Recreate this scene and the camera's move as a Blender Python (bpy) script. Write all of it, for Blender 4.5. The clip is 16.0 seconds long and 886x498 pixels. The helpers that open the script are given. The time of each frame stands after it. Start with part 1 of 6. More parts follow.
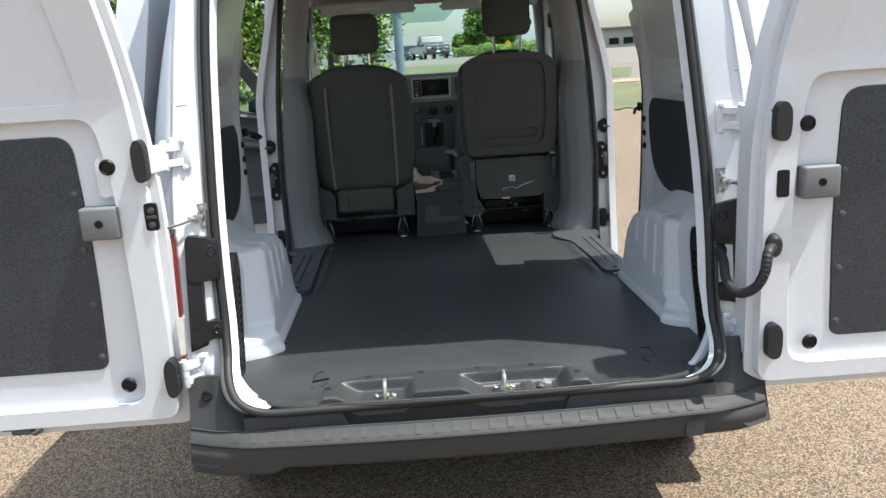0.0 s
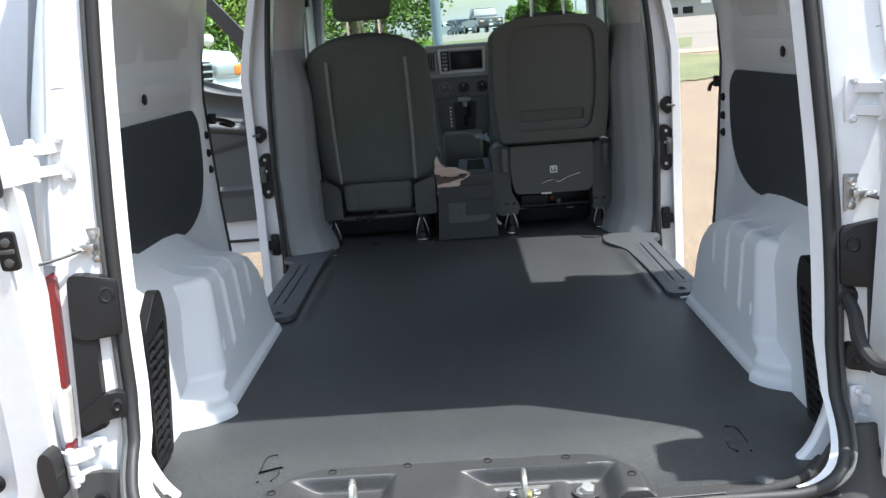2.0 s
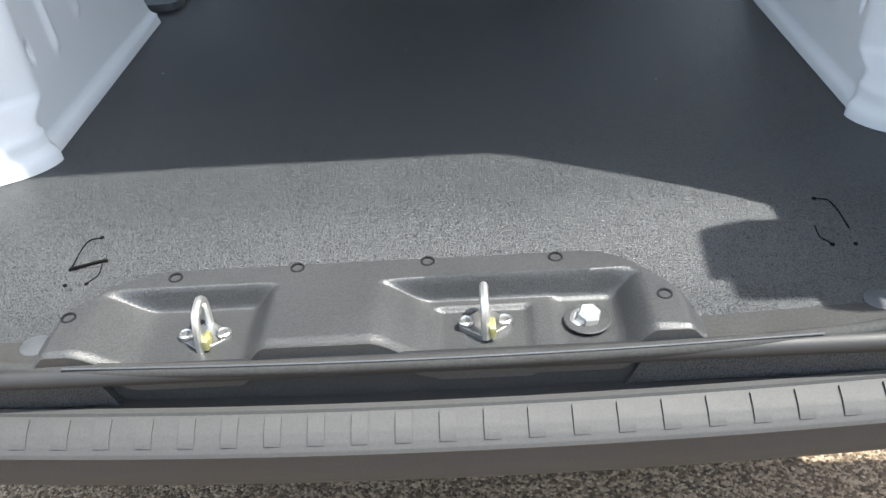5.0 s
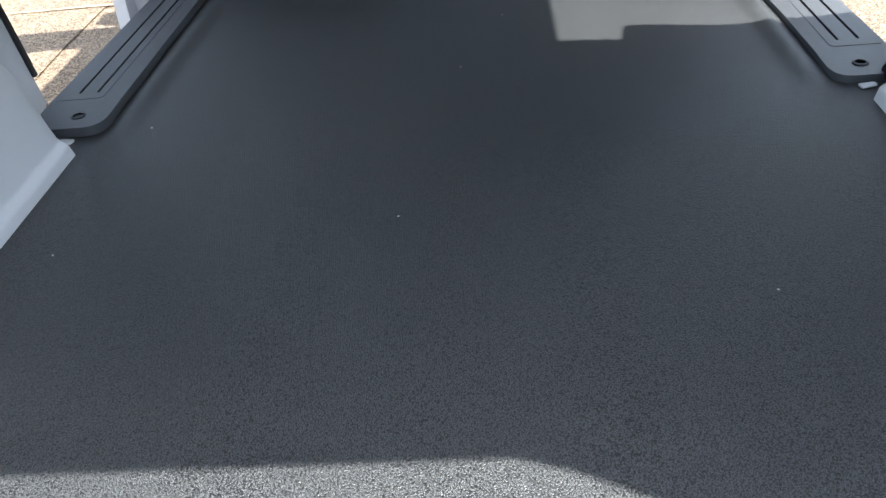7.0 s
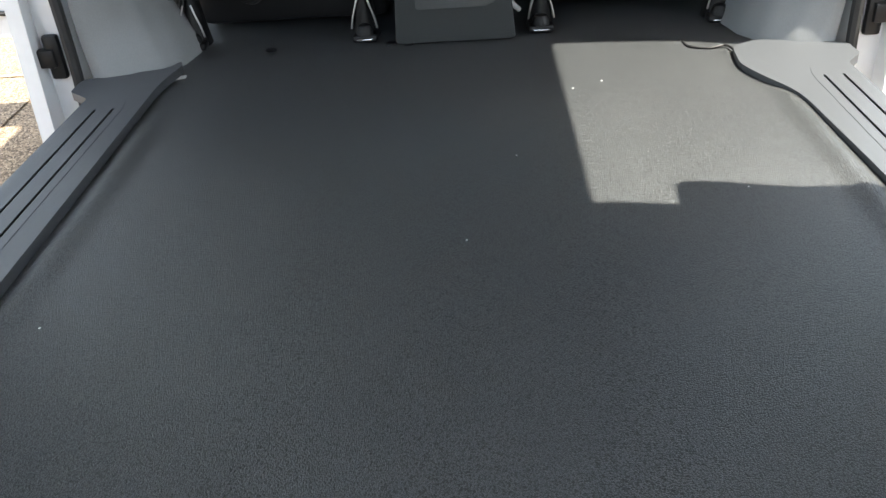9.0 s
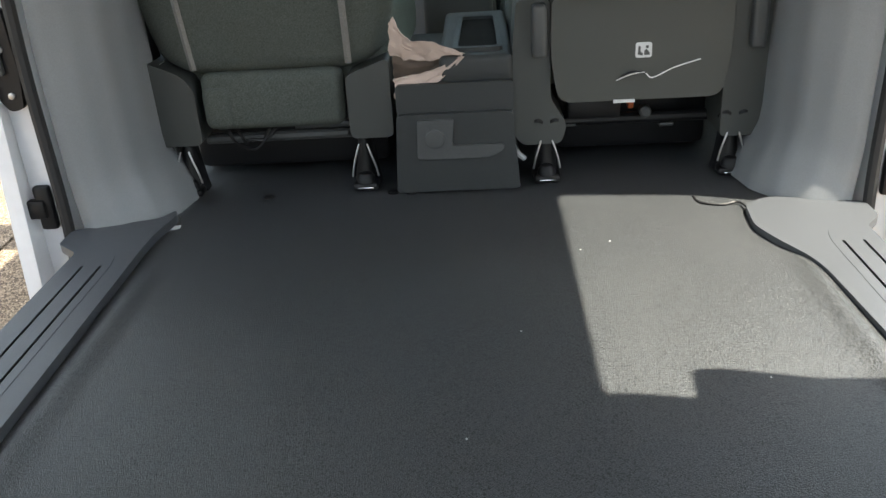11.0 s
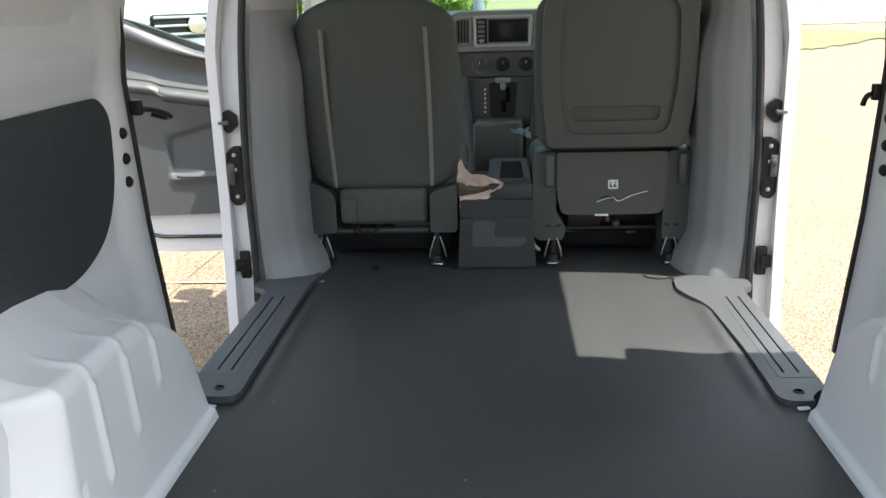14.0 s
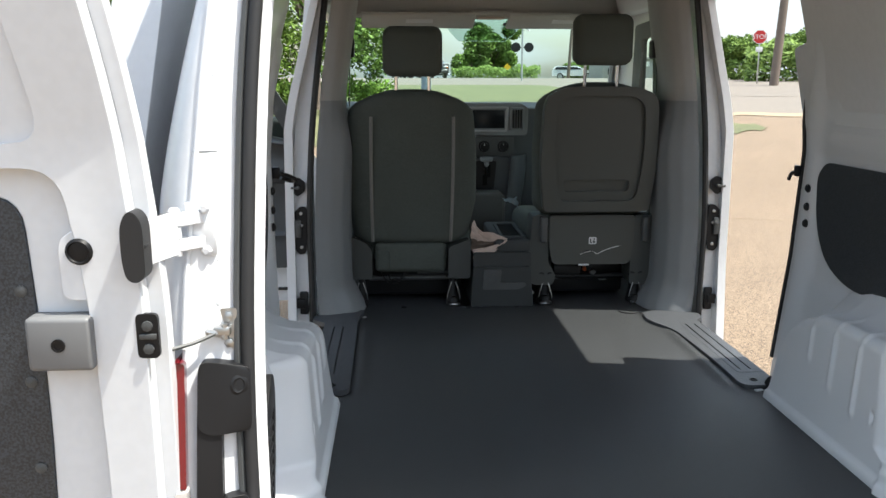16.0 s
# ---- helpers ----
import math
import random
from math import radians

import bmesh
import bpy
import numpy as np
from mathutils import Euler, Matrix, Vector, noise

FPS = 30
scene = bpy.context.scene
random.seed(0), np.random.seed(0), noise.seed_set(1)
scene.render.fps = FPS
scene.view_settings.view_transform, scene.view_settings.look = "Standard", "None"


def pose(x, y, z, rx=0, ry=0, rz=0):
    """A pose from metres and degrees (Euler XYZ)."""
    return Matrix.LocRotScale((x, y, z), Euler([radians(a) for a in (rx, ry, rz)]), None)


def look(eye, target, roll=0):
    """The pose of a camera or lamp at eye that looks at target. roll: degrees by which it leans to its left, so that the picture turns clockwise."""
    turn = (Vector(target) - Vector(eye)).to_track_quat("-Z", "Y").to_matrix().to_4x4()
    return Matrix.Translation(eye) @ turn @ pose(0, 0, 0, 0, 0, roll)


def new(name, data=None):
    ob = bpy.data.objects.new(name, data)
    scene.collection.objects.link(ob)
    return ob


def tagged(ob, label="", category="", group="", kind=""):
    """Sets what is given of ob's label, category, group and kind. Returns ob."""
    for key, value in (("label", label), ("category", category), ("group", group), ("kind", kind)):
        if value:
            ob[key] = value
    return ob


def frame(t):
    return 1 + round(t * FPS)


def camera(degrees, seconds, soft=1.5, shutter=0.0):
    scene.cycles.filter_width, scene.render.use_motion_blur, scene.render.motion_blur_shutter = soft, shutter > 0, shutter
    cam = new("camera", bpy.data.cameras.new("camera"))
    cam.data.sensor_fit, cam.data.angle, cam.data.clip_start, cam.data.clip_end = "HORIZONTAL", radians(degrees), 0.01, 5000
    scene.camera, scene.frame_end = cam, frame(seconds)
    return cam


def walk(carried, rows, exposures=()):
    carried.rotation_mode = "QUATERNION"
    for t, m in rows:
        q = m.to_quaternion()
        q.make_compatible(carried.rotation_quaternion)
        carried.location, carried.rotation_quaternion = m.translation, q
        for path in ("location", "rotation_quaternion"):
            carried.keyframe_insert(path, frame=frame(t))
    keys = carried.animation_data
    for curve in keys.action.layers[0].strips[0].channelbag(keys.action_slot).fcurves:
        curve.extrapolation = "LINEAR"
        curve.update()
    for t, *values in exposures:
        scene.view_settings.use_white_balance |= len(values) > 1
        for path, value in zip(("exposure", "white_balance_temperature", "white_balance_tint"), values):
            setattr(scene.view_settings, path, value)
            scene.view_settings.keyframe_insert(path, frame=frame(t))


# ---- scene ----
# ---- camera ----
cam = camera(54.9, 16.0)
PATH = [
    (0, (-0.147, 0.219, 1.363), (-0.078, 2.172, 0.94), -3.6),
    (0.5, (-0.17, 0.351, 1.363), (-0.131, 2.305, 0.939), -3.6),
    (1, (-0.187, 0.5, 1.363), (-0.163, 2.451, 0.926), -3.4),
    (1.5, (-0.078, 0.721, 1.336), (-0.097, 2.669, 0.887), -3.7),
    (2, (-0.007, 0.917, 1.33), (-0.068, 2.86, 0.859), -4.4),
    (2.5, (-0.014, 1.105, 1.303), (-0.066, 3.05, 0.842), -6.9),
    (2.6, (0.025, 1.131, 1.304), (-0.051, 3.058, 0.776), -7.2),
    (3, (0.012, 1.275, 1.244), (-0.019, 3.143, 0.53), -6.3),
    (3.3, (0.07, 1.381, 1.192), (0.025, 3.215, 0.395), -6.5),
    (3.5, (0.094, 1.462, 1.178), (0.043, 3.229, 0.241), -5.9),
    (3.7, (0.098, 1.487, 1.144), (0.053, 3.221, 0.147), -5.3),
    (6, (0.034, 1.798, 1.126), (-0.082, 3.409, -0.053), -4.9),
    (6.5, (0.059, 1.977, 1.09), (-0.072, 3.62, -0.042), -6.1),
    (7, (0.084, 2.149, 1.117), (-0.076, 3.789, -0.017), -6.5),
    (7.5, (0.038, 2.286, 1.156), (-0.103, 3.905, -0.01), -5.6),
    (8, (0.038, 2.389, 1.152), (-0.069, 4.021, 0.0), -4.7),
    (8.5, (0.067, 2.499, 1.126), (-0.031, 4.168, 0.029), -4.1),
    (9, (0.041, 2.585, 1.115), (-0.061, 4.277, 0.054), -4.3),
    (9.5, (0.027, 2.661, 1.115), (-0.088, 4.358, 0.064), -4.6),
    (10, (0.036, 2.722, 1.145), (-0.076, 4.479, 0.197), -4.2),
    (10.2, (0.041, 2.733, 1.157), (-0.069, 4.508, 0.242), -4.0),
    (12.3, (0.054, 2.449, 1.236), (-0.051, 4.295, 0.472), -3.3),
    (12.5, (0.045, 2.374, 1.257), (-0.07, 4.242, 0.552), -2.4),
    (13, (0.068, 2.18, 1.306), (-0.071, 4.088, 0.722), -1.6),
    (13.5, (0.109, 1.962, 1.333), (-0.037, 3.876, 0.773), -1.7),
    (14, (0.015, 1.73, 1.355), (-0.125, 3.645, 0.797), -1.7),
    (14.5, (-0.08, 1.499, 1.36), (-0.155, 3.421, 0.813), -0.9),
    (15, (-0.096, 1.302, 1.368), (-0.129, 3.235, 0.855), -0.5),
    (15.5, (-0.267, 1.156, 1.382), (-0.202, 3.111, 0.964), 0.1),
    (16, (-0.412, 1.071, 1.407), (-0.303, 3.031, 1.025), 0.1),
]
EXPOSURES = [(0, 0.84, 6200, 7), (1.5, 1.04, 6100, 7), (2.0, 1.3, 6100, 7), (2.5, 1.2, 6100, 7), (3.2, 1.61, 6150, 7), (6.0, 1.6, 6300, 8), (7.0, 1.88, 6150, 8), (7.6, 2.40, 6450, 7), (8.4, 2.40, 6650, 7), (9.2, 2.25, 6800, 6), (10.2, 2.18, 6900, 6),
             (12.5, 2.08, 6850, 6), (13.5, 1.75, 6800, 7), (14.4, 1.98, 6650, 7), (15.0, 1.76, 6550, 7), (16.0, 1.1, 6450, 7)]
walk(cam, [(t, look(eye, target, roll)) for t, eye, target, roll in PATH], EXPOSURES)

# ---- world and sun ----
SUN_WAY = Vector((-0.435, 0.152, -1.0)).normalized()   # the way that sunlight travels
world = bpy.data.worlds.new("sky")
scene.world = world
world.use_nodes = True
wn = world.node_tree
sky = wn.nodes.new("ShaderNodeTexSky")
sky.sky_type, sky.sun_disc = "NISHITA", False
sky.sun_elevation = math.asin(-SUN_WAY.z)
sky.sun_rotation = math.atan2(-SUN_WAY.x, -SUN_WAY.y)
sky.air_density, sky.dust_density, sky.ozone_density = 1.2, 2.5, 1.0
clouds = wn.nodes.new("ShaderNodeTexNoise")
clouds.inputs["Scale"].default_value, clouds.inputs["Detail"].default_value = 2.6, 6.0
ramp = wn.nodes.new("ShaderNodeValToRGB")
ramp.color_ramp.elements[0].position, ramp.color_ramp.elements[1].position = 0.42, 0.62
coord = wn.nodes.new("ShaderNodeTexCoord")
stretch = wn.nodes.new("ShaderNodeMapping")
stretch.inputs["Scale"].default_value = (1, 1, 3.2)
mixc = wn.nodes.new("ShaderNodeMix")
mixc.data_type = "RGBA"
wn.links.new(coord.outputs["Generated"], stretch.inputs["Vector"])
wn.links.new(stretch.outputs["Vector"], clouds.inputs["Vector"])
wn.links.new(clouds.outputs["Fac"], ramp.inputs["Fac"])
wn.links.new(ramp.outputs["Color"], mixc.inputs["Factor"])
wn.links.new(sky.outputs["Color"], mixc.inputs["A"])
height = wn.nodes.new("ShaderNodeSeparateXYZ")
wn.links.new(coord.outputs["Generated"], height.inputs["Vector"])
rise = wn.nodes.new("ShaderNodeMapRange")
rise.inputs["From Min"].default_value, rise.inputs["From Max"].default_value = 0.0, 1.0
rise.inputs["To Min"].default_value, rise.inputs["To Max"].default_value = 0.33, 1.0
wn.links.new(height.outputs["Z"], rise.inputs["Value"])
cloud = wn.nodes.new("ShaderNodeVectorMath")
cloud.operation = "SCALE"
cloud.inputs[0].default_value = (8.7, 9.3, 10.0)
wn.links.new(rise.outputs["Result"], cloud.inputs["Scale"])
wn.links.new(cloud.outputs["Vector"], mixc.inputs["B"])
wn.links.new(mixc.outputs["Result"], wn.nodes["Background"].inputs["Color"])
wn.nodes["Background"].inputs["Strength"].default_value = 0.15
sun = new("sun", bpy.data.lights.new("sun", "SUN"))
sun.data.energy, sun.data.angle, sun.data.color = 4.9, radians(0.55), (1.0, 0.95, 0.865)
sun.matrix_world = look((0, 0, 20), Vector((0, 0, 20)) + SUN_WAY)


# ---- materials ----
def material(name, color, rough=0.5, metal=0.0, vary=0.12, scale=6.0, fine=0.0, fine_scale=400.0, bump=0.0, bump_scale=300.0,
             coat=0.0, spec=0.5, tint=None, depth=0.002):
    """A surface with stains at one scale, grain at another and fine relief."""
    m = bpy.data.materials.new(name)
    m.use_nodes = True
    n, l = m.node_tree.nodes, m.node_tree.links
    b = n["Principled BSDF"]
    tc = n.new("ShaderNodeTexCoord")
    big = n.new("ShaderNodeTexNoise")
    big.inputs["Scale"].default_value, big.inputs["Detail"].default_value = scale, 4.0
    l.new(tc.outputs["Object"], big.inputs["Vector"])
    dark = tuple(c * (1 - vary) for c in color)
    light = tuple(min(1, c * (1 + vary)) for c in (tint or color))
    mix = n.new("ShaderNodeMix")
    mix.data_type = "RGBA"
    mix.inputs["A"].default_value, mix.inputs["B"].default_value = (*dark, 1), (*light, 1)
    l.new(big.outputs["Fac"], mix.inputs["Factor"])
    out = mix.outputs["Result"]
    if fine:
        small = n.new("ShaderNodeTexNoise")
        small.inputs["Scale"].default_value, small.inputs["Detail"].default_value = fine_scale, 1.0
        l.new(tc.outputs["Object"], small.inputs["Vector"])
        sharp = n.new("ShaderNodeMapRange")
        sharp.inputs["From Min"].default_value, sharp.inputs["From Max"].default_value = 0.35, 0.65
        sharp.inputs["To Min"].default_value, sharp.inputs["To Max"].default_value = 1 - fine, 1 + fine
        l.new(small.outputs["Fac"], sharp.inputs["Value"])
        mul = n.new("ShaderNodeVectorMath")
        mul.operation = "SCALE"
        l.new(out, mul.inputs[0])
        l.new(sharp.outputs["Result"], mul.inputs["Scale"])
        out = mul.outputs["Vector"]
    l.new(out, b.inputs["Base Color"])
    rr = n.new("ShaderNodeMapRange")
    rr.inputs["To Min"].default_value, rr.inputs["To Max"].default_value = max(0.02, rough * 0.85), min(1, rough * 1.15)
    l.new(big.outputs["Fac"], rr.inputs["Value"])
    l.new(rr.outputs["Result"], b.inputs["Roughness"])
    b.inputs["Metallic"].default_value = metal
    b.inputs["Specular IOR Level"].default_value = spec
    b.inputs["Coat Weight"].default_value = coat
    b.inputs["Coat Roughness"].default_value = 0.06
    if bump:
        bn = n.new("ShaderNodeTexNoise")
        bn.inputs["Scale"].default_value, bn.inputs["Detail"].default_value = bump_scale, 3.0
        l.new(tc.outputs["Object"], bn.inputs["Vector"])
        bp = n.new("ShaderNodeBump")
        bp.inputs["Strength"].default_value, bp.inputs["Distance"].default_value = bump, depth
        l.new(bn.outputs["Fac"], bp.inputs["Height"])
        l.new(bp.outputs["Normal"], b.inputs["Normal"])
    return m


def clear(name, color, rough=0.0, ior=1.45):
    m = bpy.data.materials.new(name)
    m.use_nodes = True
    b = m.node_tree.nodes["Principled BSDF"]
    b.inputs["Base Color"].default_value = (*color, 1)
    b.inputs["Transmission Weight"].default_value = 1.0
    b.inputs["Roughness"].default_value = rough
    b.inputs["IOR"].default_value = ior
    return m


WHITE = material("white car paint", (0.61, 0.62, 0.64), 0.32, vary=0.03, scale=3.0, coat=0.5, fine=0.015, fine_scale=60, bump=0.015, bump_scale=25)
PRIMER = material("white inner paint", (0.60, 0.62, 0.645), 0.50, vary=0.04, scale=4.0, coat=0.15, bump=0.02, bump_scale=30)
MOULDED = material("moulded black plastic", (0.030, 0.031, 0.032), 0.46, vary=0.2, scale=9, fine=0.25, fine_scale=420, bump=0.28, bump_scale=420, spec=0.6)
BLACK = material("black plastic", (0.009, 0.009, 0.010), 0.42, vary=0.2, scale=10, bump=0.06, bump_scale=500, spec=0.26)
RUBBER = material("black rubber", (0.013, 0.013, 0.014), 0.6, vary=0.25, scale=14, bump=0.1, bump_scale=400)
DUSTRUBBER = material("dusty black rubber", (0.030, 0.030, 0.030), 0.78, vary=0.3, scale=18, fine=0.15, fine_scale=300, bump=0.12, bump_scale=400, spec=0.25)
BUMPER = material("dark grey bumper plastic", (0.040, 0.040, 0.040), 0.62, vary=0.2, scale=5, fine=0.08, fine_scale=380, bump=0.07, bump_scale=500, spec=0.32)
TRIM = material("grey trim plastic", (0.185, 0.192, 0.200), 0.5, vary=0.06, scale=5, fine=0.06, fine_scale=600, bump=0.2, bump_scale=800)
DARKTRIM = material("charcoal trim plastic", (0.054, 0.057, 0.058), 0.5, vary=0.1, scale=6, fine=0.08, fine_scale=600, bump=0.2, bump_scale=800)
CONSOLE = material("dark console plastic", (0.020, 0.023, 0.024), 0.55, vary=0.1, scale=6, fine=0.08, fine_scale=600, bump=0.2, bump_scale=800)
SEATPLASTIC = material("dark seat plastic", (0.038, 0.042, 0.040), 0.55, vary=0.08, scale=6, fine=0.08, fine_scale=600, bump=0.2, bump_scale=800)
SHELL = material("olive-grey seat shell plastic", (0.047, 0.050, 0.045), 0.52, vary=0.08, scale=6, fine=0.08, fine_scale=600, bump=0.2, bump_scale=800)
DOORTRIM = material("grey door trim plastic", (0.055, 0.061, 0.067), 0.48, vary=0.08, scale=5, fine=0.06, fine_scale=600, bump=0.2, bump_scale=800)
SCUFF = material("slate sill plastic", (0.050, 0.054, 0.060), 0.45, vary=0.12, scale=6, fine=0.1, fine_scale=500, bump=0.25, bump_scale=700)
FABRIC = material("charcoal seat cloth", (0.068, 0.077, 0.069), 0.92, vary=0.14, scale=9, fine=0.35, fine_scale=700, bump=0.5, bump_scale=900, spec=0.2)
PIPING = material("grey seat piping", (0.16, 0.155, 0.145), 0.85, vary=0.1, scale=20, fine=0.2, fine_scale=800, bump=0.2)
BOARD = material("speckled charcoal door board", (0.024, 0.029, 0.036), 0.46, vary=0.14, scale=7, fine=0.5, fine_scale=260, spec=0.6, bump=0.4, bump_scale=350)
UPPERTRIM = material("pale grey trim plastic", (0.30, 0.295, 0.285), 0.6, vary=0.05, scale=5, fine=0.05, fine_scale=600, bump=0.15, bump_scale=700)
HEADLINER = material("pale grey headliner", (0.42, 0.42, 0.41), 0.9, vary=0.05, scale=5, fine=0.06, fine_scale=500, bump=0.15)
STEEL = material("galvanised steel", (0.46, 0.46, 0.455), 0.38, metal=1.0, vary=0.2, scale=30)
CHROME = material("bright metal", (0.75, 0.75, 0.76), 0.16, metal=1.0, vary=0.08, scale=20)

GREYBOX = material("mid grey plastic cover", (0.145, 0.147, 0.150), 0.5, vary=0.05, scale=12, bump=0.1, bump_scale=700)
BOXGREY = material("warm grey grained plastic", (0.052, 0.052, 0.048), 0.62, vary=0.08, scale=5, fine=0.1, fine_scale=500, bump=0.15)
# Brown paper darkened to paint in the shade within the bag's mouth.
SHADEPAPER = material("shaded brown paper", (0.13, 0.095, 0.075), 0.9, vary=0.2, scale=25)
# Serves the steel ring, and paints the shade in tray, slot and drain holes.
DEADBLACK = material("dull black steel and dark hollows", (0.004, 0.004, 0.004), 0.95, vary=0.1, scale=20, spec=0.1)
ZINC = material("bright zinc plating", (0.58, 0.58, 0.56), 0.38, metal=0.9, vary=0.15, scale=60)
YELLOW = material("yellow passivated metal", (0.60, 0.57, 0.26), 0.38, metal=0.8, vary=0.2, scale=40)
REDLENS = material("red lamp lens", (0.11, 0.004, 0.008), 0.12, vary=0.15, scale=20, coat=0.8)
CLEARLENS = material("clear ribbed lamp lens", (0.42, 0.40, 0.38), 0.15, vary=0.25, scale=60, coat=0.8)
AMBER = material("amber lamp lens", (0.65, 0.18, 0.02), 0.15, vary=0.15, scale=20, coat=0.8)
SCREEN = material("dark screen glass", (0.010, 0.012, 0.014), 0.25, vary=0.1, scale=4, spec=0.2)
SILVER = material("silver plastic", (0.36, 0.37, 0.38), 0.35, metal=0.4, vary=0.05, scale=10)
PAPER = material("crumpled brown paper", (0.46, 0.36, 0.31), 0.85, vary=0.12, scale=25, bump=0.3, bump_scale=120)
FOIL = material("pale blue plastic wrap", (0.50, 0.60, 0.68), 0.25, vary=0.2, scale=40, coat=0.5)
LABEL = material("pale label ink", (0.55, 0.56, 0.56), 0.7, vary=0.05, scale=40)
WIRE = material("white wire", (0.62, 0.62, 0.60), 0.5, vary=0.1, scale=60)
ORANGE = material("orange connector", (0.5, 0.10, 0.02), 0.5, vary=0.1, scale=40)
PATCHGLASS = clear("dotted shade print", (0.50, 0.60, 0.59), 0.0, 1.01)
GLASS = clear("tinted window glass", (0.72, 0.87, 0.83), 0.0, 1.01)


def vinyl():
    """Pebble-grained floor vinyl: rounded grains, their glint and the shade between painted in, worn and dusty in
    places.
    """
    m = bpy.data.materials.new("grained black vinyl floor")
    m.use_nodes = True
    n, l = m.node_tree.nodes, m.node_tree.links
    b = n["Principled BSDF"]
    tc = n.new("ShaderNodeTexCoord")
    bend = n.new("ShaderNodeTexNoise")
    bend.inputs["Scale"].default_value, bend.inputs["Detail"].default_value = 260, 1
    l.new(tc.outputs["Object"], bend.inputs["Vector"])
    shift = n.new("ShaderNodeVectorMath")
    shift.operation = "MULTIPLY_ADD"
    shift.inputs[1].default_value = (0.0022, 0.0022, 0.0)
    l.new(bend.outputs["Color"], shift.inputs[0])
    l.new(tc.outputs["Object"], shift.inputs[2])
    grain = n.new("ShaderNodeTexVoronoi")
    grain.inputs["Scale"].default_value = 620
    l.new(shift.outputs["Vector"], grain.inputs["Vector"])
    dust = n.new("ShaderNodeTexNoise")
    dust.inputs["Scale"].default_value, dust.inputs["Detail"].default_value = 2.4, 6
    l.new(tc.outputs["Object"], dust.inputs["Vector"])
    tone = n.new("ShaderNodeMix")
    tone.data_type = "RGBA"
    tone.inputs["A"].default_value, tone.inputs["B"].default_value = (0.030, 0.033, 0.036, 1), (0.053, 0.056, 0.058, 1)
    l.new(dust.outputs["Fac"], tone.inputs["Factor"])
    # Paints grain tops lighter and the gaps darker, as sun and shade would.
    grain_shade = n.new("ShaderNodeMapRange")
    grain_shade.inputs["From Min"].default_value, grain_shade.inputs["From Max"].default_value = 0.15, 0.75
    grain_shade.inputs["To Min"].default_value, grain_shade.inputs["To Max"].default_value = 1.85, 0.16
    l.new(grain.outputs["Distance"], grain_shade.inputs["Value"])
    mul = n.new("ShaderNodeVectorMath")
    mul.operation = "SCALE"
    l.new(tone.outputs["Result"], mul.inputs[0])
    l.new(grain_shade.outputs["Result"], mul.inputs["Scale"])
    l.new(mul.outputs["Vector"], b.inputs["Base Color"])
    gloss = n.new("ShaderNodeMapRange")
    gloss.inputs["To Min"].default_value, gloss.inputs["To Max"].default_value = 0.33, 0.47
    l.new(dust.outputs["Fac"], gloss.inputs["Value"])
    l.new(gloss.outputs["Result"], b.inputs["Roughness"])
    b.inputs["Specular IOR Level"].default_value = 0.5
    bp = n.new("ShaderNodeBump")
    bp.inputs["Strength"].default_value, bp.inputs["Distance"].default_value, bp.invert = 1.0, 0.0008, True
    l.new(grain.outputs["Distance"], bp.inputs["Height"])
    l.new(bp.outputs["Normal"], b.inputs["Normal"])
    return m


VINYL = vinyl()


def aggregate():
    """Exposed-aggregate concrete: pebbles of several browns in a pale matrix."""
    m = bpy.data.materials.new("exposed aggregate concrete")
    m.use_nodes = True
    n, l = m.node_tree.nodes, m.node_tree.links
    b = n["Principled BSDF"]
    tc = n.new("ShaderNodeTexCoord")
    cell = n.new("ShaderNodeTexVoronoi")
    cell.inputs["Scale"].default_value = 200
    l.new(tc.outputs["Object"], cell.inputs["Vector"])
    pick = n.new("ShaderNodeSeparateColor")
    l.new(cell.outputs["Color"], pick.inputs["Color"])
    tones = n.new("ShaderNodeValToRGB")
    tones.color_ramp.elements[0].color, tones.color_ramp.elements[1].color = (0.036, 0.025, 0.017, 1), (0.345, 0.262, 0.183, 1)
    mid = tones.color_ramp.elements.new(0.45)
    mid.color = (0.130, 0.090, 0.056, 1)
    l.new(pick.outputs["Red"], tones.inputs["Fac"])
    stain = n.new("ShaderNodeTexNoise")
    stain.inputs["Scale"].default_value, stain.inputs["Detail"].default_value = 0.7, 6
    l.new(tc.outputs["Object"], stain.inputs["Vector"])
    sm = n.new("ShaderNodeMapRange")
    sm.inputs["To Min"].default_value, sm.inputs["To Max"].default_value = 0.82, 1.18
    l.new(stain.outputs["Fac"], sm.inputs["Value"])
    mul = n.new("ShaderNodeVectorMath")
    mul.operation = "SCALE"
    l.new(tones.outputs["Color"], mul.inputs[0])
    l.new(sm.outputs["Result"], mul.inputs["Scale"])
    l.new(mul.outputs["Vector"], b.inputs["Base Color"])
    b.inputs["Roughness"].default_value = 0.9
    bp = n.new("ShaderNodeBump")
    bp.inputs["Strength"].default_value, bp.inputs["Distance"].default_value, bp.invert = 0.6, 0.006, True
    l.new(cell.outputs["Distance"], bp.inputs["Height"])
    l.new(bp.outputs["Normal"], b.inputs["Normal"])
    return m


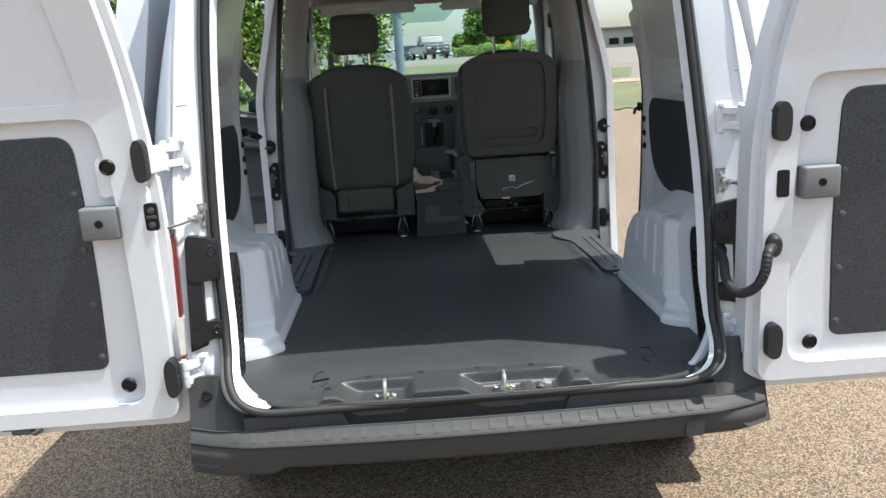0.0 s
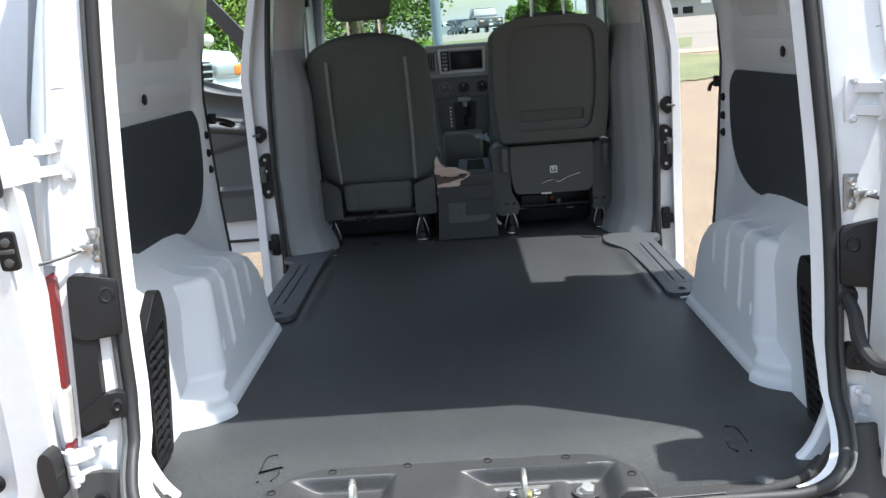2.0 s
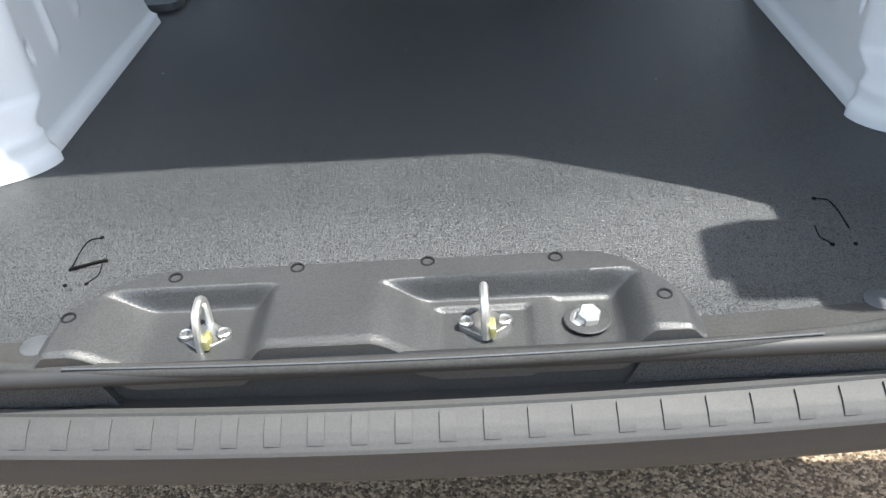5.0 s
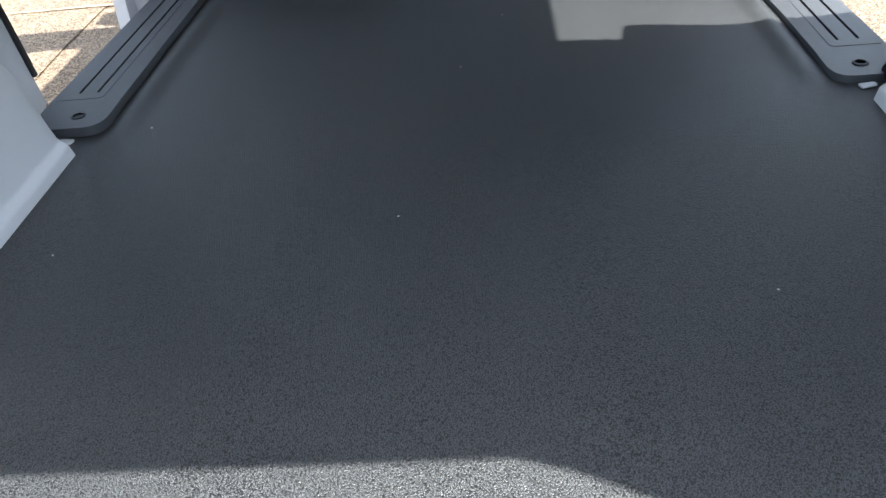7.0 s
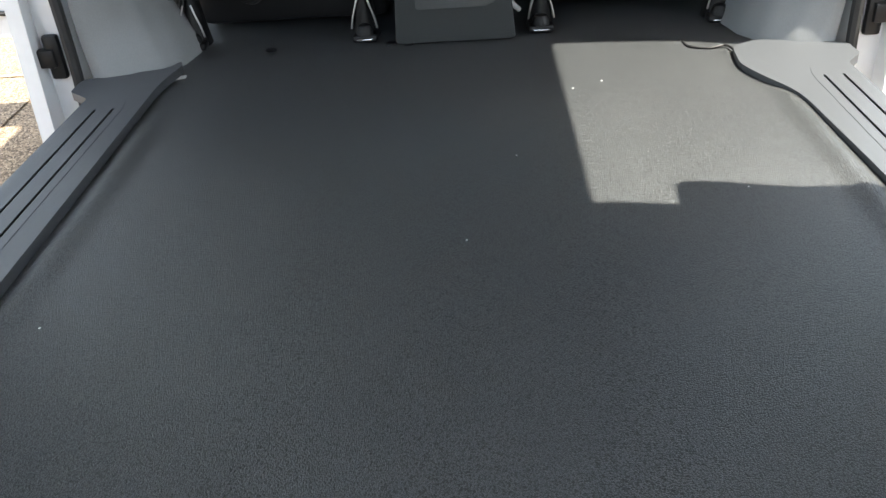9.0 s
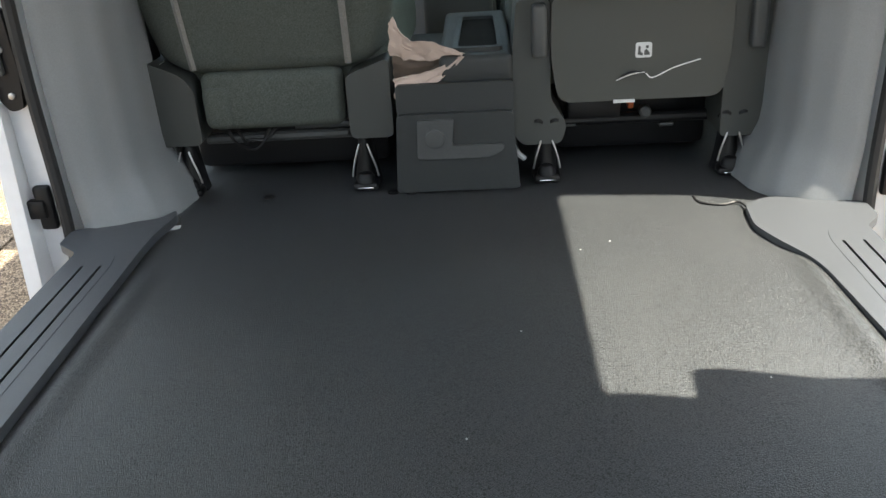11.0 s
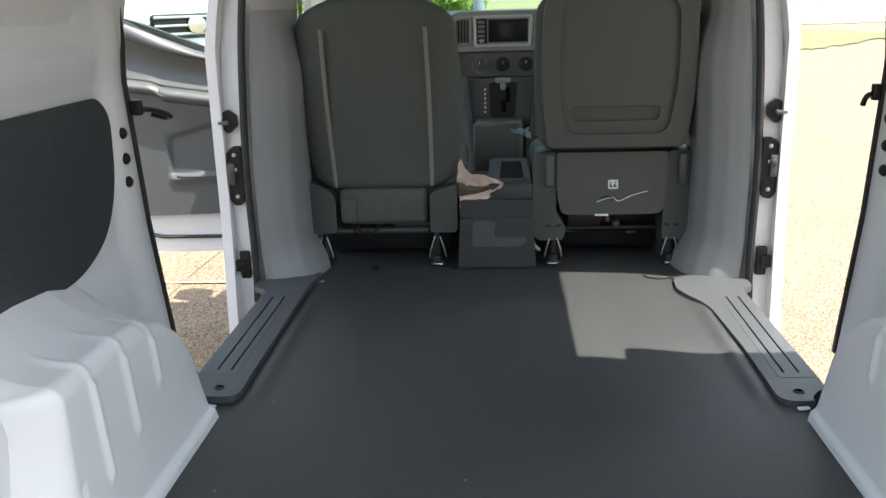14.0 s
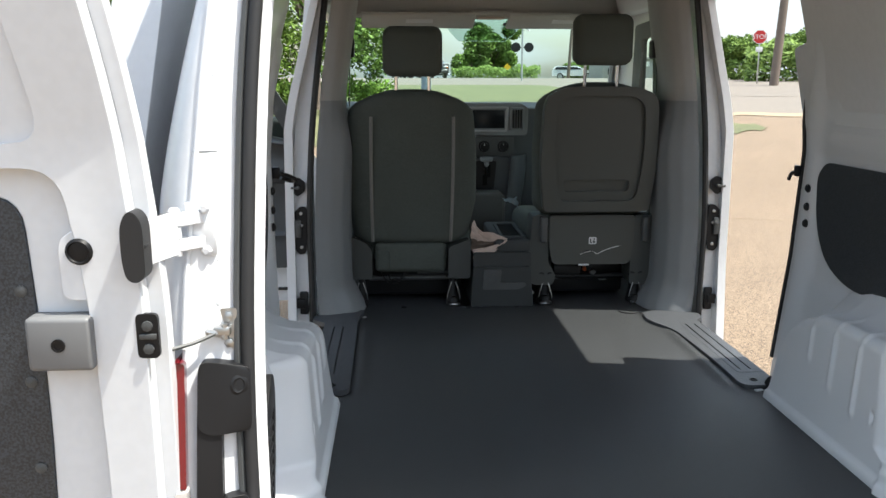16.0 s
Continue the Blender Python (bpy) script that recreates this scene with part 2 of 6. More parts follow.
AGGREGATE = aggregate()
CONCRETE = material("worn road concrete", (0.150, 0.130, 0.108), 0.9, vary=0.12, scale=0.25, fine=0.12, fine_scale=12)
GRASS = material("mown grass", (0.068, 0.084, 0.030), 0.95, vary=0.35, scale=0.6, tint=(0.110, 0.112, 0.048), fine=0.35, fine_scale=25, bump=0.8, bump_scale=40)
DRYEDGE = material("dry verge soil", (0.26, 0.20, 0.13), 0.95, vary=0.3, scale=1.5, fine=0.4, fine_scale=30)
BARK = material("grey bark", (0.12, 0.095, 0.075), 0.9, vary=0.3, scale=6, fine=0.3, fine_scale=40, bump=0.6, bump_scale=40)
POLEWOOD = material("weathered pole timber", (0.14, 0.11, 0.09), 0.9, vary=0.2, scale=3, fine=0.2, fine_scale=60)


def leafy(name, a, c):
    m = bpy.data.materials.new(name)
    m.use_nodes = True
    n, l = m.node_tree.nodes, m.node_tree.links
    b = n["Principled BSDF"]
    g = n.new("ShaderNodeNewGeometry")
    r = n.new("ShaderNodeValToRGB")
    r.color_ramp.elements[0].color, r.color_ramp.elements[1].color = (*a, 1), (*c, 1)
    l.new(g.outputs["Random Per Island"], r.inputs["Fac"])
    l.new(r.outputs["Color"], b.inputs["Base Color"])
    b.inputs["Roughness"].default_value = 0.7
    b.inputs["Specular IOR Level"].default_value = 0.25
    return m


LEAF = leafy("tree leaves", (0.07, 0.125, 0.03), (0.19, 0.29, 0.06))
HEDGE = leafy("bright hedge leaves", (0.08, 0.15, 0.02), (0.20, 0.32, 0.05))


# ---- mesh helpers ----
def part(name, bm, mat, parent=None, label="", bevel=0.0, seg=2, angle=32, at=None):
    """Links a bmesh as one mesh object, under a thing or a part."""
    if at is not None:
        bm.transform(at)
    bmesh.ops.recalc_face_normals(bm, faces=bm.faces)
    me = bpy.data.meshes.new(name)
    bm.to_mesh(me)
    bm.free()
    me.materials.append(mat)
    for p in me.polygons:
        p.use_smooth = True
    me.set_sharp_from_angle(angle=radians(angle))
    ob = new(name, me)
    if parent is not None:
        ob.parent = parent
    if label:
        ob["label"] = label
    if bevel:
        mod = ob.modifiers.new("edges", "BEVEL")
        mod.width, mod.segments, mod.limit_method, mod.angle_limit = bevel, seg, "ANGLE", radians(35)
        mod.harden_normals = False
    return ob


def thing(name, label, category, group="", kind="", at=(0, 0, 0)):
    ob = new(name)
    ob.location = at
    ob.empty_display_size = 0.1
    return tagged(ob, label, category, group, kind)


def rbox(x0, x1, y0, y1, z0, z1, r=0.0, seg=2):
    """A box with rounded edges."""
    bm = bmesh.new()
    bmesh.ops.create_cube(bm, size=1)
    bm.transform(Matrix.Translation(((x0 + x1) / 2, (y0 + y1) / 2, (z0 + z1) / 2)) @ Matrix.Diagonal((x1 - x0, y1 - y0, z1 - z0, 1)))
    if r:
        bmesh.ops.bevel(bm, geom=bm.edges[:], offset=r, segments=seg, profile=0.5, affect="EDGES", clamp_overlap=True)
    return bm


def joined(*bms):
    out = bmesh.new()
    for b in bms:
        me = bpy.data.meshes.new("tmp")
        b.to_mesh(me)
        b.free()
        out.from_mesh(me)
        bpy.data.meshes.remove(me)
    return out


def rounded(points, radius, n=5):
    """A polygon with each corner rounded; radius may be a list."""
    out, k = [], len(points)
    for i, p in enumerate(points):
        p, a, c = Vector(p), Vector(points[i - 1]), Vector(points[(i + 1) % k])
        r = radius[i] if isinstance(radius, (list, tuple)) else radius
        if r <= 0:
            out.append(tuple(p))
            continue
        da, dc = (a - p), (c - p)
        ra = min(r, da.length * 0.48)
        rc = min(r, dc.length * 0.48)
        s, e = p + da.normalized() * ra, p + dc.normalized() * rc
        for j in range(n + 1):
            u = j / n
            out.append(tuple(s * (1 - u) ** 2 + p * 2 * u * (1 - u) + e * u ** 2))
    return out


AXES = {"x": lambda u, v, w: (w, u, v), "y": lambda u, v, w: (u, w, v), "z": lambda u, v, w: (u, v, w)}


def plate(outer, axis, a, b, holes=()):
    """A flat panel with holes, from a to b along an axis; outlines are in the other two."""
    bm = bmesh.new()
    for loop in (outer, *holes):
        vs = [bm.verts.new(AXES[axis](u, v, a)) for u, v in loop]
        for i in range(len(vs)):
            bm.edges.new((vs[i - 1], vs[i]))
    bmesh.ops.triangle_fill(bm, use_beauty=True, use_dissolve=False, edges=bm.edges[:])
    bmesh.ops.dissolve_limit(bm, angle_limit=0.01, verts=bm.verts[:], edges=bm.edges[:])
    bmesh.ops.triangulate(bm, faces=[f for f in bm.faces if len(f.verts) > 4])
    got = bmesh.ops.extrude_face_region(bm, geom=bm.faces[:])
    move = Vector(AXES[axis](0, 0, b - a))
    bmesh.ops.translate(bm, vec=move, verts=[g for g in got["geom"] if isinstance(g, bmesh.types.BMVert)])
    return bm


def sheet(fn, us, vs, thick=None):
    """A surface fn(u, v) over two lists of values; thick: a vector by which it is doubled."""
    bm = bmesh.new()
    g = [[bm.verts.new(fn(u, v)) for v in vs] for u in us]
    for i in range(len(us) - 1):
        for j in range(len(vs) - 1):
            bm.faces.new((g[i][j], g[i + 1][j], g[i + 1][j + 1], g[i][j + 1]))
    if thick is not None:
        got = bmesh.ops.extrude_face_region(bm, geom=bm.faces[:])
        bmesh.ops.translate(bm, vec=Vector(thick), verts=[q for q in got["geom"] if isinstance(q, bmesh.types.BMVert)])
    return bm


def tube(points, r, n=8, closed=False):
    """A pipe along points; r may be a list."""
    pts = [Vector(p) for p in points]
    bm, rings, k, ref = bmesh.new(), [], len(points), None
    for i, p in enumerate(pts):
        a = pts[i - 1] if (closed or i) else p
        c = pts[(i + 1) % k] if (closed or i < k - 1) else p
        d = (c - a).normalized()
        if ref is None:
            ref = d.orthogonal().normalized()
        ref = (ref - d * ref.dot(d)).normalized()
        s = d.cross(ref)
        ri = r[i] if isinstance(r, (list, tuple)) else r
        rings.append([bm.verts.new(p + (ref * math.cos(q) + s * math.sin(q)) * ri) for q in (2 * math.pi * j / n for j in range(n))])
    for i in range(k if closed else k - 1):
        A, B = rings[i], rings[(i + 1) % k]
        off = 0
        if closed and i == k - 1:
            off = min(range(n), key=lambda o: (A[0].co - B[o].co).length)
        for j in range(n):
            bm.faces.new((A[j], A[(j + 1) % n], B[(j + 1 + off) % n], B[(j + off) % n]))
    if not closed:
        bm.faces.new(rings[0][::-1])
        bm.faces.new(rings[-1])
    return bm


def lathe(profile, n=16, at=None):
    """Turns (radius, height) pairs round z."""
    bm = bmesh.new()
    rings = [[bm.verts.new((max(r, 1e-5) * math.cos(2 * math.pi * j / n), max(r, 1e-5) * math.sin(2 * math.pi * j / n), z)) for j in range(n)] for r, z in profile]
    for A, B in zip(rings, rings[1:]):
        for j in range(n):
            bm.faces.new((A[j], A[(j + 1) % n], B[(j + 1) % n], B[j]))
    bm.faces.new(rings[0][::-1])
    bm.faces.new(rings[-1])
    if at is not None:
        bm.transform(at)
    return bm


def curve(points, n=8):
    """A smooth line through points."""
    P = [Vector(p) for p in points]
    P = [P[0] * 2 - P[1]] + P + [P[-1] * 2 - P[-2]]
    out = []
    for i in range(1, len(P) - 2):
        a, b, c, d = P[i - 1:i + 3]
        for j in range(n):
            t = j / n
            out.append(0.5 * (2 * b + (c - a) * t + (2 * a - 5 * b + 4 * c - d) * t * t + (3 * b - a - 3 * c + d) * t ** 3))
    return out + [P[-2]]


def steps(a, b, n):
    return [a + (b - a) * i / n for i in range(n + 1)]


def ease(a, b, v):
    """0 below a, 1 above b, smooth between."""
    t = min(1, max(0, (v - a) / (b - a)))
    return t * t * (3 - 2 * t)


def table(pairs, v):
    """Straight-line look-up in (v, value) pairs."""
    if v <= pairs[0][0]:
        return pairs[0][1]
    for (a, fa), (b, fb) in zip(pairs, pairs[1:]):
        if v <= b:
            return fa + (fb - fa) * (v - a) / (b - a)
    return pairs[-1][1]


def warp(bm, fn):
    for v in bm.verts:
        v.co = fn(v.co)
    return bm


FLOOR = 0.55


def narrow(co):
    """The body's sides lean in above the waist."""
    if co.z > 1.2:
        co.x -= math.copysign(1, co.x) * min(abs(co.x), 0.9) * 0.16 * (co.z - 1.2) ** 1.3 * 2.25
    return co


def lean(co):
    """The tail leans forward with height."""
    co.y += 0.115 * (co.z - FLOOR)
    co.y -= 0.48 * max(0, abs(co.x) - 0.660)
    return co


# ---- the van's shell ----
def mirror(bm, side):
    """Built for the right side; side -1 turns it over to the left."""
    if side < 0:
        bm.transform(Matrix.Diagonal((-1, 1, 1, 1)))
        bmesh.ops.reverse_faces(bm, faces=bm.faces)
    return bm


def floor_height(x, y):
    z = FLOOR - 0.022 * (1 - ease(2.33, 2.53, y)) - 0.004 * math.cos(x * 9) * 0.3
    lip = math.exp(-((abs(x) - (0.546 if x > 0 else 0.522)) / 0.020) ** 2) * ease(3.28, 3.42, y) * (1 - ease(3.85, 4.05, y))
    z -= 0.05 * (1 - ease(2.325, 2.345, y)) * ease(-0.36, -0.33, x) * (1 - ease(0.20, 0.23, x))
    return z + 0.009 * lip


floor_half = lambda v: 0.60 + 0.14 * ease(2.33, 2.47, v) - 0.085 * ease(3.12, 3.30, v) * (1 - ease(4.16, 4.24, v))
floor = part("floor", sheet(lambda u, v: (u / 0.74 * floor_half(v), v, floor_height(u / 0.74 * floor_half(v), v)), steps(-0.74, 0.74, 148), steps(2.24, 2.44, 24) + steps(2.48, 5.2, 90), (0, 0, -0.04)), VINYL)
tagged(floor, "black grained vinyl cargo floor, partly sunlit", "floor", kind="structure")

# The rear doorway: a leaning frame with a rounded opening
OPENING = rounded([(-0.635, 0.535), (0.622, 0.535), (0.632, 0.95), (0.592, 1.45), (0.565, 1.70), (-0.60, 1.70), (-0.632, 1.45), (-0.650, 0.95)],
                  [0.13, 0.13, 0.2, 0.2, 0.13, 0.13, 0.2, 0.2], 16)
OUTER = [(-0.69, 0.51), (0.69, 0.51), (0.755, 0.62), (0.765, 0.75), (0.745, 1.10), (0.715, 1.42), (0.68, 1.70), (0.60, 1.86), (-0.60, 1.86), (-0.68, 1.70), (-0.715, 1.42), (-0.745, 1.10), (-0.765, 0.75), (-0.755, 0.62)]
rear_frame = part("wall_rear", warp(plate(OUTER, "y", 2.372, 2.394, [[(x * 1.012, z - 0.024 * (1 - ease(0.535, 0.60, z))) for x, z in OPENING]]), lean), WHITE, bevel=0.006)
tagged(rear_frame, "white painted steel surround of the rear doorway", "wall", kind="structure")
# inner return flange and the weather strip round the opening
first = min(i for i, p in enumerate(OPENING) if p[1] <= 0.538)
ROUND = [p for p in OPENING[first:] + OPENING[:first] if p[1] > 0.538]


def flange_at(i, q):
    """A narrow lip beside the strip that spreads to a foot on the floor."""
    x, z = ROUND[int(i)]
    v = seal_at((x, z))
    low = 1 - ease(0.56, 0.70, z)
    wide = 0.024 + 0.014 * (1 - ease(0.54, 0.60, z)) if x < 0 else 0.013 + 0.011 * ease(0.6, 0.8, z)
    v.x -= math.copysign(0.009 + wide * q * (0.62 + 0.10 * low), x)
    v.y += 0.003 + wide * q * (1.05 - 0.1 * low)
    v.z -= 0.010 * (1 - low) * ease(1.4, 1.7, z) * q
    v.z += 0.004
    return v


def seal_at(p):
    """At the foot the strip sweeps back to the sill."""
    v = lean(Vector((p[0] * 1.012, 2.362, (p[1] - 1.1) * 1.012 + 1.1)))
    v.y -= 0.125 * (1 - ease(0.53, 0.70, v.z))
    v.z += 0.009 * (1 - ease(0.53, 0.60, v.z))
    return v


part("return_flange", sheet(flange_at, [float(i) for i in range(len(ROUND))], [0.0, 0.35, 0.7, 1.0]), WHITE, rear_frame, "white inner flange", angle=60)

part("weather_strip", tube([seal_at(p) for p in OPENING], 0.0112, 16, True), RUBBER, rear_frame, "black rubber weather strip")
part("seal_lip", tube([seal_at(p) + Vector((0.015 * p[0] / 0.6, -0.002, 0)) for p in OPENING], 0.006, 6, True), DARKTRIM, rear_frame)
part("sill_panel", sheet(lambda x, v: (x, 2.240 + 0.035 * (x / 0.72) ** 2 + 0.004 * v, 0.40 + 0.13 * v), steps(-0.60, 0.60, 30), steps(0, 1, 3), (0, 0.045, 0)), DUSTRUBBER, rear_frame, "black sill panel")
for side in (1, -1):
    # jamb beads, drain holes and seams
    part("panel_seam", mirror(warp(rbox(0.652, 0.728, 2.3705, 2.373, 1.300, 1.3015), lean), side), DARKTRIM, rear_frame)


def opening_edge(z):
    """Where the side doorway's rear edge stands at a height."""
    return table([(0.5, 3.60), (0.62, 3.575), (0.9, 3.515), (1.2, 3.482), (1.30, 3.478), (1.40, 3.448), (1.47, 3.418), (1.53, 3.410), (1.62, 3.408), (1.75, 3.40)], z)


def wall_x(y, z):
    """The inner side panel: swages, stampings and the turned edge."""
    x = 0.762
    x -= 0.10 * max(0, z - 1.22) + 0.10 * max(0, z - 1.22) ** 2
    edge = opening_edge(z) - y
    x += 0.010 * (1 - ease(0.0, 0.03, edge)) - 0.012 * ease(0.03, 0.07, edge) * (1 - ease(0.09, 0.15, edge))
    x -= 0.012 * ease(1.225, 1.25, z) * (1 - ease(1.285, 1.30, z)) * ease(0.12, 0.2, edge)
    for y0, y1, z0, z1 in ((2.60, 2.90, 1.335, 1.68), (2.955, 3.24, 1.335, 1.66)):
        inside = min(y - y0, y1 - y, z - z0, z1 - z)
        x += 0.009 * ease(-0.004, 0.012, inside)
    inside = min(y - 2.52, 3.37 - y, z - 0.86, 1.215 - z)
    x += 0.006 * ease(-0.01, 0.008, inside)
    return x


def side_wall(side):
    name = "wall_right" if side > 0 else "wall_left"
    outer = [(2.47, 0.55), (2.80, 0.55), (2.82, 0.30), (6.45, 0.30), (6.45, 0.95), (5.75, 1.15), (5.05, 1.80), (2.62, 1.82), (2.52, 1.35)]
    door = rounded([(3.60, 0.335), (4.06, 0.335), (4.10, 0.8), (4.09, 1.3), (4.06, 1.70), (3.40, 1.70), (3.405, 1.518), (3.49, 1.503), (3.488, 1.2), (3.53, 0.85)],
                   [0.05, 0.08, 0.1, 0.1, 0.03, 0.03, 0.012, 0.02, 0.1, 0.1], 5)
    front = rounded([(4.24, 0.49), (5.25, 0.49), (5.42, 0.95), (4.98, 1.66), (4.26, 1.68), (4.20, 1.05)], 0.08, 5)
    shell = warp(mirror(plate(outer, "x", 0.775, 0.805, [door, front]), side), narrow)
    ob = part(name, shell, WHITE, bevel=0.008)
    tagged(ob, "white painted van side panel with an open sliding doorway", "wall", kind="structure")
    zs = sorted(set(steps(0.50, 1.78, 64) + [1.335, 1.345, 1.215, 1.225, 0.86, 0.87]))
    inner = sheet(lambda u, z: (wall_x(2.40 + u * (opening_edge(z) - 2.40), z), 2.40 + 0.115 * (z - FLOOR) * (1 - u) + u * (opening_edge(z) - 2.40), z), steps(0, 1, 72), zs)
    part("inner_panel", mirror(inner, side), PRIMER, ob, "white inner side panel with stamped ribs")
    # edge trim down the doorway and the plugs beside it
    part("edge_trim", mirror(tube([(wall_x(opening_edge(z), z) - 0.002, opening_edge(z) + 0.003, z) for z in steps(0.56, 1.70, 60)], 0.0075, 6), side), RUBBER, ob)
    for z in (1.117, 1.065, 1.017):
        part("edge_plug", mirror(lathe([(0.012, 0), (0.012, 0.003), (0.008, 0.008), (0.004, 0.010)], 12, pose(wall_x(3.405, z) + 0.001, 3.405, z, 0, -90, 0)), side), BLACK, ob)
    part("hole_plug", mirror(warp(lathe([(0.013, 0), (0.013, 0.003), (0.009, 0.004)], 14, pose(wall_x(2.945, 1.25), 2.945, 1.25, 0, -90, 0)), lambda c: c), side), BLACK, ob)
    if side < 0:
        for y, z in ((3.405, 0.640), (3.425, 0.643), (3.405, 0.660), (3.425, 0.663)):
            part("drain_hole", mirror(lathe([(0.004, 0), (0.004, 0.001), (0.001, 0.001)], 8, pose(wall_x(y, z) + 0.0005, y, z, 0, -90, 0)), side), DEADBLACK, ob)
    # dark lower board: square behind, swept corner in front
    board = rounded([(2.50, 1.197), (3.325, 1.197), (3.37, 1.16), (3.358, 1.02), (3.29, 0.925), (3.17, 0.885), (2.50, 0.885)], [0.0, 0.02, 0.03, 0.08, 0.09, 0.05, 0.0], 5)
    bm = plate(board, "x", 0.755, 0.7615)
    part("side_board", mirror(bm, side), BOARD, ob, "charcoal hardboard panel", bevel=0.002)
    # check hook on the doorway edge
    hook = tube(curve([(0.748, 3.485, 1.155), (0.742, 3.50, 1.148), (0.738, 3.505, 1.13)] if side > 0 else [(0.745, 3.49, 1.155), (0.725, 3.51, 1.15), (0.70, 3.535, 1.135), (0.715, 3.555, 1.128), (0.74, 3.53, 1.14)], 4), 0.006, 6)
    part("check_hook", mirror(joined(hook, rbox(0.738 if side < 0 else 0.746, 0.76, 3.478, 3.496, 1.142, 1.175, 0.004)), side), BLACK, ob)
    return ob


wall_right, wall_left = side_wall(1), side_wall(-1)


def wheel_box(side):
    """The stamped wheel housing, with two grooves, a rounded back and a toe flange."""
    def height(y):
        return table([(2.60, 0.295), (2.70, 0.305), (2.95, 0.302), (3.05, 0.292), (3.15, 0.262), (3.21, 0.22), (3.25, 0.165), (3.275, 0.105), (3.292, 0.03)], y)

    def reach(y):
        k = min(1, max(0, (y - 2.600) / 0.105))
        f = min(1, max(0, (3.296 - y) / 0.02))
        return (0.155 if side > 0 else 0.19) * math.sqrt(1 - (1 - k) ** 2) * (0.55 + 0.45 * math.sqrt(1 - (1 - f) ** 2))

    def rib(y, z, low):
        return sum(0.0075 * math.exp(-((y - gy) / 0.008) ** 2) * ease(gz - 0.012, gz + 0.012, z) for gy, gz in ((2.855, 0.115), (2.965, 0.135), (3.075, 0.175)))

    def fn(y, s):
        h, r = height(y), reach(y)
        full = r / 0.19
        if s < 0.55:                                    # the upright face
            k = s / 0.55
            z = k * max(h - 0.028, 0)
            x = 0.768 - r + 0.020 * k * full
            x -= rib(y, z, 0) * full
            x -= 0.014 * (1 - ease(0.050, 0.062, z)) * (1 - ease(2.70, 2.72, y)) * full
            x -= 0.010 * (1 - ease(0.018, 0.026, z)) * full
            x += 0.008 * ease(0.125, 0.135, z) * (1 - ease(0.145, 0.155, z)) * ease(2.715, 2.725, y) * (1 - ease(2.74, 2.75, y))
        else:                                           # over the shoulder and up to the wall
            k = (s - 0.55) / 0.45
            a = min(1, k / 0.4) * math.pi / 2
            zr = min(0.028, h)
            z = h - zr + zr * math.sin(a)
            x = 0.768 - r + 0.020 * full + min(0.03, r * 0.3) * (1 - math.cos(a))
            w = max(0, (k - 0.4) / 0.6)
            x += (0.770 - x) * w
            z += 0.075 * w ** 1.9 * min(1, h / 0.2)
            z += rib(y, 0.3, 0) * 0.8 * (1 - ease(0.1, 0.5, w))
        back = 0.085 * ease(0.055, 0.085, z) * (1 - ease(2.60, 2.86, y)) + 0.03 * ease(0.1, 0.3, z) * (1 - ease(2.60, 2.86, y))
        return (x, y + back, FLOOR + z)

    ys = sorted(set(steps(2.60, 3.296, 150) + [2.6005, 2.602, 2.606, 3.285, 3.289, 3.292, 3.294]))
    ob = part("wheel_housing", mirror(sheet(fn, ys, steps(0, 1, 70)), side), PRIMER, wall_right if side > 0 else wall_left, "white stamped wheel housing", angle=60)
    # louvred black vent behind the housing
    root = wall_right if side > 0 else wall_left
    corner_line = [(0.799, 0.930), (0.768, 0.912), (0.742, 0.893), (0.716, 0.868), (0.699, 0.830), (0.693, 0.80), (0.692, 0.66), (0.692, 0.53)]

    def corner_fill(y, s):
        k = s * (len(corner_line) - 1)
        i = min(int(k), len(corner_line) - 2)
        f = k - i
        return (min(0.766, corner_line[i][0] * (1 - f) + corner_line[i + 1][0] * f - 0.033), y, corner_line[i][1] * (1 - f) + corner_line[i + 1][1] * f)

    part("lower_corner", mirror(sheet(corner_fill, steps(2.42, 2.76, 12), steps(0, 1, 28)), side), PRIMER, root, angle=70)
    # the vent stands proud of the corner and leans forward towards its top
    ahead, tall = (0.052, 1.13) if side > 0 else (0.030, 1.18)
    seat_vent = lambda c: Vector((c.x - 0.032, c.y - ahead - 0.060 * (1 - (c.z - 0.56) / 0.28), 0.56 + (c.z - 0.56) * tall))
    vent = part("vent", mirror(warp(plate(rounded([(2.505, 0.560), (2.600, 0.560), (2.618, 0.70), (2.626, 0.79), (2.602, 0.836), (2.575, 0.842), (2.505, 0.79)], [0.01, 0.01, 0.05, 0.03, 0.02, 0.02, 0.01]), "x", 0.670, 0.691,
                                          [rounded([(2.515, 0.572), (2.588, 0.572), (2.602, 0.70), (2.608, 0.785), (2.515, 0.765)], 0.01)]), seat_vent), side), BLACK, root, "black louvred air vent", bevel=0.003)
    for i in range(12):
        z = 0.578 + i * 0.0166
        slat = plate([(2.513, z), (2.592 + 0.001 * i, z + 0.006), (2.592 + 0.001 * i, z + 0.010), (2.513, z + 0.004)], "x", 0.671, 0.688)
        part("slat", mirror(warp(slat, lambda c: seat_vent(Vector((c.x, c.y, c.z + (c.x - 0.68) * 0.6)))), side), BLACK, vent)
    part("mullion", mirror(warp(rbox(0.672, 0.689, 2.552, 2.556, 0.57, 0.785), seat_vent), side), BLACK, vent)
    part("backing", mirror(warp(rbox(0.6885, 0.6915, 2.510, 2.608, 0.566, 0.795), seat_vent), side), RUBBER, vent)
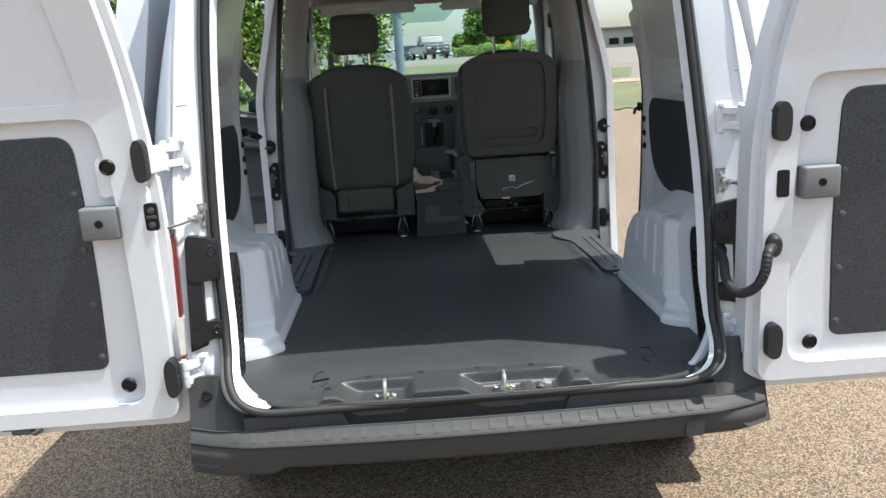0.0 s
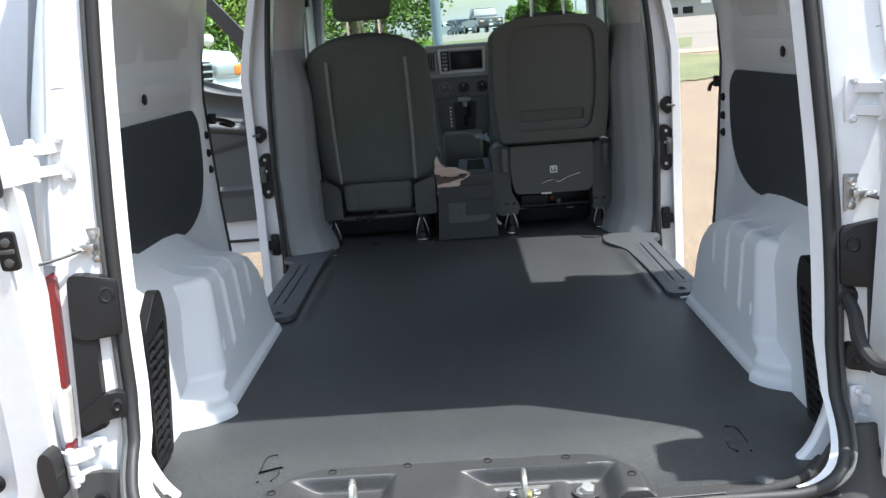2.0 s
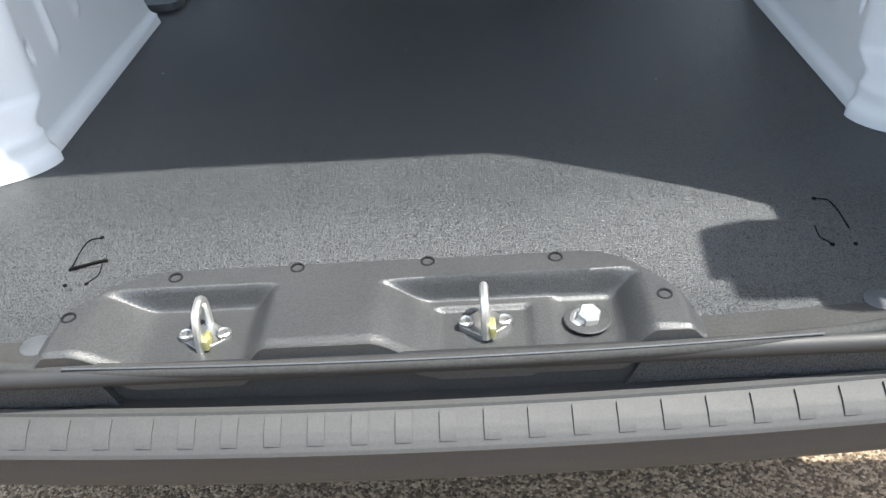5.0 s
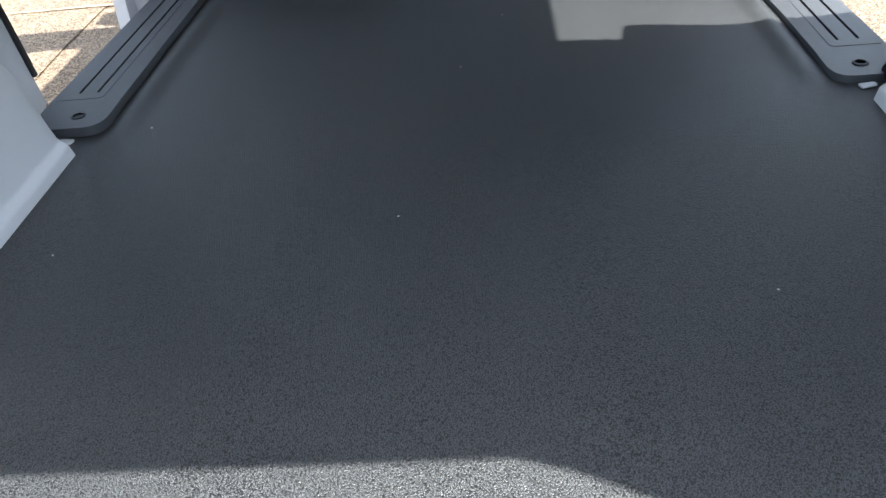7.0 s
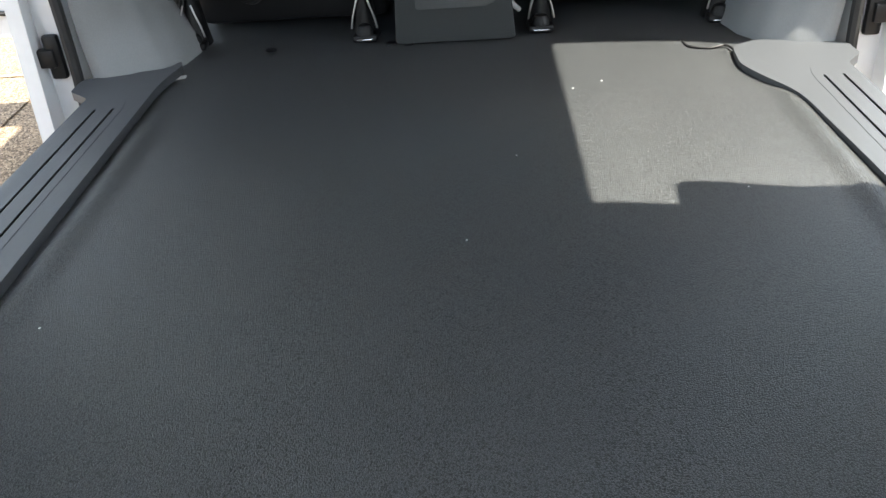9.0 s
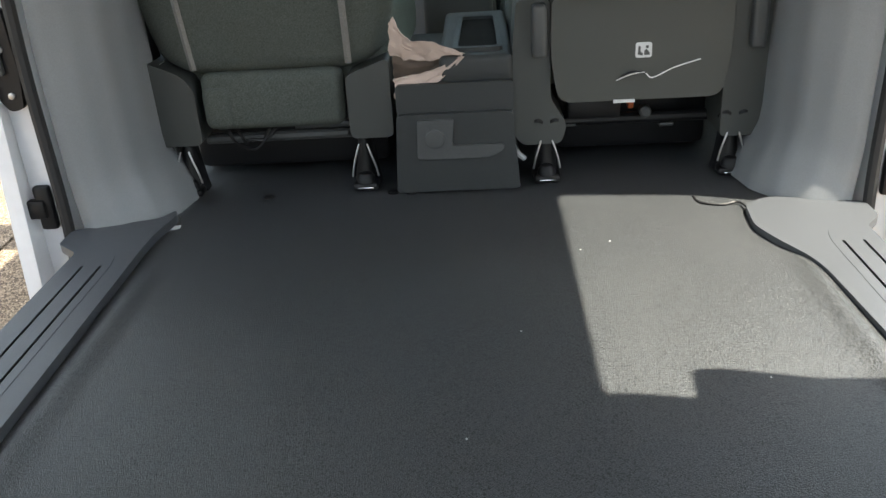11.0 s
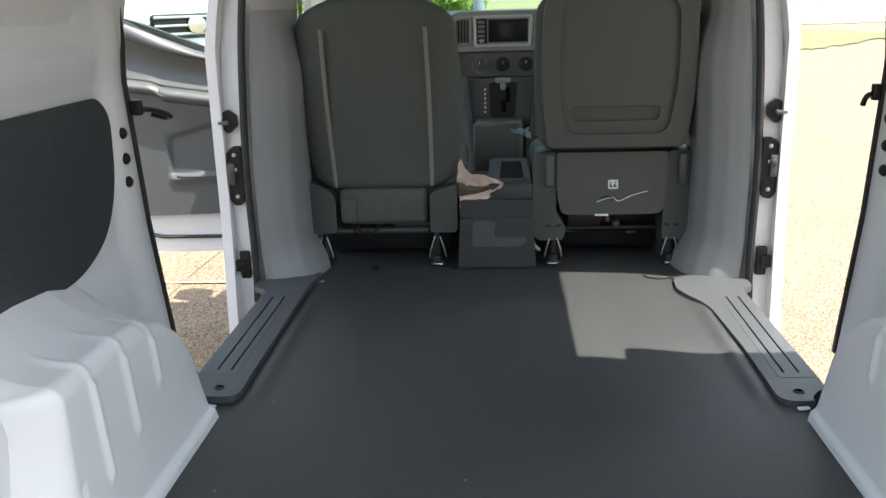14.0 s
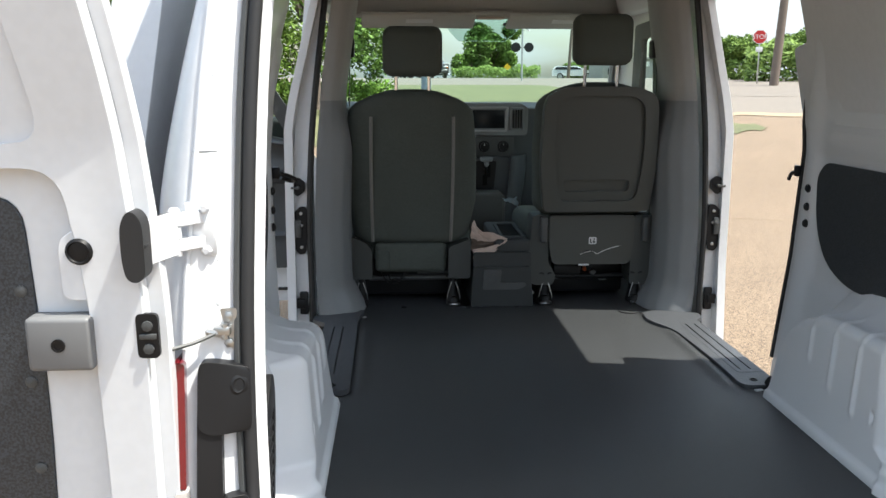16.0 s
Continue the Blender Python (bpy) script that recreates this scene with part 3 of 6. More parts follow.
    # black gusset between the housing and the sill plate
    tall = 0.65 if side < 0 else 0.595
    part("gusset", mirror(plate(rounded([(3.285, 0.553), (3.345, 0.554), (3.35, 0.565), (3.33, 0.555 + (tall - 0.555) * 0.78), (3.31, tall + 0.004), (3.285, tall)], 0.008), "x", 0.640, 0.668), side), BLACK, root, bevel=0.004)


for side in (1, -1):
    wheel_box(side)

# ---- rounded body corners beside the rear frame ----
for side in (1, -1):
    def corner(z, a):
        ox = table([(0.60, 0.768), (0.75, 0.763), (1.10, 0.744), (1.42, 0.714), (1.70, 0.679), (1.82, 0.62)], z)
        out = narrow(Vector((0.815, 0, z))).x
        y0 = 2.373 + 0.115 * (z - FLOOR) - 0.48 * max(0, ox - 0.660)
        return (ox + (out - ox) * math.sin(a), y0 + 0.17 * (1 - math.cos(a)), z)
    part("corner_panel", mirror(sheet(corner, steps(0.995, 1.82, 30), steps(0, math.pi / 2, 12)), side), WHITE, wall_right if side > 0 else wall_left, "rounded white body corner", angle=70)
    ridge = [Vector((table([(0.60, 0.768), (0.75, 0.763), (1.10, 0.744), (1.42, 0.714), (1.70, 0.679), (1.82, 0.62)], z), 0, z)) for z in steps(0.995, 1.80, 40)]
    part("seam_ridge", mirror(tube([(p.x - 0.002, 2.371 + 0.115 * (p.z - FLOOR) - 0.48 * max(0, p.x - 0.660), p.z) for p in ridge], 0.0045, 8), side), WHITE, wall_right if side > 0 else wall_left)
    for z in (1.06, 1.13, 1.235, 1.255, 1.42, 1.50):
        part("weld_spot", mirror(lathe([(0.0055, 0), (0.0055, 0.0012), (0.003, 0.002)], 10, pose(0.700, 2.372 + 0.115 * (z - FLOOR) - 0.0192, z, 90, 0, 0)), side), PRIMER, wall_right if side > 0 else wall_left)

# ---- roof ----
roof = part("ceiling", warp(plate(rounded([(-0.70, 2.46), (0.70, 2.46), (0.74, 5.2), (0.5, 5.35), (-0.5, 5.35), (-0.74, 5.2)], 0.1), "z", 1.80, 1.86), lambda c: c), HEADLINER, bevel=0.01)
tagged(roof, "pale grey headliner and white steel roof", "ceiling", kind="structure")
part("header", rbox(-0.62, 0.62, 2.47, 2.56, 1.70, 1.80, 0.02), WHITE, rear_frame)
for side in (1, -1):
    part("cant_rail", mirror(warp(rbox(0.70, 0.775, 2.5, 5.0, 1.70, 1.82, 0.02), narrow), side), PRIMER, wall_right if side > 0 else wall_left)


# ---- pillars between the doorways ----
def b_pillar(side):
    root = wall_right if side > 0 else wall_left
    post = plate(rounded([(0.715, 0.44), (0.785, 0.44), (0.788, 0.7), (0.782, 1.05), (0.752, 1.40), (0.71, 1.76), (0.64, 1.76), (0.695, 1.38), (0.715, 1.1)], 0.02), "y", 4.125, 4.24)
    p = part("door_pillar", mirror(post, side), WHITE, root, "white painted door pillar", bevel=0.012, seg=3)
    part("door_seal", mirror(tube(curve([(0.725, 4.118, 0.50), (0.720, 4.118, 0.62), (0.722, 4.118, 0.9), (0.708, 4.118, 1.2), (0.685, 4.118, 1.42), (0.645, 4.118, 1.72)], 6), 0.011, 8), side), RUBBER, root, "black rubber door seal")

    def trim(u, z):
        base = table([(0.55, 0.695), (0.65, 0.703), (0.9, 0.706), (1.2, 0.69), (1.42, 0.665), (1.75, 0.615)], z)
        flare = 0.05 * (1 - ease(0.55, 0.68, z))
        prof = [(0.0, 0.0), (-0.016, 0.003), (-0.055, 0.022), (-0.095, 0.06), (-0.118, 0.12), (-0.123, 0.20), (-0.11, 0.26)]
        k = u * (len(prof) - 1)
        i = min(int(k), len(prof) - 2)
        f = k - i
        dx = prof[i][0] * (1 - f) + prof[i + 1][0] * f
        dy = prof[i][1] * (1 - f) + prof[i + 1][1] * f
        low = 1 - 0.35 * ease(1.15, 1.35, z)
        return (base + dx * low - flare * u, 4.128 + dy - 0.045 * (1 - ease(0.55, 0.66, z)) * u, z)

    part("pillar_trim", mirror(sheet(trim, steps(0, 1, 24), steps(0.553, 1.345, 30)), side), TRIM, root, "slate grey moulded pillar trim", angle=70)
    part("upper_trim", mirror(warp(sheet(trim, steps(0, 1, 24), steps(1.337, 1.76, 14)), lambda c: Vector((c.x * 1.004, c.y + 0.004, c.z))), side), UPPERTRIM, root, "pale grey upper pillar trim", angle=70)
    # striker, latch plate and lower bumper stop on the pillar
    striker = part("striker", mirror(plate(rounded([(0.735, 1.06), (0.76, 1.078), (0.785, 1.06), (0.785, 1.03), (0.76, 1.008), (0.735, 1.03)], 0.008), "y", 4.108, 4.124), side), BLACK, p, bevel=0.003)
    part("striker_tip", mirror(joined(rbox(0.752, 0.782, 4.085, 4.108, 1.038, 1.046, 0.002), lathe([(0.007, 0), (0.007, 0.02), (0.003, 0.022)], 8, pose(0.76, 4.108, 1.042, 90, 0, 0))), side), DARKTRIM, striker)
    latch = part("latch_plate", mirror(plate(rounded([(0.733, 0.972), (0.757, 0.972), (0.790, 0.935), (0.793, 0.845), (0.762, 0.798), (0.738, 0.802), (0.730, 0.86)], 0.009), "y", 4.110, 4.124), side), BLACK, p, bevel=0.003)
    part("keeper", mirror(joined(rbox(0.752, 0.776, 4.100, 4.112, 0.862, 0.925, 0.004), lathe([(0.008, 0), (0.008, 0.004), (0.005, 0.005)], 12, pose(0.762, 4.100, 0.905, 90, 0, 0))), side), DARKTRIM, latch)
    for z in (0.948, 0.905, 0.826):
        part("screw", mirror(lathe([(0.006, 0), (0.006, 0.003), (0.003, 0.004)], 8, pose(0.752, 4.110, z, 90, 0, 0)), side), STEEL, latch)
    part("stop_block", mirror(joined(rbox(0.735, 0.765, 4.106, 4.124, 0.575, 0.66, 0.006), rbox(0.745, 0.785, 4.098, 4.118, 0.60, 0.635, 0.004)), side), BLACK, p)
    # sill scuff plate with two grooves
    inner = [(0.50, 4.04), (0.520, 3.98), (0.558, 3.90), (0.572, 3.62), (0.572, 3.42)] if side > 0 else [(0.535, 4.17), (0.552, 4.08), (0.552, 3.90), (0.549, 3.60), (0.547, 3.42)]
    go = 0.012 if side > 0 else 0.0
    out = rounded([(inner[-1][0] - 0.002, 3.36), (inner[-1][0] + 0.012, 3.335), (0.655 + go, 3.335), (0.672 + go, 3.40), (0.668 + go, 4.02), (0.715, 4.06), (0.715, 4.12), (0.56, 4.16), (inner[0][0] + 0.01, 4.13 if side > 0 else 4.20)] + inner,
                  [0.02, 0.02, 0.03, 0.03, 0.01, 0.01, 0.01, 0.02, 0.02, 0.02, 0.05, 0.05, 0.05, 0.05], 5)
    slots = [rounded([(x, 3.47), (x + 0.0045, 3.47), (x + 0.0045, 3.965), (x, 3.965)], 0.002, 3) for x in (0.597 + 1.6 * go, 0.629 + 1.6 * go)]
    top = 0.562 if side > 0 else 0.568
    scuff = part("sill_plate", mirror(plate(out, "z", 0.552 if side < 0 else 0.545, top, slots), side), SCUFF, root, "slate grey plastic sill plate", bevel=0.008, seg=4)
    part("groove", mirror(rbox(0.592 + go, 0.64 + 1.6 * go, 3.46, 3.975, 0.546, top - 0.0045), side), RUBBER, scuff)
    part("screw", mirror(lathe([(0.012, 0), (0.012, 0.002), (0.008, 0.003), (0.008, 0.0005), (0.002, 0.0005)], 12, pose(0.598 + 1.9 * go, 3.378, top - 0.0005)), side), BLACK, scuff)
    panel = rounded([(0.582 + 1.5 * go, 3.445), (0.666 + go, 3.445), (0.664 + go, 4.012), (0.592 + 1.5 * go, 4.012), (0.582 + 1.5 * go, 3.97)], [0.012, 0.004, 0.01, 0.02, 0.03], 4)
    part("raised_panel", mirror(plate(panel, "z", top - 0.003, top + 0.0007, slots), side), SCUFF, scuff, bevel=0.0006)
    # sill below the plate, outside
    part("door_sill", mirror(joined(rbox(0.63, 0.662, 3.34, 4.15, 0.42, 0.550, 0.008), rbox(0.60, 0.648, 3.45, 4.15, 0.34, 0.43, 0.01)), side), WHITE, root)
    part("sill_tab", mirror(plate(rounded([(0.590 + go, 3.312), (0.614 + go, 3.318), (0.612 + go, 3.329), (0.588 + go, 3.325)], 0.003), "z", 0.551, 0.5535), side), PRIMER, root)


for side in (1, -1):
    b_pillar(side)


# ---- sliding doors, pushed back along the outside ----
def sliding_door(side):
    d = thing("sliding_door", "white sliding van door pushed fully back", "door", "sliding doors", at=(side * 0.92, 3.0, 0.32))
    bm = warp(plate(rounded([(2.62, 0.50), (3.45, 0.46), (3.465, 0.9), (3.46, 1.53), (3.38, 1.58), (3.36, 1.70), (2.66, 1.70), (2.60, 1.2)], [0.08, 0.08, 0.08, 0.04, 0.04, 0.06, 0.08, 0.08]), "x", 0.865, 0.955), lambda c: narrow(c) + Vector((0.045 * ease(1.2, 1.7, c.z), 0, 0)))
    part("panel", mirror(bm, side), WHITE, d, bevel=0.012, seg=3, at=Matrix.Translation(-d.location))


for side in (1, -1):
    sliding_door(side)


# ---- rear doors, folded right back ----
def rear_door(side):
    d = thing("rear_door", "white rear van door swung fully open, dark inner board", "door", "rear doors", at=(side * 0.76, 2.32, 0.5))
    M = Matrix.Translation(-d.location)
    w = 1.50 if side < 0 else 1.30
    e = 0.755 if side < 0 else 0.690
    dy = -0.010 if side < 0 else -0.066
    z0 = 0.485
    k = 0.0 if side < 0 else 0.016
    q = 0.65 if side < 0 else 1.0
    tip = [(e, z0), (w, z0), (w, 1.62), (w - 0.1, 1.76), (e + 0.17 * q, 1.76), (e + 0.09 * q, 1.60), (e + 0.045 * q, 1.42), (e + 0.012, 1.22), (e, 1.10)]
    back = lambda c: Vector((c.x, c.y + dy + 0.012 - 0.045 * (c.z - 0.95) - 0.16 * max(0, c.z - 1.325), c.z))
    def put(name, bm, mat, parent, label="", bevel=0.0, seg=2):
        bmesh.ops.bisect_plane(bm, geom=bm.verts[:] + bm.edges[:] + bm.faces[:], plane_co=(0, 0, 1.325), plane_no=(0, 0, 1))
        return part(name, mirror(warp(bm, back), side), mat, parent, label, bevel, seg, at=M)
    skin = put("outer_skin", plate(rounded(tip, [0.03, 0.03, 0.1, 0.1, 0.13, 0.15, 0.2, 0.15, 0.1], 6), "y", 2.325, 2.355 if side < 0 else 2.405), WHITE, d, bevel=0.006)
    b0 = e + (0.188 if side < 0 else 0.216)
    board = rounded([(b0, 0.655 if side < 0 else 0.62), (w - 0.12, 0.655 if side < 0 else 0.62), (w - 0.12, 1.25), (b0 + 0.0, 1.25), (b0 - 0.012, 0.95)], [0.03, 0.03, 0.05, 0.05, 0.3], 5)
    rim = rounded([(x + (0.022 if x > e + 0.3 else 0.022) * (-1 if x > w - 0.2 else 1), max(z, z0 + 0.03)) for x, z in tip], [0.04, 0.03, 0.1, 0.1, 0.1, 0.15, 0.2, 0.15, 0.1], 6)
    window = rounded([(b0 - 0.05, 1.325), (w - 0.1, 1.325), (w - 0.12, 1.66), (b0 + 0.01, 1.66)], 0.05, 5)
    field = rounded([(e + 0.10, 0.56), (w - 0.07, 0.56), (w - 0.07, 1.29), (e + 0.125, 1.29), (e + 0.098, 1.1), (e + 0.09, 0.75)], [0.05, 0.05, 0.05, 0.05, 0.1, 0.2], 5)
    put("inner_frame", plate(rim, "y", 2.288, 2.3245, [window, field]), WHITE, skin, bevel=0.017, seg=4)
    put("inner_field", plate([(x * 1.0, z) for x, z in rounded([(e + 0.08, 0.55), (w - 0.05, 0.55), (w - 0.05, 1.31), (e + 0.11, 1.31), (e + 0.08, 1.1)], 0.04)], "y", 2.312, 2.3235, [board]), WHITE, skin, bevel=0.008, seg=3)
    put("upper_field", plate(rounded([(b0 - 0.09, 1.30), (w - 0.06, 1.30), (w - 0.1, 1.68), (b0 + 0.02, 1.68)], 0.09), "y", 2.2965, 2.3235), WHITE, skin)
    bd = put("door_board", plate(board, "y", 2.308, 2.320), BOARD, d, "speckled charcoal hardboard", bevel=0.002)
    for i, z in enumerate((0.69, 0.83, 0.97, 1.11) if side < 0 else (0.66, 0.80, 0.94, 1.05)):
        put("clip", lathe([(0.009, 0), (0.009, 0.002), (0.005, 0.004)], 10, pose(b0 + 0.012, 2.308, z, 90, 0, 0)), DARKTRIM, bd)
    # plugs, latch cover, slotted grip
    for x, z, r in ((e + 0.105 + k, 1.172, 0.0195), (e + 0.138 + k, 0.615, 0.0195)):
        put("plug", lathe([(r, 0), (r, 0.004), (r * 0.8, 0.008), (r * 0.72, 0.005), (r * 0.3, 0.006)], 18, pose(x, 2.291, z, 90, 0, 0)), BLACK, skin)
    if side < 0:
        put("plug_boss", plate(rounded([(e + 0.075 + k, 1.10), (e + 0.135 + k, 1.10), (e + 0.135 + k, 1.19), (e + 0.085 + k, 1.215)], 0.018), "y", 2.2905, 2.316), WHITE, skin, bevel=0.004)
    lx = e + 0.14 + k
    lz = 1.038 if side < 0 else 1.03
    cover = put("latch_cover", rbox(lx - 0.046, lx + 0.046, 2.270, 2.316, lz - 0.040, lz + 0.040, 0.007, 3), GREYBOX, d, "mid grey plastic latch cover")
    put("key_hole", lathe([(0.010, 0), (0.010, 0.002), (0.007, 0.002), (0.006, -0.004), (0.002, -0.004)], 14, pose(lx, 2.2695, lz, 90, 0, 0)), BLACK, cover)
    gx, gz = (e + 0.018, 1.045) if side < 0 else (e + 0.066, 1.03)
    slot = put("latch_pocket", plate(rounded([(gx - 0.015, gz - 0.034), (gx + 0.017, gz - 0.034), (gx + 0.017, gz + 0.034), (gx - 0.015, gz + 0.034)], 0.009), "y", 2.287, 2.296), BLACK, d, bevel=0.002)
    if side < 0:
        for dz in (-0.019, 0.016):
            put("bolt", lathe([(0.008, 0), (0.008, 0.004), (0.004, 0.005)], 8, pose(gx, 2.287, gz + dz, 90, 0, 0)), DARKTRIM, slot)
        put("bar", rbox(gx - 0.012, gx + 0.012, 2.283, 2.288, gz - 0.004, gz + 0.004, 0.001), DARKTRIM, slot)
    # hinge boots and hinge arms
    for z in (1.183, 0.632):
        hx = e + (0.022 if side < 0 else 0.052)
        wide = 0.72 if side < 0 else 0.86
        boot = put("hinge_boot", plate(rounded([(hx + wide * a, z + (0.94 if side < 0 else 0.87) * b) for a, b in ((-0.022, -0.045), (-0.004, -0.056), (0.016, -0.05), (0.022, -0.02), (0.022, 0.03), (0.008, 0.054), (-0.01, 0.052), (-0.022, 0.035))], 0.012), "y", 2.258, 2.296), RUBBER, d, "black rubber hinge boot", bevel=0.006, seg=3)
        put("boot_lip", rbox(hx - 0.024 * wide, hx + 0.02 * wide, 2.262, 2.29, z - 0.003, z + 0.003, 0.002), RUBBER, boot)
        px = 0.750 if side < 0 else 0.715
        bx = px - 0.034
        face = 2.372 + 0.115 * (z - FLOOR) - dy - 0.012 + 0.045 * (z - 0.95) - 0.48 * max(0, bx - 0.660)
        py = face - 0.040
        tab = [(bx - 0.012, face), (bx + 0.022, face), (px + 0.010, py + 0.004), (px + 0.002, py - 0.010), (px - 0.012, py - 0.004)]
        arm = put("hinge_arm", joined(plate(tab, "z", z + 0.008, z + 0.027), plate(tab, "z", z - 0.031, z - 0.012),
                                      rbox(bx - 0.020, bx + 0.026, face - 0.010, face - 0.0005, z - 0.045, z + 0.041, 0.003)), WHITE, d, "white painted steel hinge", bevel=0.002)
        put("door_leaf", joined(plate([(px - 0.006, py - 0.008), (px + 0.004, py + 0.006), (hx - 0.004, 2.312), (hx - 0.010, 2.300)], "z", z - 0.034, z + 0.030), lathe([(0.010, -0.011), (0.010, 0.007)], 12, pose(px, py, z))), WHITE, arm)
        put("pin", lathe([(0.009, -0.038), (0.0095, -0.034), (0.0095, -0.016), (0.006, -0.015), (0.006, 0.0115), (0.0095, 0.0125), (0.0095, 0.032), (0.006, 0.037)], 12, pose(px, py, z)), WHITE, arm)
        for dz in (-0.036, 0.032):
            put("bolt", lathe([(0.0085, 0), (0.0085, 0.005), (0.005, 0.008)], 6, pose(bx - 0.006, face - 0.010, z + dz, 90, 0, 0)), WHITE, arm)
    if side < 0:
        put("lower_latch", joined(rbox(1.16, 1.21, 2.29, 2.33, 0.497, 0.515, 0.004), tube([(1.17, 2.30, 0.505), (1.15, 2.29, 0.50), (1.13, 2.29, 0.51)], 0.006, 6), rbox(1.20, 1.235, 2.295, 2.325, 0.508, 0.518, 0.003)), DARKTRIM, d, "dark steel lower latch")
    return d


rear_left, rear_right = rear_door(-1), rear_door(1)

# check cables and their brackets on both jambs
for side in (1, -1):
    x = 0.672 if side > 0 else 0.682
    y = 2.372 + 0.115 * (1.018 - FLOOR) - 0.008
    c = thing("check_cable", "thin steel check cable with its bracket on the jamb", "cable", "check cables", at=(side * x, y, 1.018))
    M = Matrix.Translation(-c.location)
    part("bracket", mirror(plate(rounded([(x - 0.013, 0.985), (x + 0.013, 0.985), (x + 0.013, 1.052), (x - 0.013, 1.052)], 0.004), "y", y - 0.007, y - 0.0005), side), STEEL, c, at=M)
    for z in (0.996, 1.040):
        part("bolt", mirror(lathe([(0.008, 0), (0.008, 0.005), (0.004, 0.007)], 6, pose(x, y - 0.007, z, 90, 0, 0)), side), STEEL, c, at=M)
    part("swivel", mirror(joined(rbox(x - 0.005, x + 0.022, y - 0.026, y - 0.006, 1.012, 1.026, 0.003), lathe([(0.006, -0.012), (0.006, 0.012)], 8, pose(x + 0.004, y - 0.02, 1.018))), side), STEEL, c, at=M)
    part("cable", mirror(tube(curve([(x + 0.012, y - 0.018, 1.018), (x + 0.045, y - 0.055, 1.010), (x + 0.095, y - 0.088, 1.004)], 5), 0.0034, 6), side), DARKTRIM, c, at=M)
    part("cable_end", mirror(lathe([(0.0055, -0.012), (0.0055, 0.010), (0.003, 0.013)], 8, pose(x + 0.022, y - 0.026, 1.017, 0, 70, -40)), side), STEEL, c, at=M)


# ---- tail lamps and their black housings ----
def tail_lamp(side):
    t = thing("tail_lamp", "red and clear tail lamp in a black housing", "lamp", "tail lamps", at=(side * 0.72, 2.40, 0.84))
    M = Matrix.Translation(-t.location)
    put = lambda n, bm, m, p, lab="", bv=0.0: part(n, mirror(warp(bm, lambda c: lean(Vector((c.x - 0.25 * max(0, c.x - 0.66), c.y, c.z - 0.010)))), side), m, p, lab, bv, 3, at=M)
    h = put("housing", plate(rounded([(0.648, 0.865), (0.725, 0.865), (0.750, 0.88), (0.746, 0.985), (0.725, 0.985), (0.648, 0.968)], [0.01, 0.02, 0.02, 0.02, 0.02, 0.01]), "y", 2.348, 2.371), BLACK, t, "", 0.004)
    put("boss", lathe([(0.017, 0), (0.017, 0.003), (0.012, 0.005), (0.006, 0.002)], 14, pose(0.668, 2.348, 0.942, 90, 0, 0)), BLACK, h)
    l = put("lower_ear", plate(rounded([(0.652, 0.715), (0.69, 0.715), (0.745, 0.70), (0.755, 0.735), (0.70, 0.762), (0.655, 0.762)], 0.012), "y", 2.345, 2.371), BLACK, t, "", 0.004)
    put("boss", lathe([(0.013, 0), (0.013, 0.003), (0.008, 0.005), (0.005, 0.002)], 14, pose(0.672, 2.345, 0.738, 90, 0, 0)), BLACK, l)
    put("spine", plate([(0.705, 0.70), (0.758, 0.69), (0.751, 0.90), (0.705, 0.90)], "y", 2.353, 2.371), BLACK, t)
    put("red_lens", plate(rounded([(0.775, 0.785), (0.79, 0.79), (0.795, 0.99), (0.773, 0.985)], 0.005), "y", 2.356, 2.46), REDLENS, t, "red lamp lens", 0.006)
    put("clear_lens", plate(rounded([(0.774, 0.688), (0.79, 0.69), (0.795, 0.784), (0.772, 0.784)], 0.004), "y", 2.350, 2.46), CLEARLENS, t, "clear lamp lens", 0.004)
    put("lower_lens", plate(rounded([(0.777, 0.665), (0.79, 0.67), (0.79, 0.687), (0.774, 0.687)], 0.004), "y", 2.350, 2.46), REDLENS, t, "red lower lens", 0.003)


for side in (1, -1):
    tail_lamp(side)

# the wiring sleeve between the right jamb and its door
sleeve = thing("wiring_sleeve", "black ribbed rubber wiring sleeve looping to the rear door", "hose", at=(0.70, 2.36, 0.84))
M = Matrix.Translation(-sleeve.location)
line = curve([(0.662, 2.39, 0.832), (0.656, 2.345, 0.815), (0.640, 2.285, 0.785), (0.646, 2.225, 0.765), (0.674, 2.188, 0.785), (0.692, 2.175, 0.826), (0.703, 2.183, 0.870), (0.728, 2.214, 0.880)], 14)
part("sleeve", tube(line, [0.0125 + (0.0012 if 62 < i < 88 and i % 3 == 0 else 0) for i in range(len(line))], 10), RUBBER, sleeve, at=M)
part("boot", lathe([(0.026, 0), (0.026, 0.006), (0.018, 0.014)], 14, pose(0.662, 2.400, 0.832, 90, 0, 0)), RUBBER, sleeve, at=M)
part("end_boot", lathe([(0.026, 0), (0.024, 0.012), (0.017, 0.022)], 14, pose(0.733, 2.225, 0.880, 90, 0, 0) @ Matrix.Diagonal((0.8, 1.2, 1, 1))), RUBBER, sleeve, at=M)


# ---- rear bumper and sill ----
bumper = thing("bumper", "dark grey moulded rear step bumper", "bumper", at=(0, 2.2, 0.3))
M = Matrix.Translation(-bumper.location)


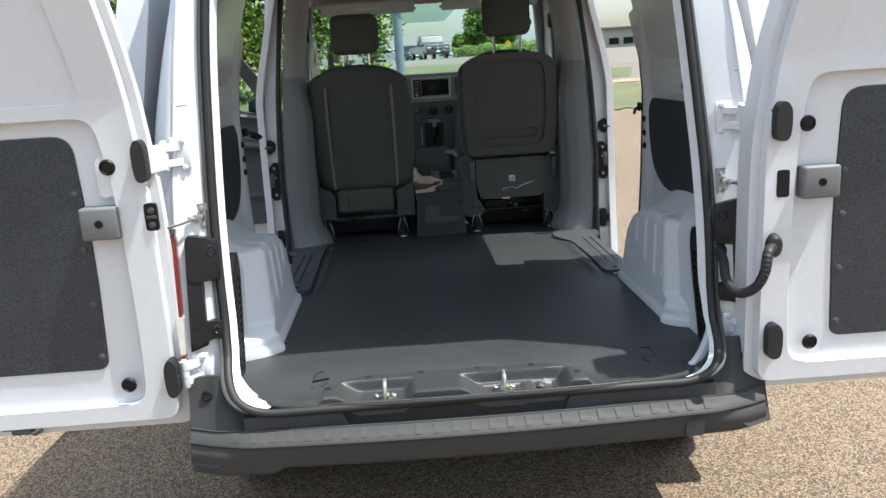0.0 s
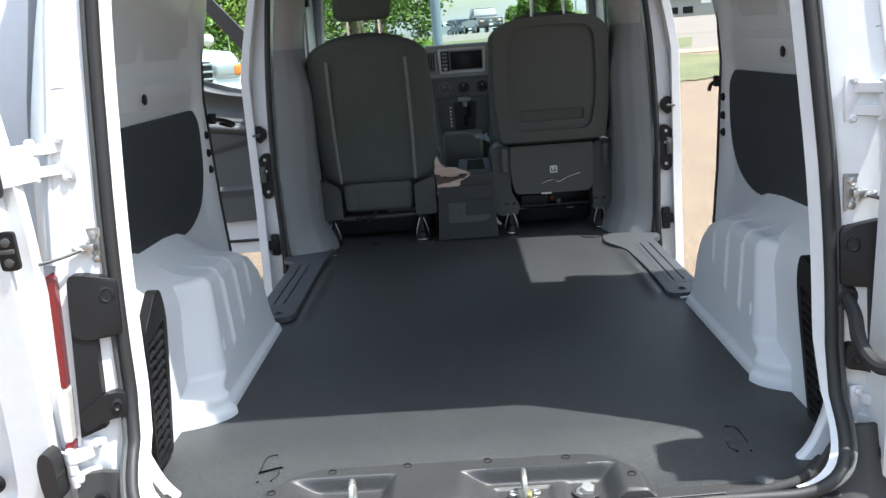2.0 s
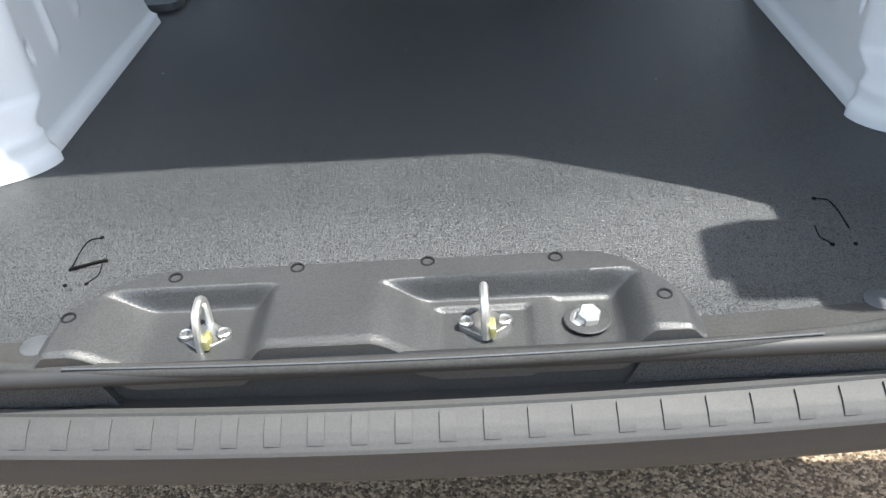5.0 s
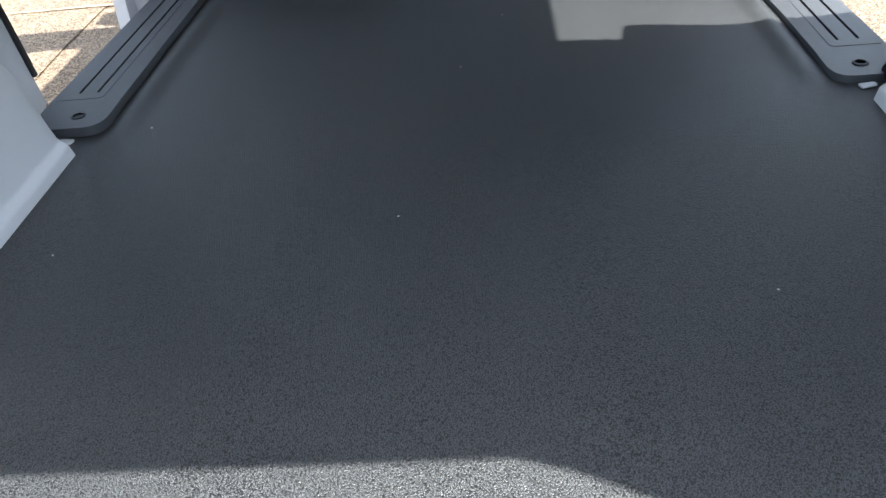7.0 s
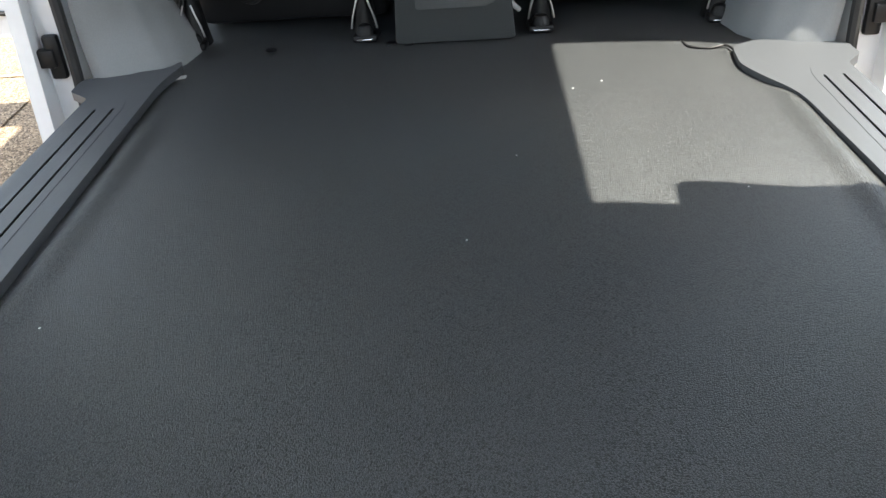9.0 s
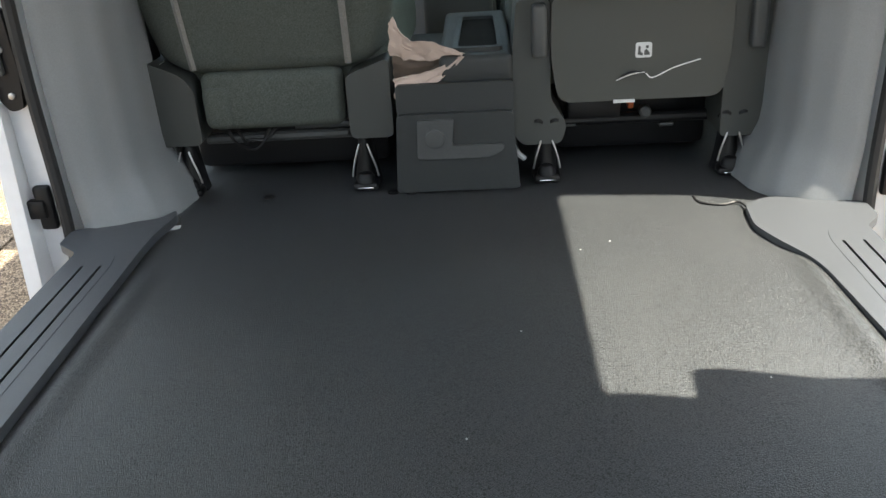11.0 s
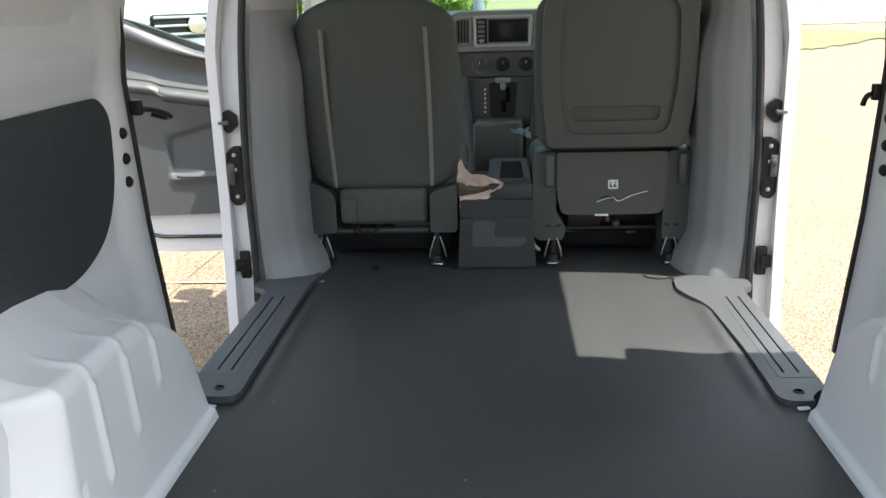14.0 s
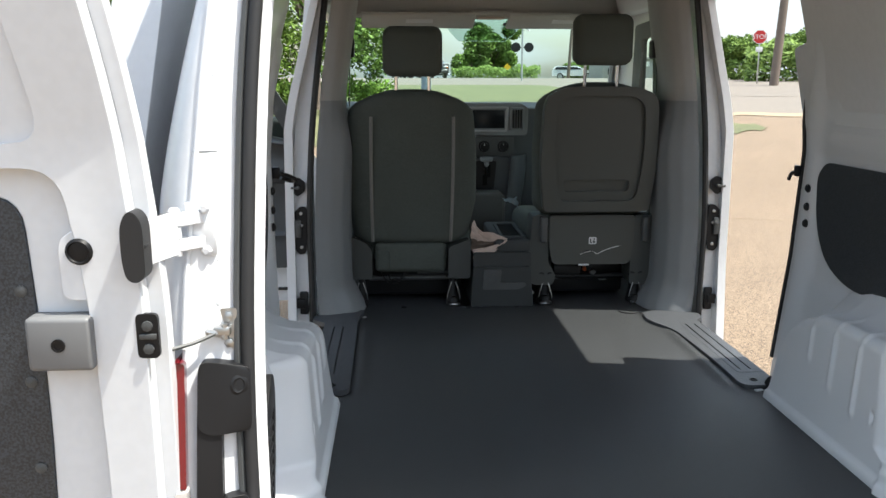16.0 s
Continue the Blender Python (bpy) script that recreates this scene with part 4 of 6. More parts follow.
def bumper_face(x, s):
    prof = [(2.415, 0.475), (2.30, 0.478), (2.228, 0.488), (2.221, 0.4945), (2.214, 0.4945), (2.2125, 0.491), (2.205, 0.488), (2.193, 0.4825), (2.184, 0.4755), (2.178, 0.469),
            (2.176, 0.465), (2.179, 0.4615), (2.184, 0.456), (2.186, 0.430), (2.192, 0.405), (2.205, 0.395), (2.40, 0.39)]
    k = s * (len(prof) - 1)
    i = min(int(k), len(prof) - 2)
    f = k - i
    y = prof[i][0] * (1 - f) + prof[i + 1][0] * f
    z = prof[i][1] * (1 - f) + prof[i + 1][1] * f
    bend = 0.035 * (x / 0.72) ** 2 + 0.030 * ease(0.62, 0.76, abs(x)) ** 1.6
    bend += 0.014 * ease(0.58, 0.67, abs(x)) * ease(0.25, 0.45, s) * (1 - ease(0.72, 0.80, s))
    return (x, min(y + bend, 2.45), z - 0.016 * ease(0.50, 0.54, -x) * ease(0.80, 0.86, s))


part("shell", sheet(bumper_face, steps(-0.745, 0.735, 120), steps(0, 1, 80)), BUMPER, bumper, angle=40, at=M)
TREAD = [(2.2135, 0.4955), (2.2115, 0.4935), (2.205, 0.4905), (2.193, 0.4850), (2.185, 0.4785), (2.1815, 0.4745)]


def tread_block(x0):
    """A low pad wrapped over the lip, proud at one edge and fading at the other."""
    def fn(u, v):
        x = x0 + 0.017 * u
        k = 1.6 + v * (len(TREAD) - 2.6)
        i = min(int(k), len(TREAD) - 2)
        f = k - i
        bend = 0.035 * (x / 0.72) ** 2 + 0.030 * ease(0.62, 0.76, abs(x)) ** 1.6 + 0.014 * ease(0.58, 0.67, abs(x))
        up = 0.0004 - 0.0006 * u
        return (x, TREAD[i][0] * (1 - f) + TREAD[i + 1][0] * f + bend - 0.5 * up, TREAD[i][1] * (1 - f) + TREAD[i + 1][1] * f + up)
    return sheet(fn, [0.0, 0.25, 0.5, 0.75, 1.0], steps(0, 1, 10), (0, 0.0045, -0.0055))


for i in range(27):
    part("tread_block", tread_block(-0.630 + i * 0.0457), BUMPER, bumper, angle=40, at=M)
part("tow_cover", plate(rounded([(0.508, 0.404), (0.556, 0.404), (0.556, 0.447), (0.508, 0.447)], 0.012), "y", 2.2005, 2.222), BUMPER, bumper, bevel=0.002, at=M)
for side in (1, -1):
    def wing_at(x, q):
        zt = table([(0.40, 0.523), (0.50, 0.529), (0.56, 0.546), (0.60, 0.575), (0.635, 0.612), (0.66, 0.622), (0.775, 0.610)], x)
        yb = 2.228 + 0.035 * (x / 0.72) ** 2 + 0.030 * ease(0.62, 0.76, x) ** 1.6 - 0.043 * ease(0.600, 0.675, x)
        yt = yb + table([(0.40, 0.004), (0.50, 0.008), (0.56, 0.026), (0.61, 0.060), (0.64, 0.088), (0.70, 0.088), (0.775, 0.052)], x)
        zb = 0.470 - 0.062 * ease(0.625, 0.68, x)
        return (x, yb + (yt - yb) * q + 0.010 * math.sin(math.pi * q), zb + (zt - zb) * q)
    wing = part("corner_wing", mirror(sheet(wing_at, steps(0.40, 0.748, 36), steps(0, 1, 10), (0, 0.012, 0)), side), BUMPER, bumper, angle=60, at=M)
    part("side_wrap", mirror(rbox(0.690, 0.760, 2.345, 2.80, 0.40, 0.486, 0.03, 4), side), BUMPER, bumper, at=M)
    part("screw", mirror(lathe([(0.015, 0), (0.015, 0.002), (0.010, 0.004), (0.009, 0.001), (0.003, 0.001)], 14, pose(0.700, 2.301, 0.572, 76, 0, 0)), side), BLACK, wing, at=M)

# moulded sill cover with two pockets for the door strikers
sill = thing("sill_cover", "moulded black plastic sill cover with two striker pockets", "sill cover", at=(-0.05, 2.3, 0.55))
M = Matrix.Translation(-sill.location)


def dip(x, y, x0, x1, y0, y1, soft, end=None):
    return ease(x0, x0 + soft, x) * (1 - ease(x1 - (end or soft), x1, x)) * ease(y0 - 0.01, y0 + 0.005, y) * (1 - ease(y1 - 0.008, y1, y))


def sill_top(u, v):
    x = -0.415 + u * 0.70
    cut = 0.100 * (max(0, 0.17 - u) / 0.17) ** 2 + 0.115 * (max(0, u - 0.84) / 0.16) ** 2
    y = 2.236 + v * (0.150 - cut)
    z = 0.566 - 0.003 * (1 - ease(0, 0.10, v)) - 0.022 * ease(0.93, 1.0, v) - 0.014 * max(1 - ease(0, 0.025, u), ease(0.975, 1, u))
    z -= 0.030 * dip(x, y, -0.376, -0.165, 2.225, 2.345, 0.072, 0.036)
    z -= 0.030 * dip(x, y, -0.060, 0.236, 2.225, 2.341, 0.066, 0.036)
    z -= 0.005 * dip(x, y, 0.005, 0.115, 2.235, 2.325, 0.008) + 0.004 * dip(x, y, 0.135, 0.215, 2.245, 2.335, 0.01)
    return (x, y, z)


part("cover", sheet(sill_top, steps(0, 1, 150), steps(0, 1, 100), (0, 0, -0.02)), MOULDED, sill, angle=60, at=M)
for x, y in ((-0.392, 2.298), (-0.29, 2.362), (-0.15, 2.370), (0.0, 2.370), (0.145, 2.366), (0.252, 2.290)):
    u = (x + 0.415) / 0.70
    cut = 0.100 * (max(0, 0.17 - u) / 0.17) ** 2 + 0.115 * (max(0, u - 0.84) / 0.16) ** 2
    z = sill_top(u, min(1, (y - 2.236) / (0.150 - cut)))[2]
    part("screw", lathe([(0.0088, -0.002), (0.0084, 0.0013), (0.0062, 0.0013), (0.0056, -0.0015), (0.002, -0.001)], 14, pose(x, y, z, 6, 0, 0)), BLACK, sill, at=M)
for x in (-0.245, 0.062):
    s = part("striker_base", plate(rounded([(x - 0.032, 2.29), (x, 2.266), (x + 0.032, 2.29), (x, 2.318)], 0.008), "z", 0.528, 0.538), STEEL, sill, "galvanised striker base", bevel=0.002, at=M)
    part("striker_loop", tube(curve([(x, 2.312, 0.535), (x, 2.312, 0.566), (x, 2.303, 0.578), (x, 2.290, 0.578), (x, 2.276, 0.57), (x, 2.268, 0.535)], 5), 0.005, 8), ZINC, s, at=M)
    part("striker_tab", rbox(x + 0.004, x + 0.011, 2.264, 2.284, 0.538, 0.552, 0.002), YELLOW, s, at=M)
    for dx in (-0.021, 0.021):
        part("bolt", lathe([(0.0085, 0), (0.0085, 0.003), (0.0065, 0.0045), (0.0055, 0.003), (0.002, 0.0025)], 12, pose(x + dx, 2.291, 0.539)), STEEL, s, at=M)
w = part("well", lathe([(0.0255, 0.0030), (0.024, 0.0034), (0.021, 0.000), (0.020, -0.003), (0.002, -0.003)], 26, pose(0.172, 2.290, 0.5345)), MOULDED, sill, at=M)
part("hex_bolt", joined(lathe([(0.0195, 0), (0.0195, 0.002), (0.0155, 0.005)], 24, pose(0.172, 2.290, 0.533, 10, 8, 0)), lathe([(0.0135, 0), (0.0135, 0.011), (0.0115, 0.0135), (0.001, 0.0135)], 6, pose(0.172, 2.290, 0.536, 10, 8, 12))), ZINC, w, "bright hexagon bolt", at=M)
part("sill_strip", tube(curve([(-0.60, 2.335, 0.548), (-0.52, 2.262, 0.545), (-0.35, 2.236, 0.543), (0, 2.228, 0.542), (0.35, 2.236, 0.543), (0.52, 2.262, 0.545), (0.60, 2.335, 0.548)], 10), 0.0085, 14), DUSTRUBBER, sill, at=M)
part("bead", tube(curve([(-0.38, 2.2315, 0.5515), (-0.2, 2.2260, 0.5508), (0, 2.2238, 0.5504), (0.2, 2.2260, 0.5508), (0.40, 2.2330, 0.5515)], 12), 0.0011, 6), SCUFF, sill, "moulded bead", at=M)
# hatches cut in the vinyl for the lashing rings, and the round plugs
for x, y, w in ((-0.424, 2.442, 1), (0.479, 2.446, -1)):
    c = thing("lashing_ring", "small lashing ring under a cut flap of the floor", "ring", "lashing rings", at=(x, y, FLOOR))
    M = Matrix.Translation(-c.location)
    up = lambda a, b, h: (x + w * a * 0.74, y + b * 0.8, floor_height(x + w * a * 0.74, y + b * 0.8) + h)
    part("cut_line", tube(curve([up(-0.030, -0.020, 0.0006), up(-0.026, 0.020, 0.0006), up(-0.022, 0.038, 0.0006), up(-0.016, 0.047, 0.0006), up(0.0, 0.050, 0.0006)], 5), 0.0010, 5), DEADBLACK, c, at=M)
    part("cut_line", tube(curve([up(0.022, -0.010, 0.0006), up(0.022, -0.034, 0.0006), up(0.010, -0.048, 0.0006)], 4), 0.0008, 5), DEADBLACK, c, at=M)
    if w > 0:
        part("ring_bar", tube([up(-0.031, -0.021, 0.001), up(-0.027, -0.020, 0.003), up(0.026, -0.006, 0.003), up(0.030, -0.005, 0.001)], 0.0021, 6), DEADBLACK, c, at=M)
    part("flap", sheet(lambda u, v: up(-0.026 + 0.050 * u, -0.016 + 0.062 * v, 0.0009 - 0.0006 * v), steps(0, 1, 4), steps(0, 1, 4), (0, 0, -0.002)), VINYL, c, "cut flap of floor vinyl", at=M)
    for a, b in ((0.002, 0.051), (-0.028, -0.052), (0.008, -0.051)):
        part("stud", lathe([(0.0028, 0), (0.0028, 0.0014), (0.001, 0.0024)], 8, pose(*up(a, b, -0.0003))), DEADBLACK, c, at=M)
for x, y in ((-0.441, 2.297), (0.490, 2.308)):
    p = part("floor_plug", lathe([(0.0175, 0), (0.0175, 0.002), (0.015, 0.003)], 20, pose(x, y, floor_height(x, y) - 0.0005)), SCUFF)
    tagged(p, "round black plastic floor plug", "plug", "floor plugs")


# ---- seats ----
def cushion(cx, z0, z1, half, y_low, y_high, deep, top_round=0.10, n=28):
    """A padded seat back: bulging, with rounded shoulders and soft edges."""
    def fn(u, v, front):
        z = z0 + (z1 - z0) * v
        k = max(0, (z - (z1 - top_round)) / top_round)
        w = half(v) * math.sqrt(max(0.0, 1 - 0.62 * k ** 2.4))
        w *= 1 - 0.10 * max(0, (0.06 - v) / 0.06)
        e = abs(u)
        x = cx + u * w
        y = y_low + (y_high - y_low) * v
        bulge = deep / 2 * (1 - e ** 6) ** 0.5 * (1 - max(0, (v - 0.93) / 0.07) ** 2) ** 0.5 * (1 - max(0, (0.05 - v) / 0.05) ** 2) ** 0.5
        return Vector((x, y + deep / 2 + (bulge if front else -bulge), z - 0.022 * abs(u) ** 3 * k))
    us = [math.sin(q * math.pi / 2) for q in steps(-1, 1, n)]
    vs = [0.5 - 0.5 * math.cos(q * math.pi) for q in steps(0, 1, n)]
    a = sheet(lambda u, v: fn(u, v, False), us, vs)
    b = sheet(lambda u, v: fn(u, v, True), us, vs)
    bm = joined(a, b)
    bmesh.ops.remove_doubles(bm, verts=bm.verts[:], dist=0.0008)
    return bm


def headrest(parent, cx, z0, z1, y, M):
    h = part("headrest", rbox(cx - 0.108, cx + 0.108, y, y + 0.10, z0, z1, 0.035, 5), FABRIC, parent, at=M @ Matrix.Identity(4))
    for dx in (-0.06, 0.06):
        part("headrest_post", tube([(cx + dx, y + 0.055, z0 + 0.02), (cx + dx, y + 0.06, z0 - 0.08)], 0.0065, 10), CHROME, parent, "bright steel post", at=M)


def floor_mount(parent, x, y, M):
    """A seat foot: a hooded black shoe with two bright ribs, a round cap and a slotted toe."""
    hood = sheet(lambda u, v: (x + (0.028 - 0.017 * v ** 0.8) * math.cos(math.pi * u), y + 0.046 - (0.034 - 0.012 * v) * math.sin(math.pi * u) + 0.004 * v, 0.553 + 0.112 * v), steps(0, 1, 14), steps(0, 1, 8), (0, 0.012, 0))
    m = part("floor_mount", hood, BLACK, parent, "black steel seat mount", angle=60, at=M)
    for s in (-1, 1):
        part("rib", tube(curve([(x + s * 0.026, y + 0.010, 0.578), (x + s * 0.022, y + 0.009, 0.600), (x + s * 0.014, y + 0.010, 0.626), (x + s * 0.008, y + 0.014, 0.644)], 4), 0.0021, 8), STEEL, m, "bright steel rib", at=M)
        part("hook_tip", tube(curve([(x + s * 0.026, y + 0.024, 0.664), (x + s * 0.021, y + 0.012, 0.676), (x + s * 0.010, y + 0.012, 0.674), (x + s * 0.008, y + 0.018, 0.664)], 3), 0.0042, 6), BLACK, m, at=M)
    part("bolt_cap", lathe([(0.019, 0), (0.018, 0.010), (0.012, 0.018), (0.004, 0.021)], 16, pose(x, y + 0.012, 0.566)), BLACK, m, at=M)
    part("toe", rbox(x - 0.026, x + 0.026, y - 0.006, y + 0.030, 0.552, 0.567, 0.006, 3), BLACK, m, at=M)
    part("toe_edge", rbox(x - 0.016, x + 0.016, y - 0.0085, y - 0.0045, 0.557, 0.560, 0.001), CHROME, m, at=M)


# driver's seat: cloth back with two pale piping lines
seat = thing("driver_seat", "charcoal cloth driver seat with two pale piping lines", "seat", "front seats", at=(-0.35, 4.45, FLOOR))
M = Matrix.Translation(-seat.location)
half = lambda v: table([(0, 0.190), (0.08, 0.226), (0.3, 0.252), (0.6, 0.249), (0.85, 0.235), (1.0, 0.225)], v)
back = part("backrest", cushion(-0.354, 0.786, 1.385, half, 4.315, 4.205, 0.15), FABRIC, seat, angle=80, at=M)
for x0, x1 in ((-0.5, -0.502), (-0.2, -0.202)):
    pts = [(x1 + (x0 - x1) * f + (-0.012 if x0 < -0.3 else 0.012) * f * (1 - f), 4.3115 - 0.106 * f, 0.806 + f * 0.481) for f in steps(0, 1, 18)]
    bm = sheet(lambda i, s: (pts[int(i)][0] + s * 0.0065, pts[int(i)][1] - 0.0005 + 0.004 * abs(s), pts[int(i)][2]), [float(i) for i in range(19)], [-1.0, -0.5, 0.0, 0.5, 1.0])
    part("piping", bm, PIPING, back, "pale grey piping", at=M)
headrest(seat, -0.348, 1.430, 1.608, 4.20, M)
part("cushion", rbox(-0.59, -0.11, 4.36, 4.95, 0.72, 0.86, 0.05, 5), FABRIC, seat, at=M)
part("rear_valance", rbox(-0.495, -0.218, 4.305, 4.36, 0.684, 0.80, 0.022, 4), FABRIC, seat, at=M)
part("side_roll", rbox(-0.492, -0.436, 4.296, 4.34, 0.690, 0.775, 0.016, 4), FABRIC, seat, at=M)
for x0, x1 in ((-0.615, -0.505), (-0.21, -0.125)):
    part("side_bracket", plate(rounded([(x0, 0.660), (x1, 0.660), (x1, 0.775), (x1 - 0.02 if x0 < -0.4 else x1, 0.815 if x0 > -0.4 else 0.80), (x0 + 0.0, 0.84 if x0 < -0.4 else 0.785)], 0.015), "y", 4.30, 4.42), SEATPLASTIC, seat, "charcoal plastic recliner cover", bevel=0.008, seg=3, at=M)
part("cross_tube", tube([(-0.52, 4.38, 0.648), (-0.2, 4.38, 0.65)], 0.011, 10), DARKTRIM, seat, at=M)
part("slide_bar", tube([(-0.33, 4.36, 0.675), (-0.21, 4.36, 0.675)], 0.007, 8), DARKTRIM, seat, at=M)
for s in (0, 0.02):
    part("loom", tube(curve([(-0.47 + s, 4.36, 0.675), (-0.455 + s, 4.355, 0.645), (-0.42, 4.35, 0.632 + s), (-0.395, 4.355, 0.65), (-0.38 + s, 4.36, 0.68)], 6), 0.0035, 6), BLACK, seat, at=M)
# Black block added in place of the shaded open space under the seat.
part("underbox", rbox(-0.57, -0.15, 4.44, 4.9, 0.56, 0.72, 0.02), BLACK, seat, at=M)
for x in (-0.55, -0.19):
    floor_mount(seat, x, 4.300, M)

# passenger seat: fold-flat moulded back
seat = thing("passenger_seat", "charcoal fold-flat passenger seat with a moulded plastic back", "seat", "front seats", at=(0.35, 4.45, FLOOR))
M = Matrix.Translation(-seat.location)
half = lambda v: table([(0, 0.205), (0.1, 0.232), (0.5, 0.240), (0.85, 0.232), (1.0, 0.222)], v)
part("backrest", cushion(0.352, 0.90, 1.412, half, 4.308, 4.253, 0.13), FABRIC, seat, angle=80, at=M)
yb = lambda z: 4.298 - (z - 0.90) * 0.105


def tilt(c):
    return Vector((c.x, c.y + yb(c.z), c.z))


frame_out = rounded([(0.150, 0.925), (0.555, 0.925), (0.575, 1.10), (0.565, 1.36), (0.49, 1.395), (0.215, 1.395), (0.14, 1.36), (0.13, 1.10)], [0.02, 0.02, 0.1, 0.05, 0.05, 0.05, 0.05, 0.1], 6)
frame_in = rounded([(0.205, 0.965), (0.500, 0.965), (0.525, 1.12), (0.515, 1.33), (0.47, 1.362), (0.235, 1.362), (0.19, 1.33), (0.18, 1.12)], [0.04, 0.04, 0.1, 0.04, 0.04, 0.04, 0.04, 0.1], 6)
shell = part("back_shell", warp(plate(frame_out, "y", -0.030, 0.02, [frame_in]), tilt), SHELL, seat, "charcoal plastic back shell", bevel=0.009, seg=4, at=M)
field_out = [(x, z) for x, z in frame_in]
grip = rounded([(0.225, 1.002), (0.475, 1.002), (0.478, 1.046), (0.222, 1.046)], 0.016, 5)
part("back_field", warp(plate([(0.35 + (x - 0.35) * 1.02, 1.16 + (z - 1.16) * 1.02) for x, z in field_out], "y", -0.016, 0.0, [grip]), tilt), SHELL, shell, bevel=0.006, seg=3, at=M)
part("grip_hollow", warp(rbox(0.21, 0.49, -0.004, 0.002, 0.995, 1.055), tilt), SHELL, shell, at=M)
headrest(seat, 0.350, 1.472, 1.655, 4.20, M)
panel = part("lower_panel", warp(plate(rounded([(0.195, 0.712), (0.50, 0.712), (0.515, 0.80), (0.512, 0.905), (0.182, 0.905), (0.178, 0.80)], [0.025, 0.025, 0.08, 0.01, 0.01, 0.08], 5), "y", 4.300, 4.345), lambda c: c), SHELL, seat, bevel=0.012, seg=4, at=M)
# child-seat mark: a plain tile with a seat-shaped pictogram
mark = part("label", plate(rounded([(0.336, 0.792), (0.366, 0.792), (0.366, 0.820), (0.336, 0.820)], 0.005), "y", 4.2985, 4.3005), LABEL, panel, "small pale child-seat anchor mark", at=M)
part("pictogram", joined(plate(rounded([(0.340, 0.798), (0.349, 0.796), (0.350, 0.800), (0.345, 0.803), (0.345, 0.813), (0.341, 0.814)], 0.001, 2), "y", 4.2975, 4.2987), lathe([(0.003, 0), (0.003, 0.0012)], 8, pose(0.357, 4.2987, 0.812, 90, 0, 0)), plate([(0.352, 0.797), (0.362, 0.797), (0.362, 0.801), (0.356, 0.808), (0.352, 0.806)], "y", 4.2975, 4.2987)), DARKTRIM, mark, at=M)
part("wire", tube(curve([(0.302, 4.296, 0.752), (0.325, 4.293, 0.762), (0.352, 4.292, 0.766), (0.368, 4.293, 0.755), (0.405, 4.292, 0.772), (0.455, 4.293, 0.786)], 4), 0.0012, 5), WIRE, panel, "loose thin white wire", at=M)
part("cord", tube(curve([(0.312, 4.296, 0.758), (0.33, 4.294, 0.768), (0.355, 4.293, 0.765)], 4), 0.0025, 5), BLACK, panel, at=M)
part("tag", rbox(0.298, 0.338, 4.297, 4.301, 0.708, 0.714), LABEL, panel, at=M)
for x0, x1, s in ((0.105, 0.20, 1), (0.505, 0.59, -1)):
    part("side_bracket", plate(rounded([(x0, 0.655), (x0 + 0.02 if s > 0 else x0, 0.628), (x1, 0.628), (x1 + 0.012 * s, 0.665), (x1 - 0.02 if s > 0 else x1, 0.72), (x1 - 0.02 if s > 0 else x1, 0.905), (x0 + 0.012, 0.905), (x0, 0.75)], 0.012), "y", 4.31, 4.43), SEATPLASTIC, seat, "charcoal plastic recliner cover", bevel=0.008, seg=3, at=M)
    part("recliner_pad", rbox(x0 + 0.04, x0 + 0.068, 4.29, 4.32, 0.80, 0.90, 0.008, 3), DARKTRIM, seat, at=M)
part("cushion", rbox(0.115, 0.59, 4.37, 4.95, 0.72, 0.86, 0.05, 5), FABRIC, seat, at=M)
part("underbox", rbox(0.20, 0.52, 4.46, 4.9, 0.56, 0.73, 0.02), BLACK, seat, at=M)
part("cross_tube", tube([(0.16, 4.42, 0.64), (0.54, 4.42, 0.64)], 0.012, 10), BLACK, seat, at=M)
part("module", rbox(0.22, 0.33, 4.40, 4.46, 0.645, 0.69, 0.008), BLACK, seat, at=M)
part("connector", rbox(0.348, 0.360, 4.43, 4.45, 0.655, 0.672, 0.003), ORANGE, seat, "orange plug", at=M)
part("plug", lathe([(0.012, 0), (0.012, 0.02), (0.008, 0.024)], 12, pose(0.375, 4.40, 0.662, 90, 0, 0)), DARKTRIM, seat, at=M)
for z, x in ((0.632, 0.39), (0.62, 0.41), (0.628, 0.21)):
    part("clip", rbox(x, x + 0.03, 4.41, 4.43, z, z + 0.008, 0.003), DARKTRIM, seat, at=M)
for x in (0.172, 0.532):
    floor_mount(seat, x, 4.300, M)
part("belt_stalk", tube(curve([(0.115, 4.36, 0.60), (0.105, 4.345, 0.65), (0.11, 4.34, 0.72), (0.115, 4.35, 0.80)], 5), 0.007, 6), BLACK, seat, at=M)
part("cable", tube(curve([(0.13, 4.345, 0.588), (0.112, 4.335, 0.61), (0.10, 4.33, 0.65)], 5), 0.006, 6), LABEL, seat, at=M)

# ---- floor console between the seats ----
con = thing("console", "charcoal floor console with an open tray and a socket", "console", at=(0, 4.5, FLOOR))
M = Matrix.Translation(-con.location)
base = part("base", warp(plate(rounded([(-0.125, 0.553), (0.118, 0.553), (0.106, 0.71), (-0.115, 0.71)], 0.01), "y", 4.272, 4.95, ), lambda c: c), CONSOLE, con, bevel=0.012, seg=3, at=M)
part("socket_panel", plate(rounded([(-0.080, 0.622), (0.060, 0.622), (0.088, 0.636), (0.088, 0.648), (-0.012, 0.648), (-0.006, 0.700), (-0.076, 0.700)], 0.008), "y", 4.266, 4.274), DARKTRIM, base, bevel=0.003, at=M)
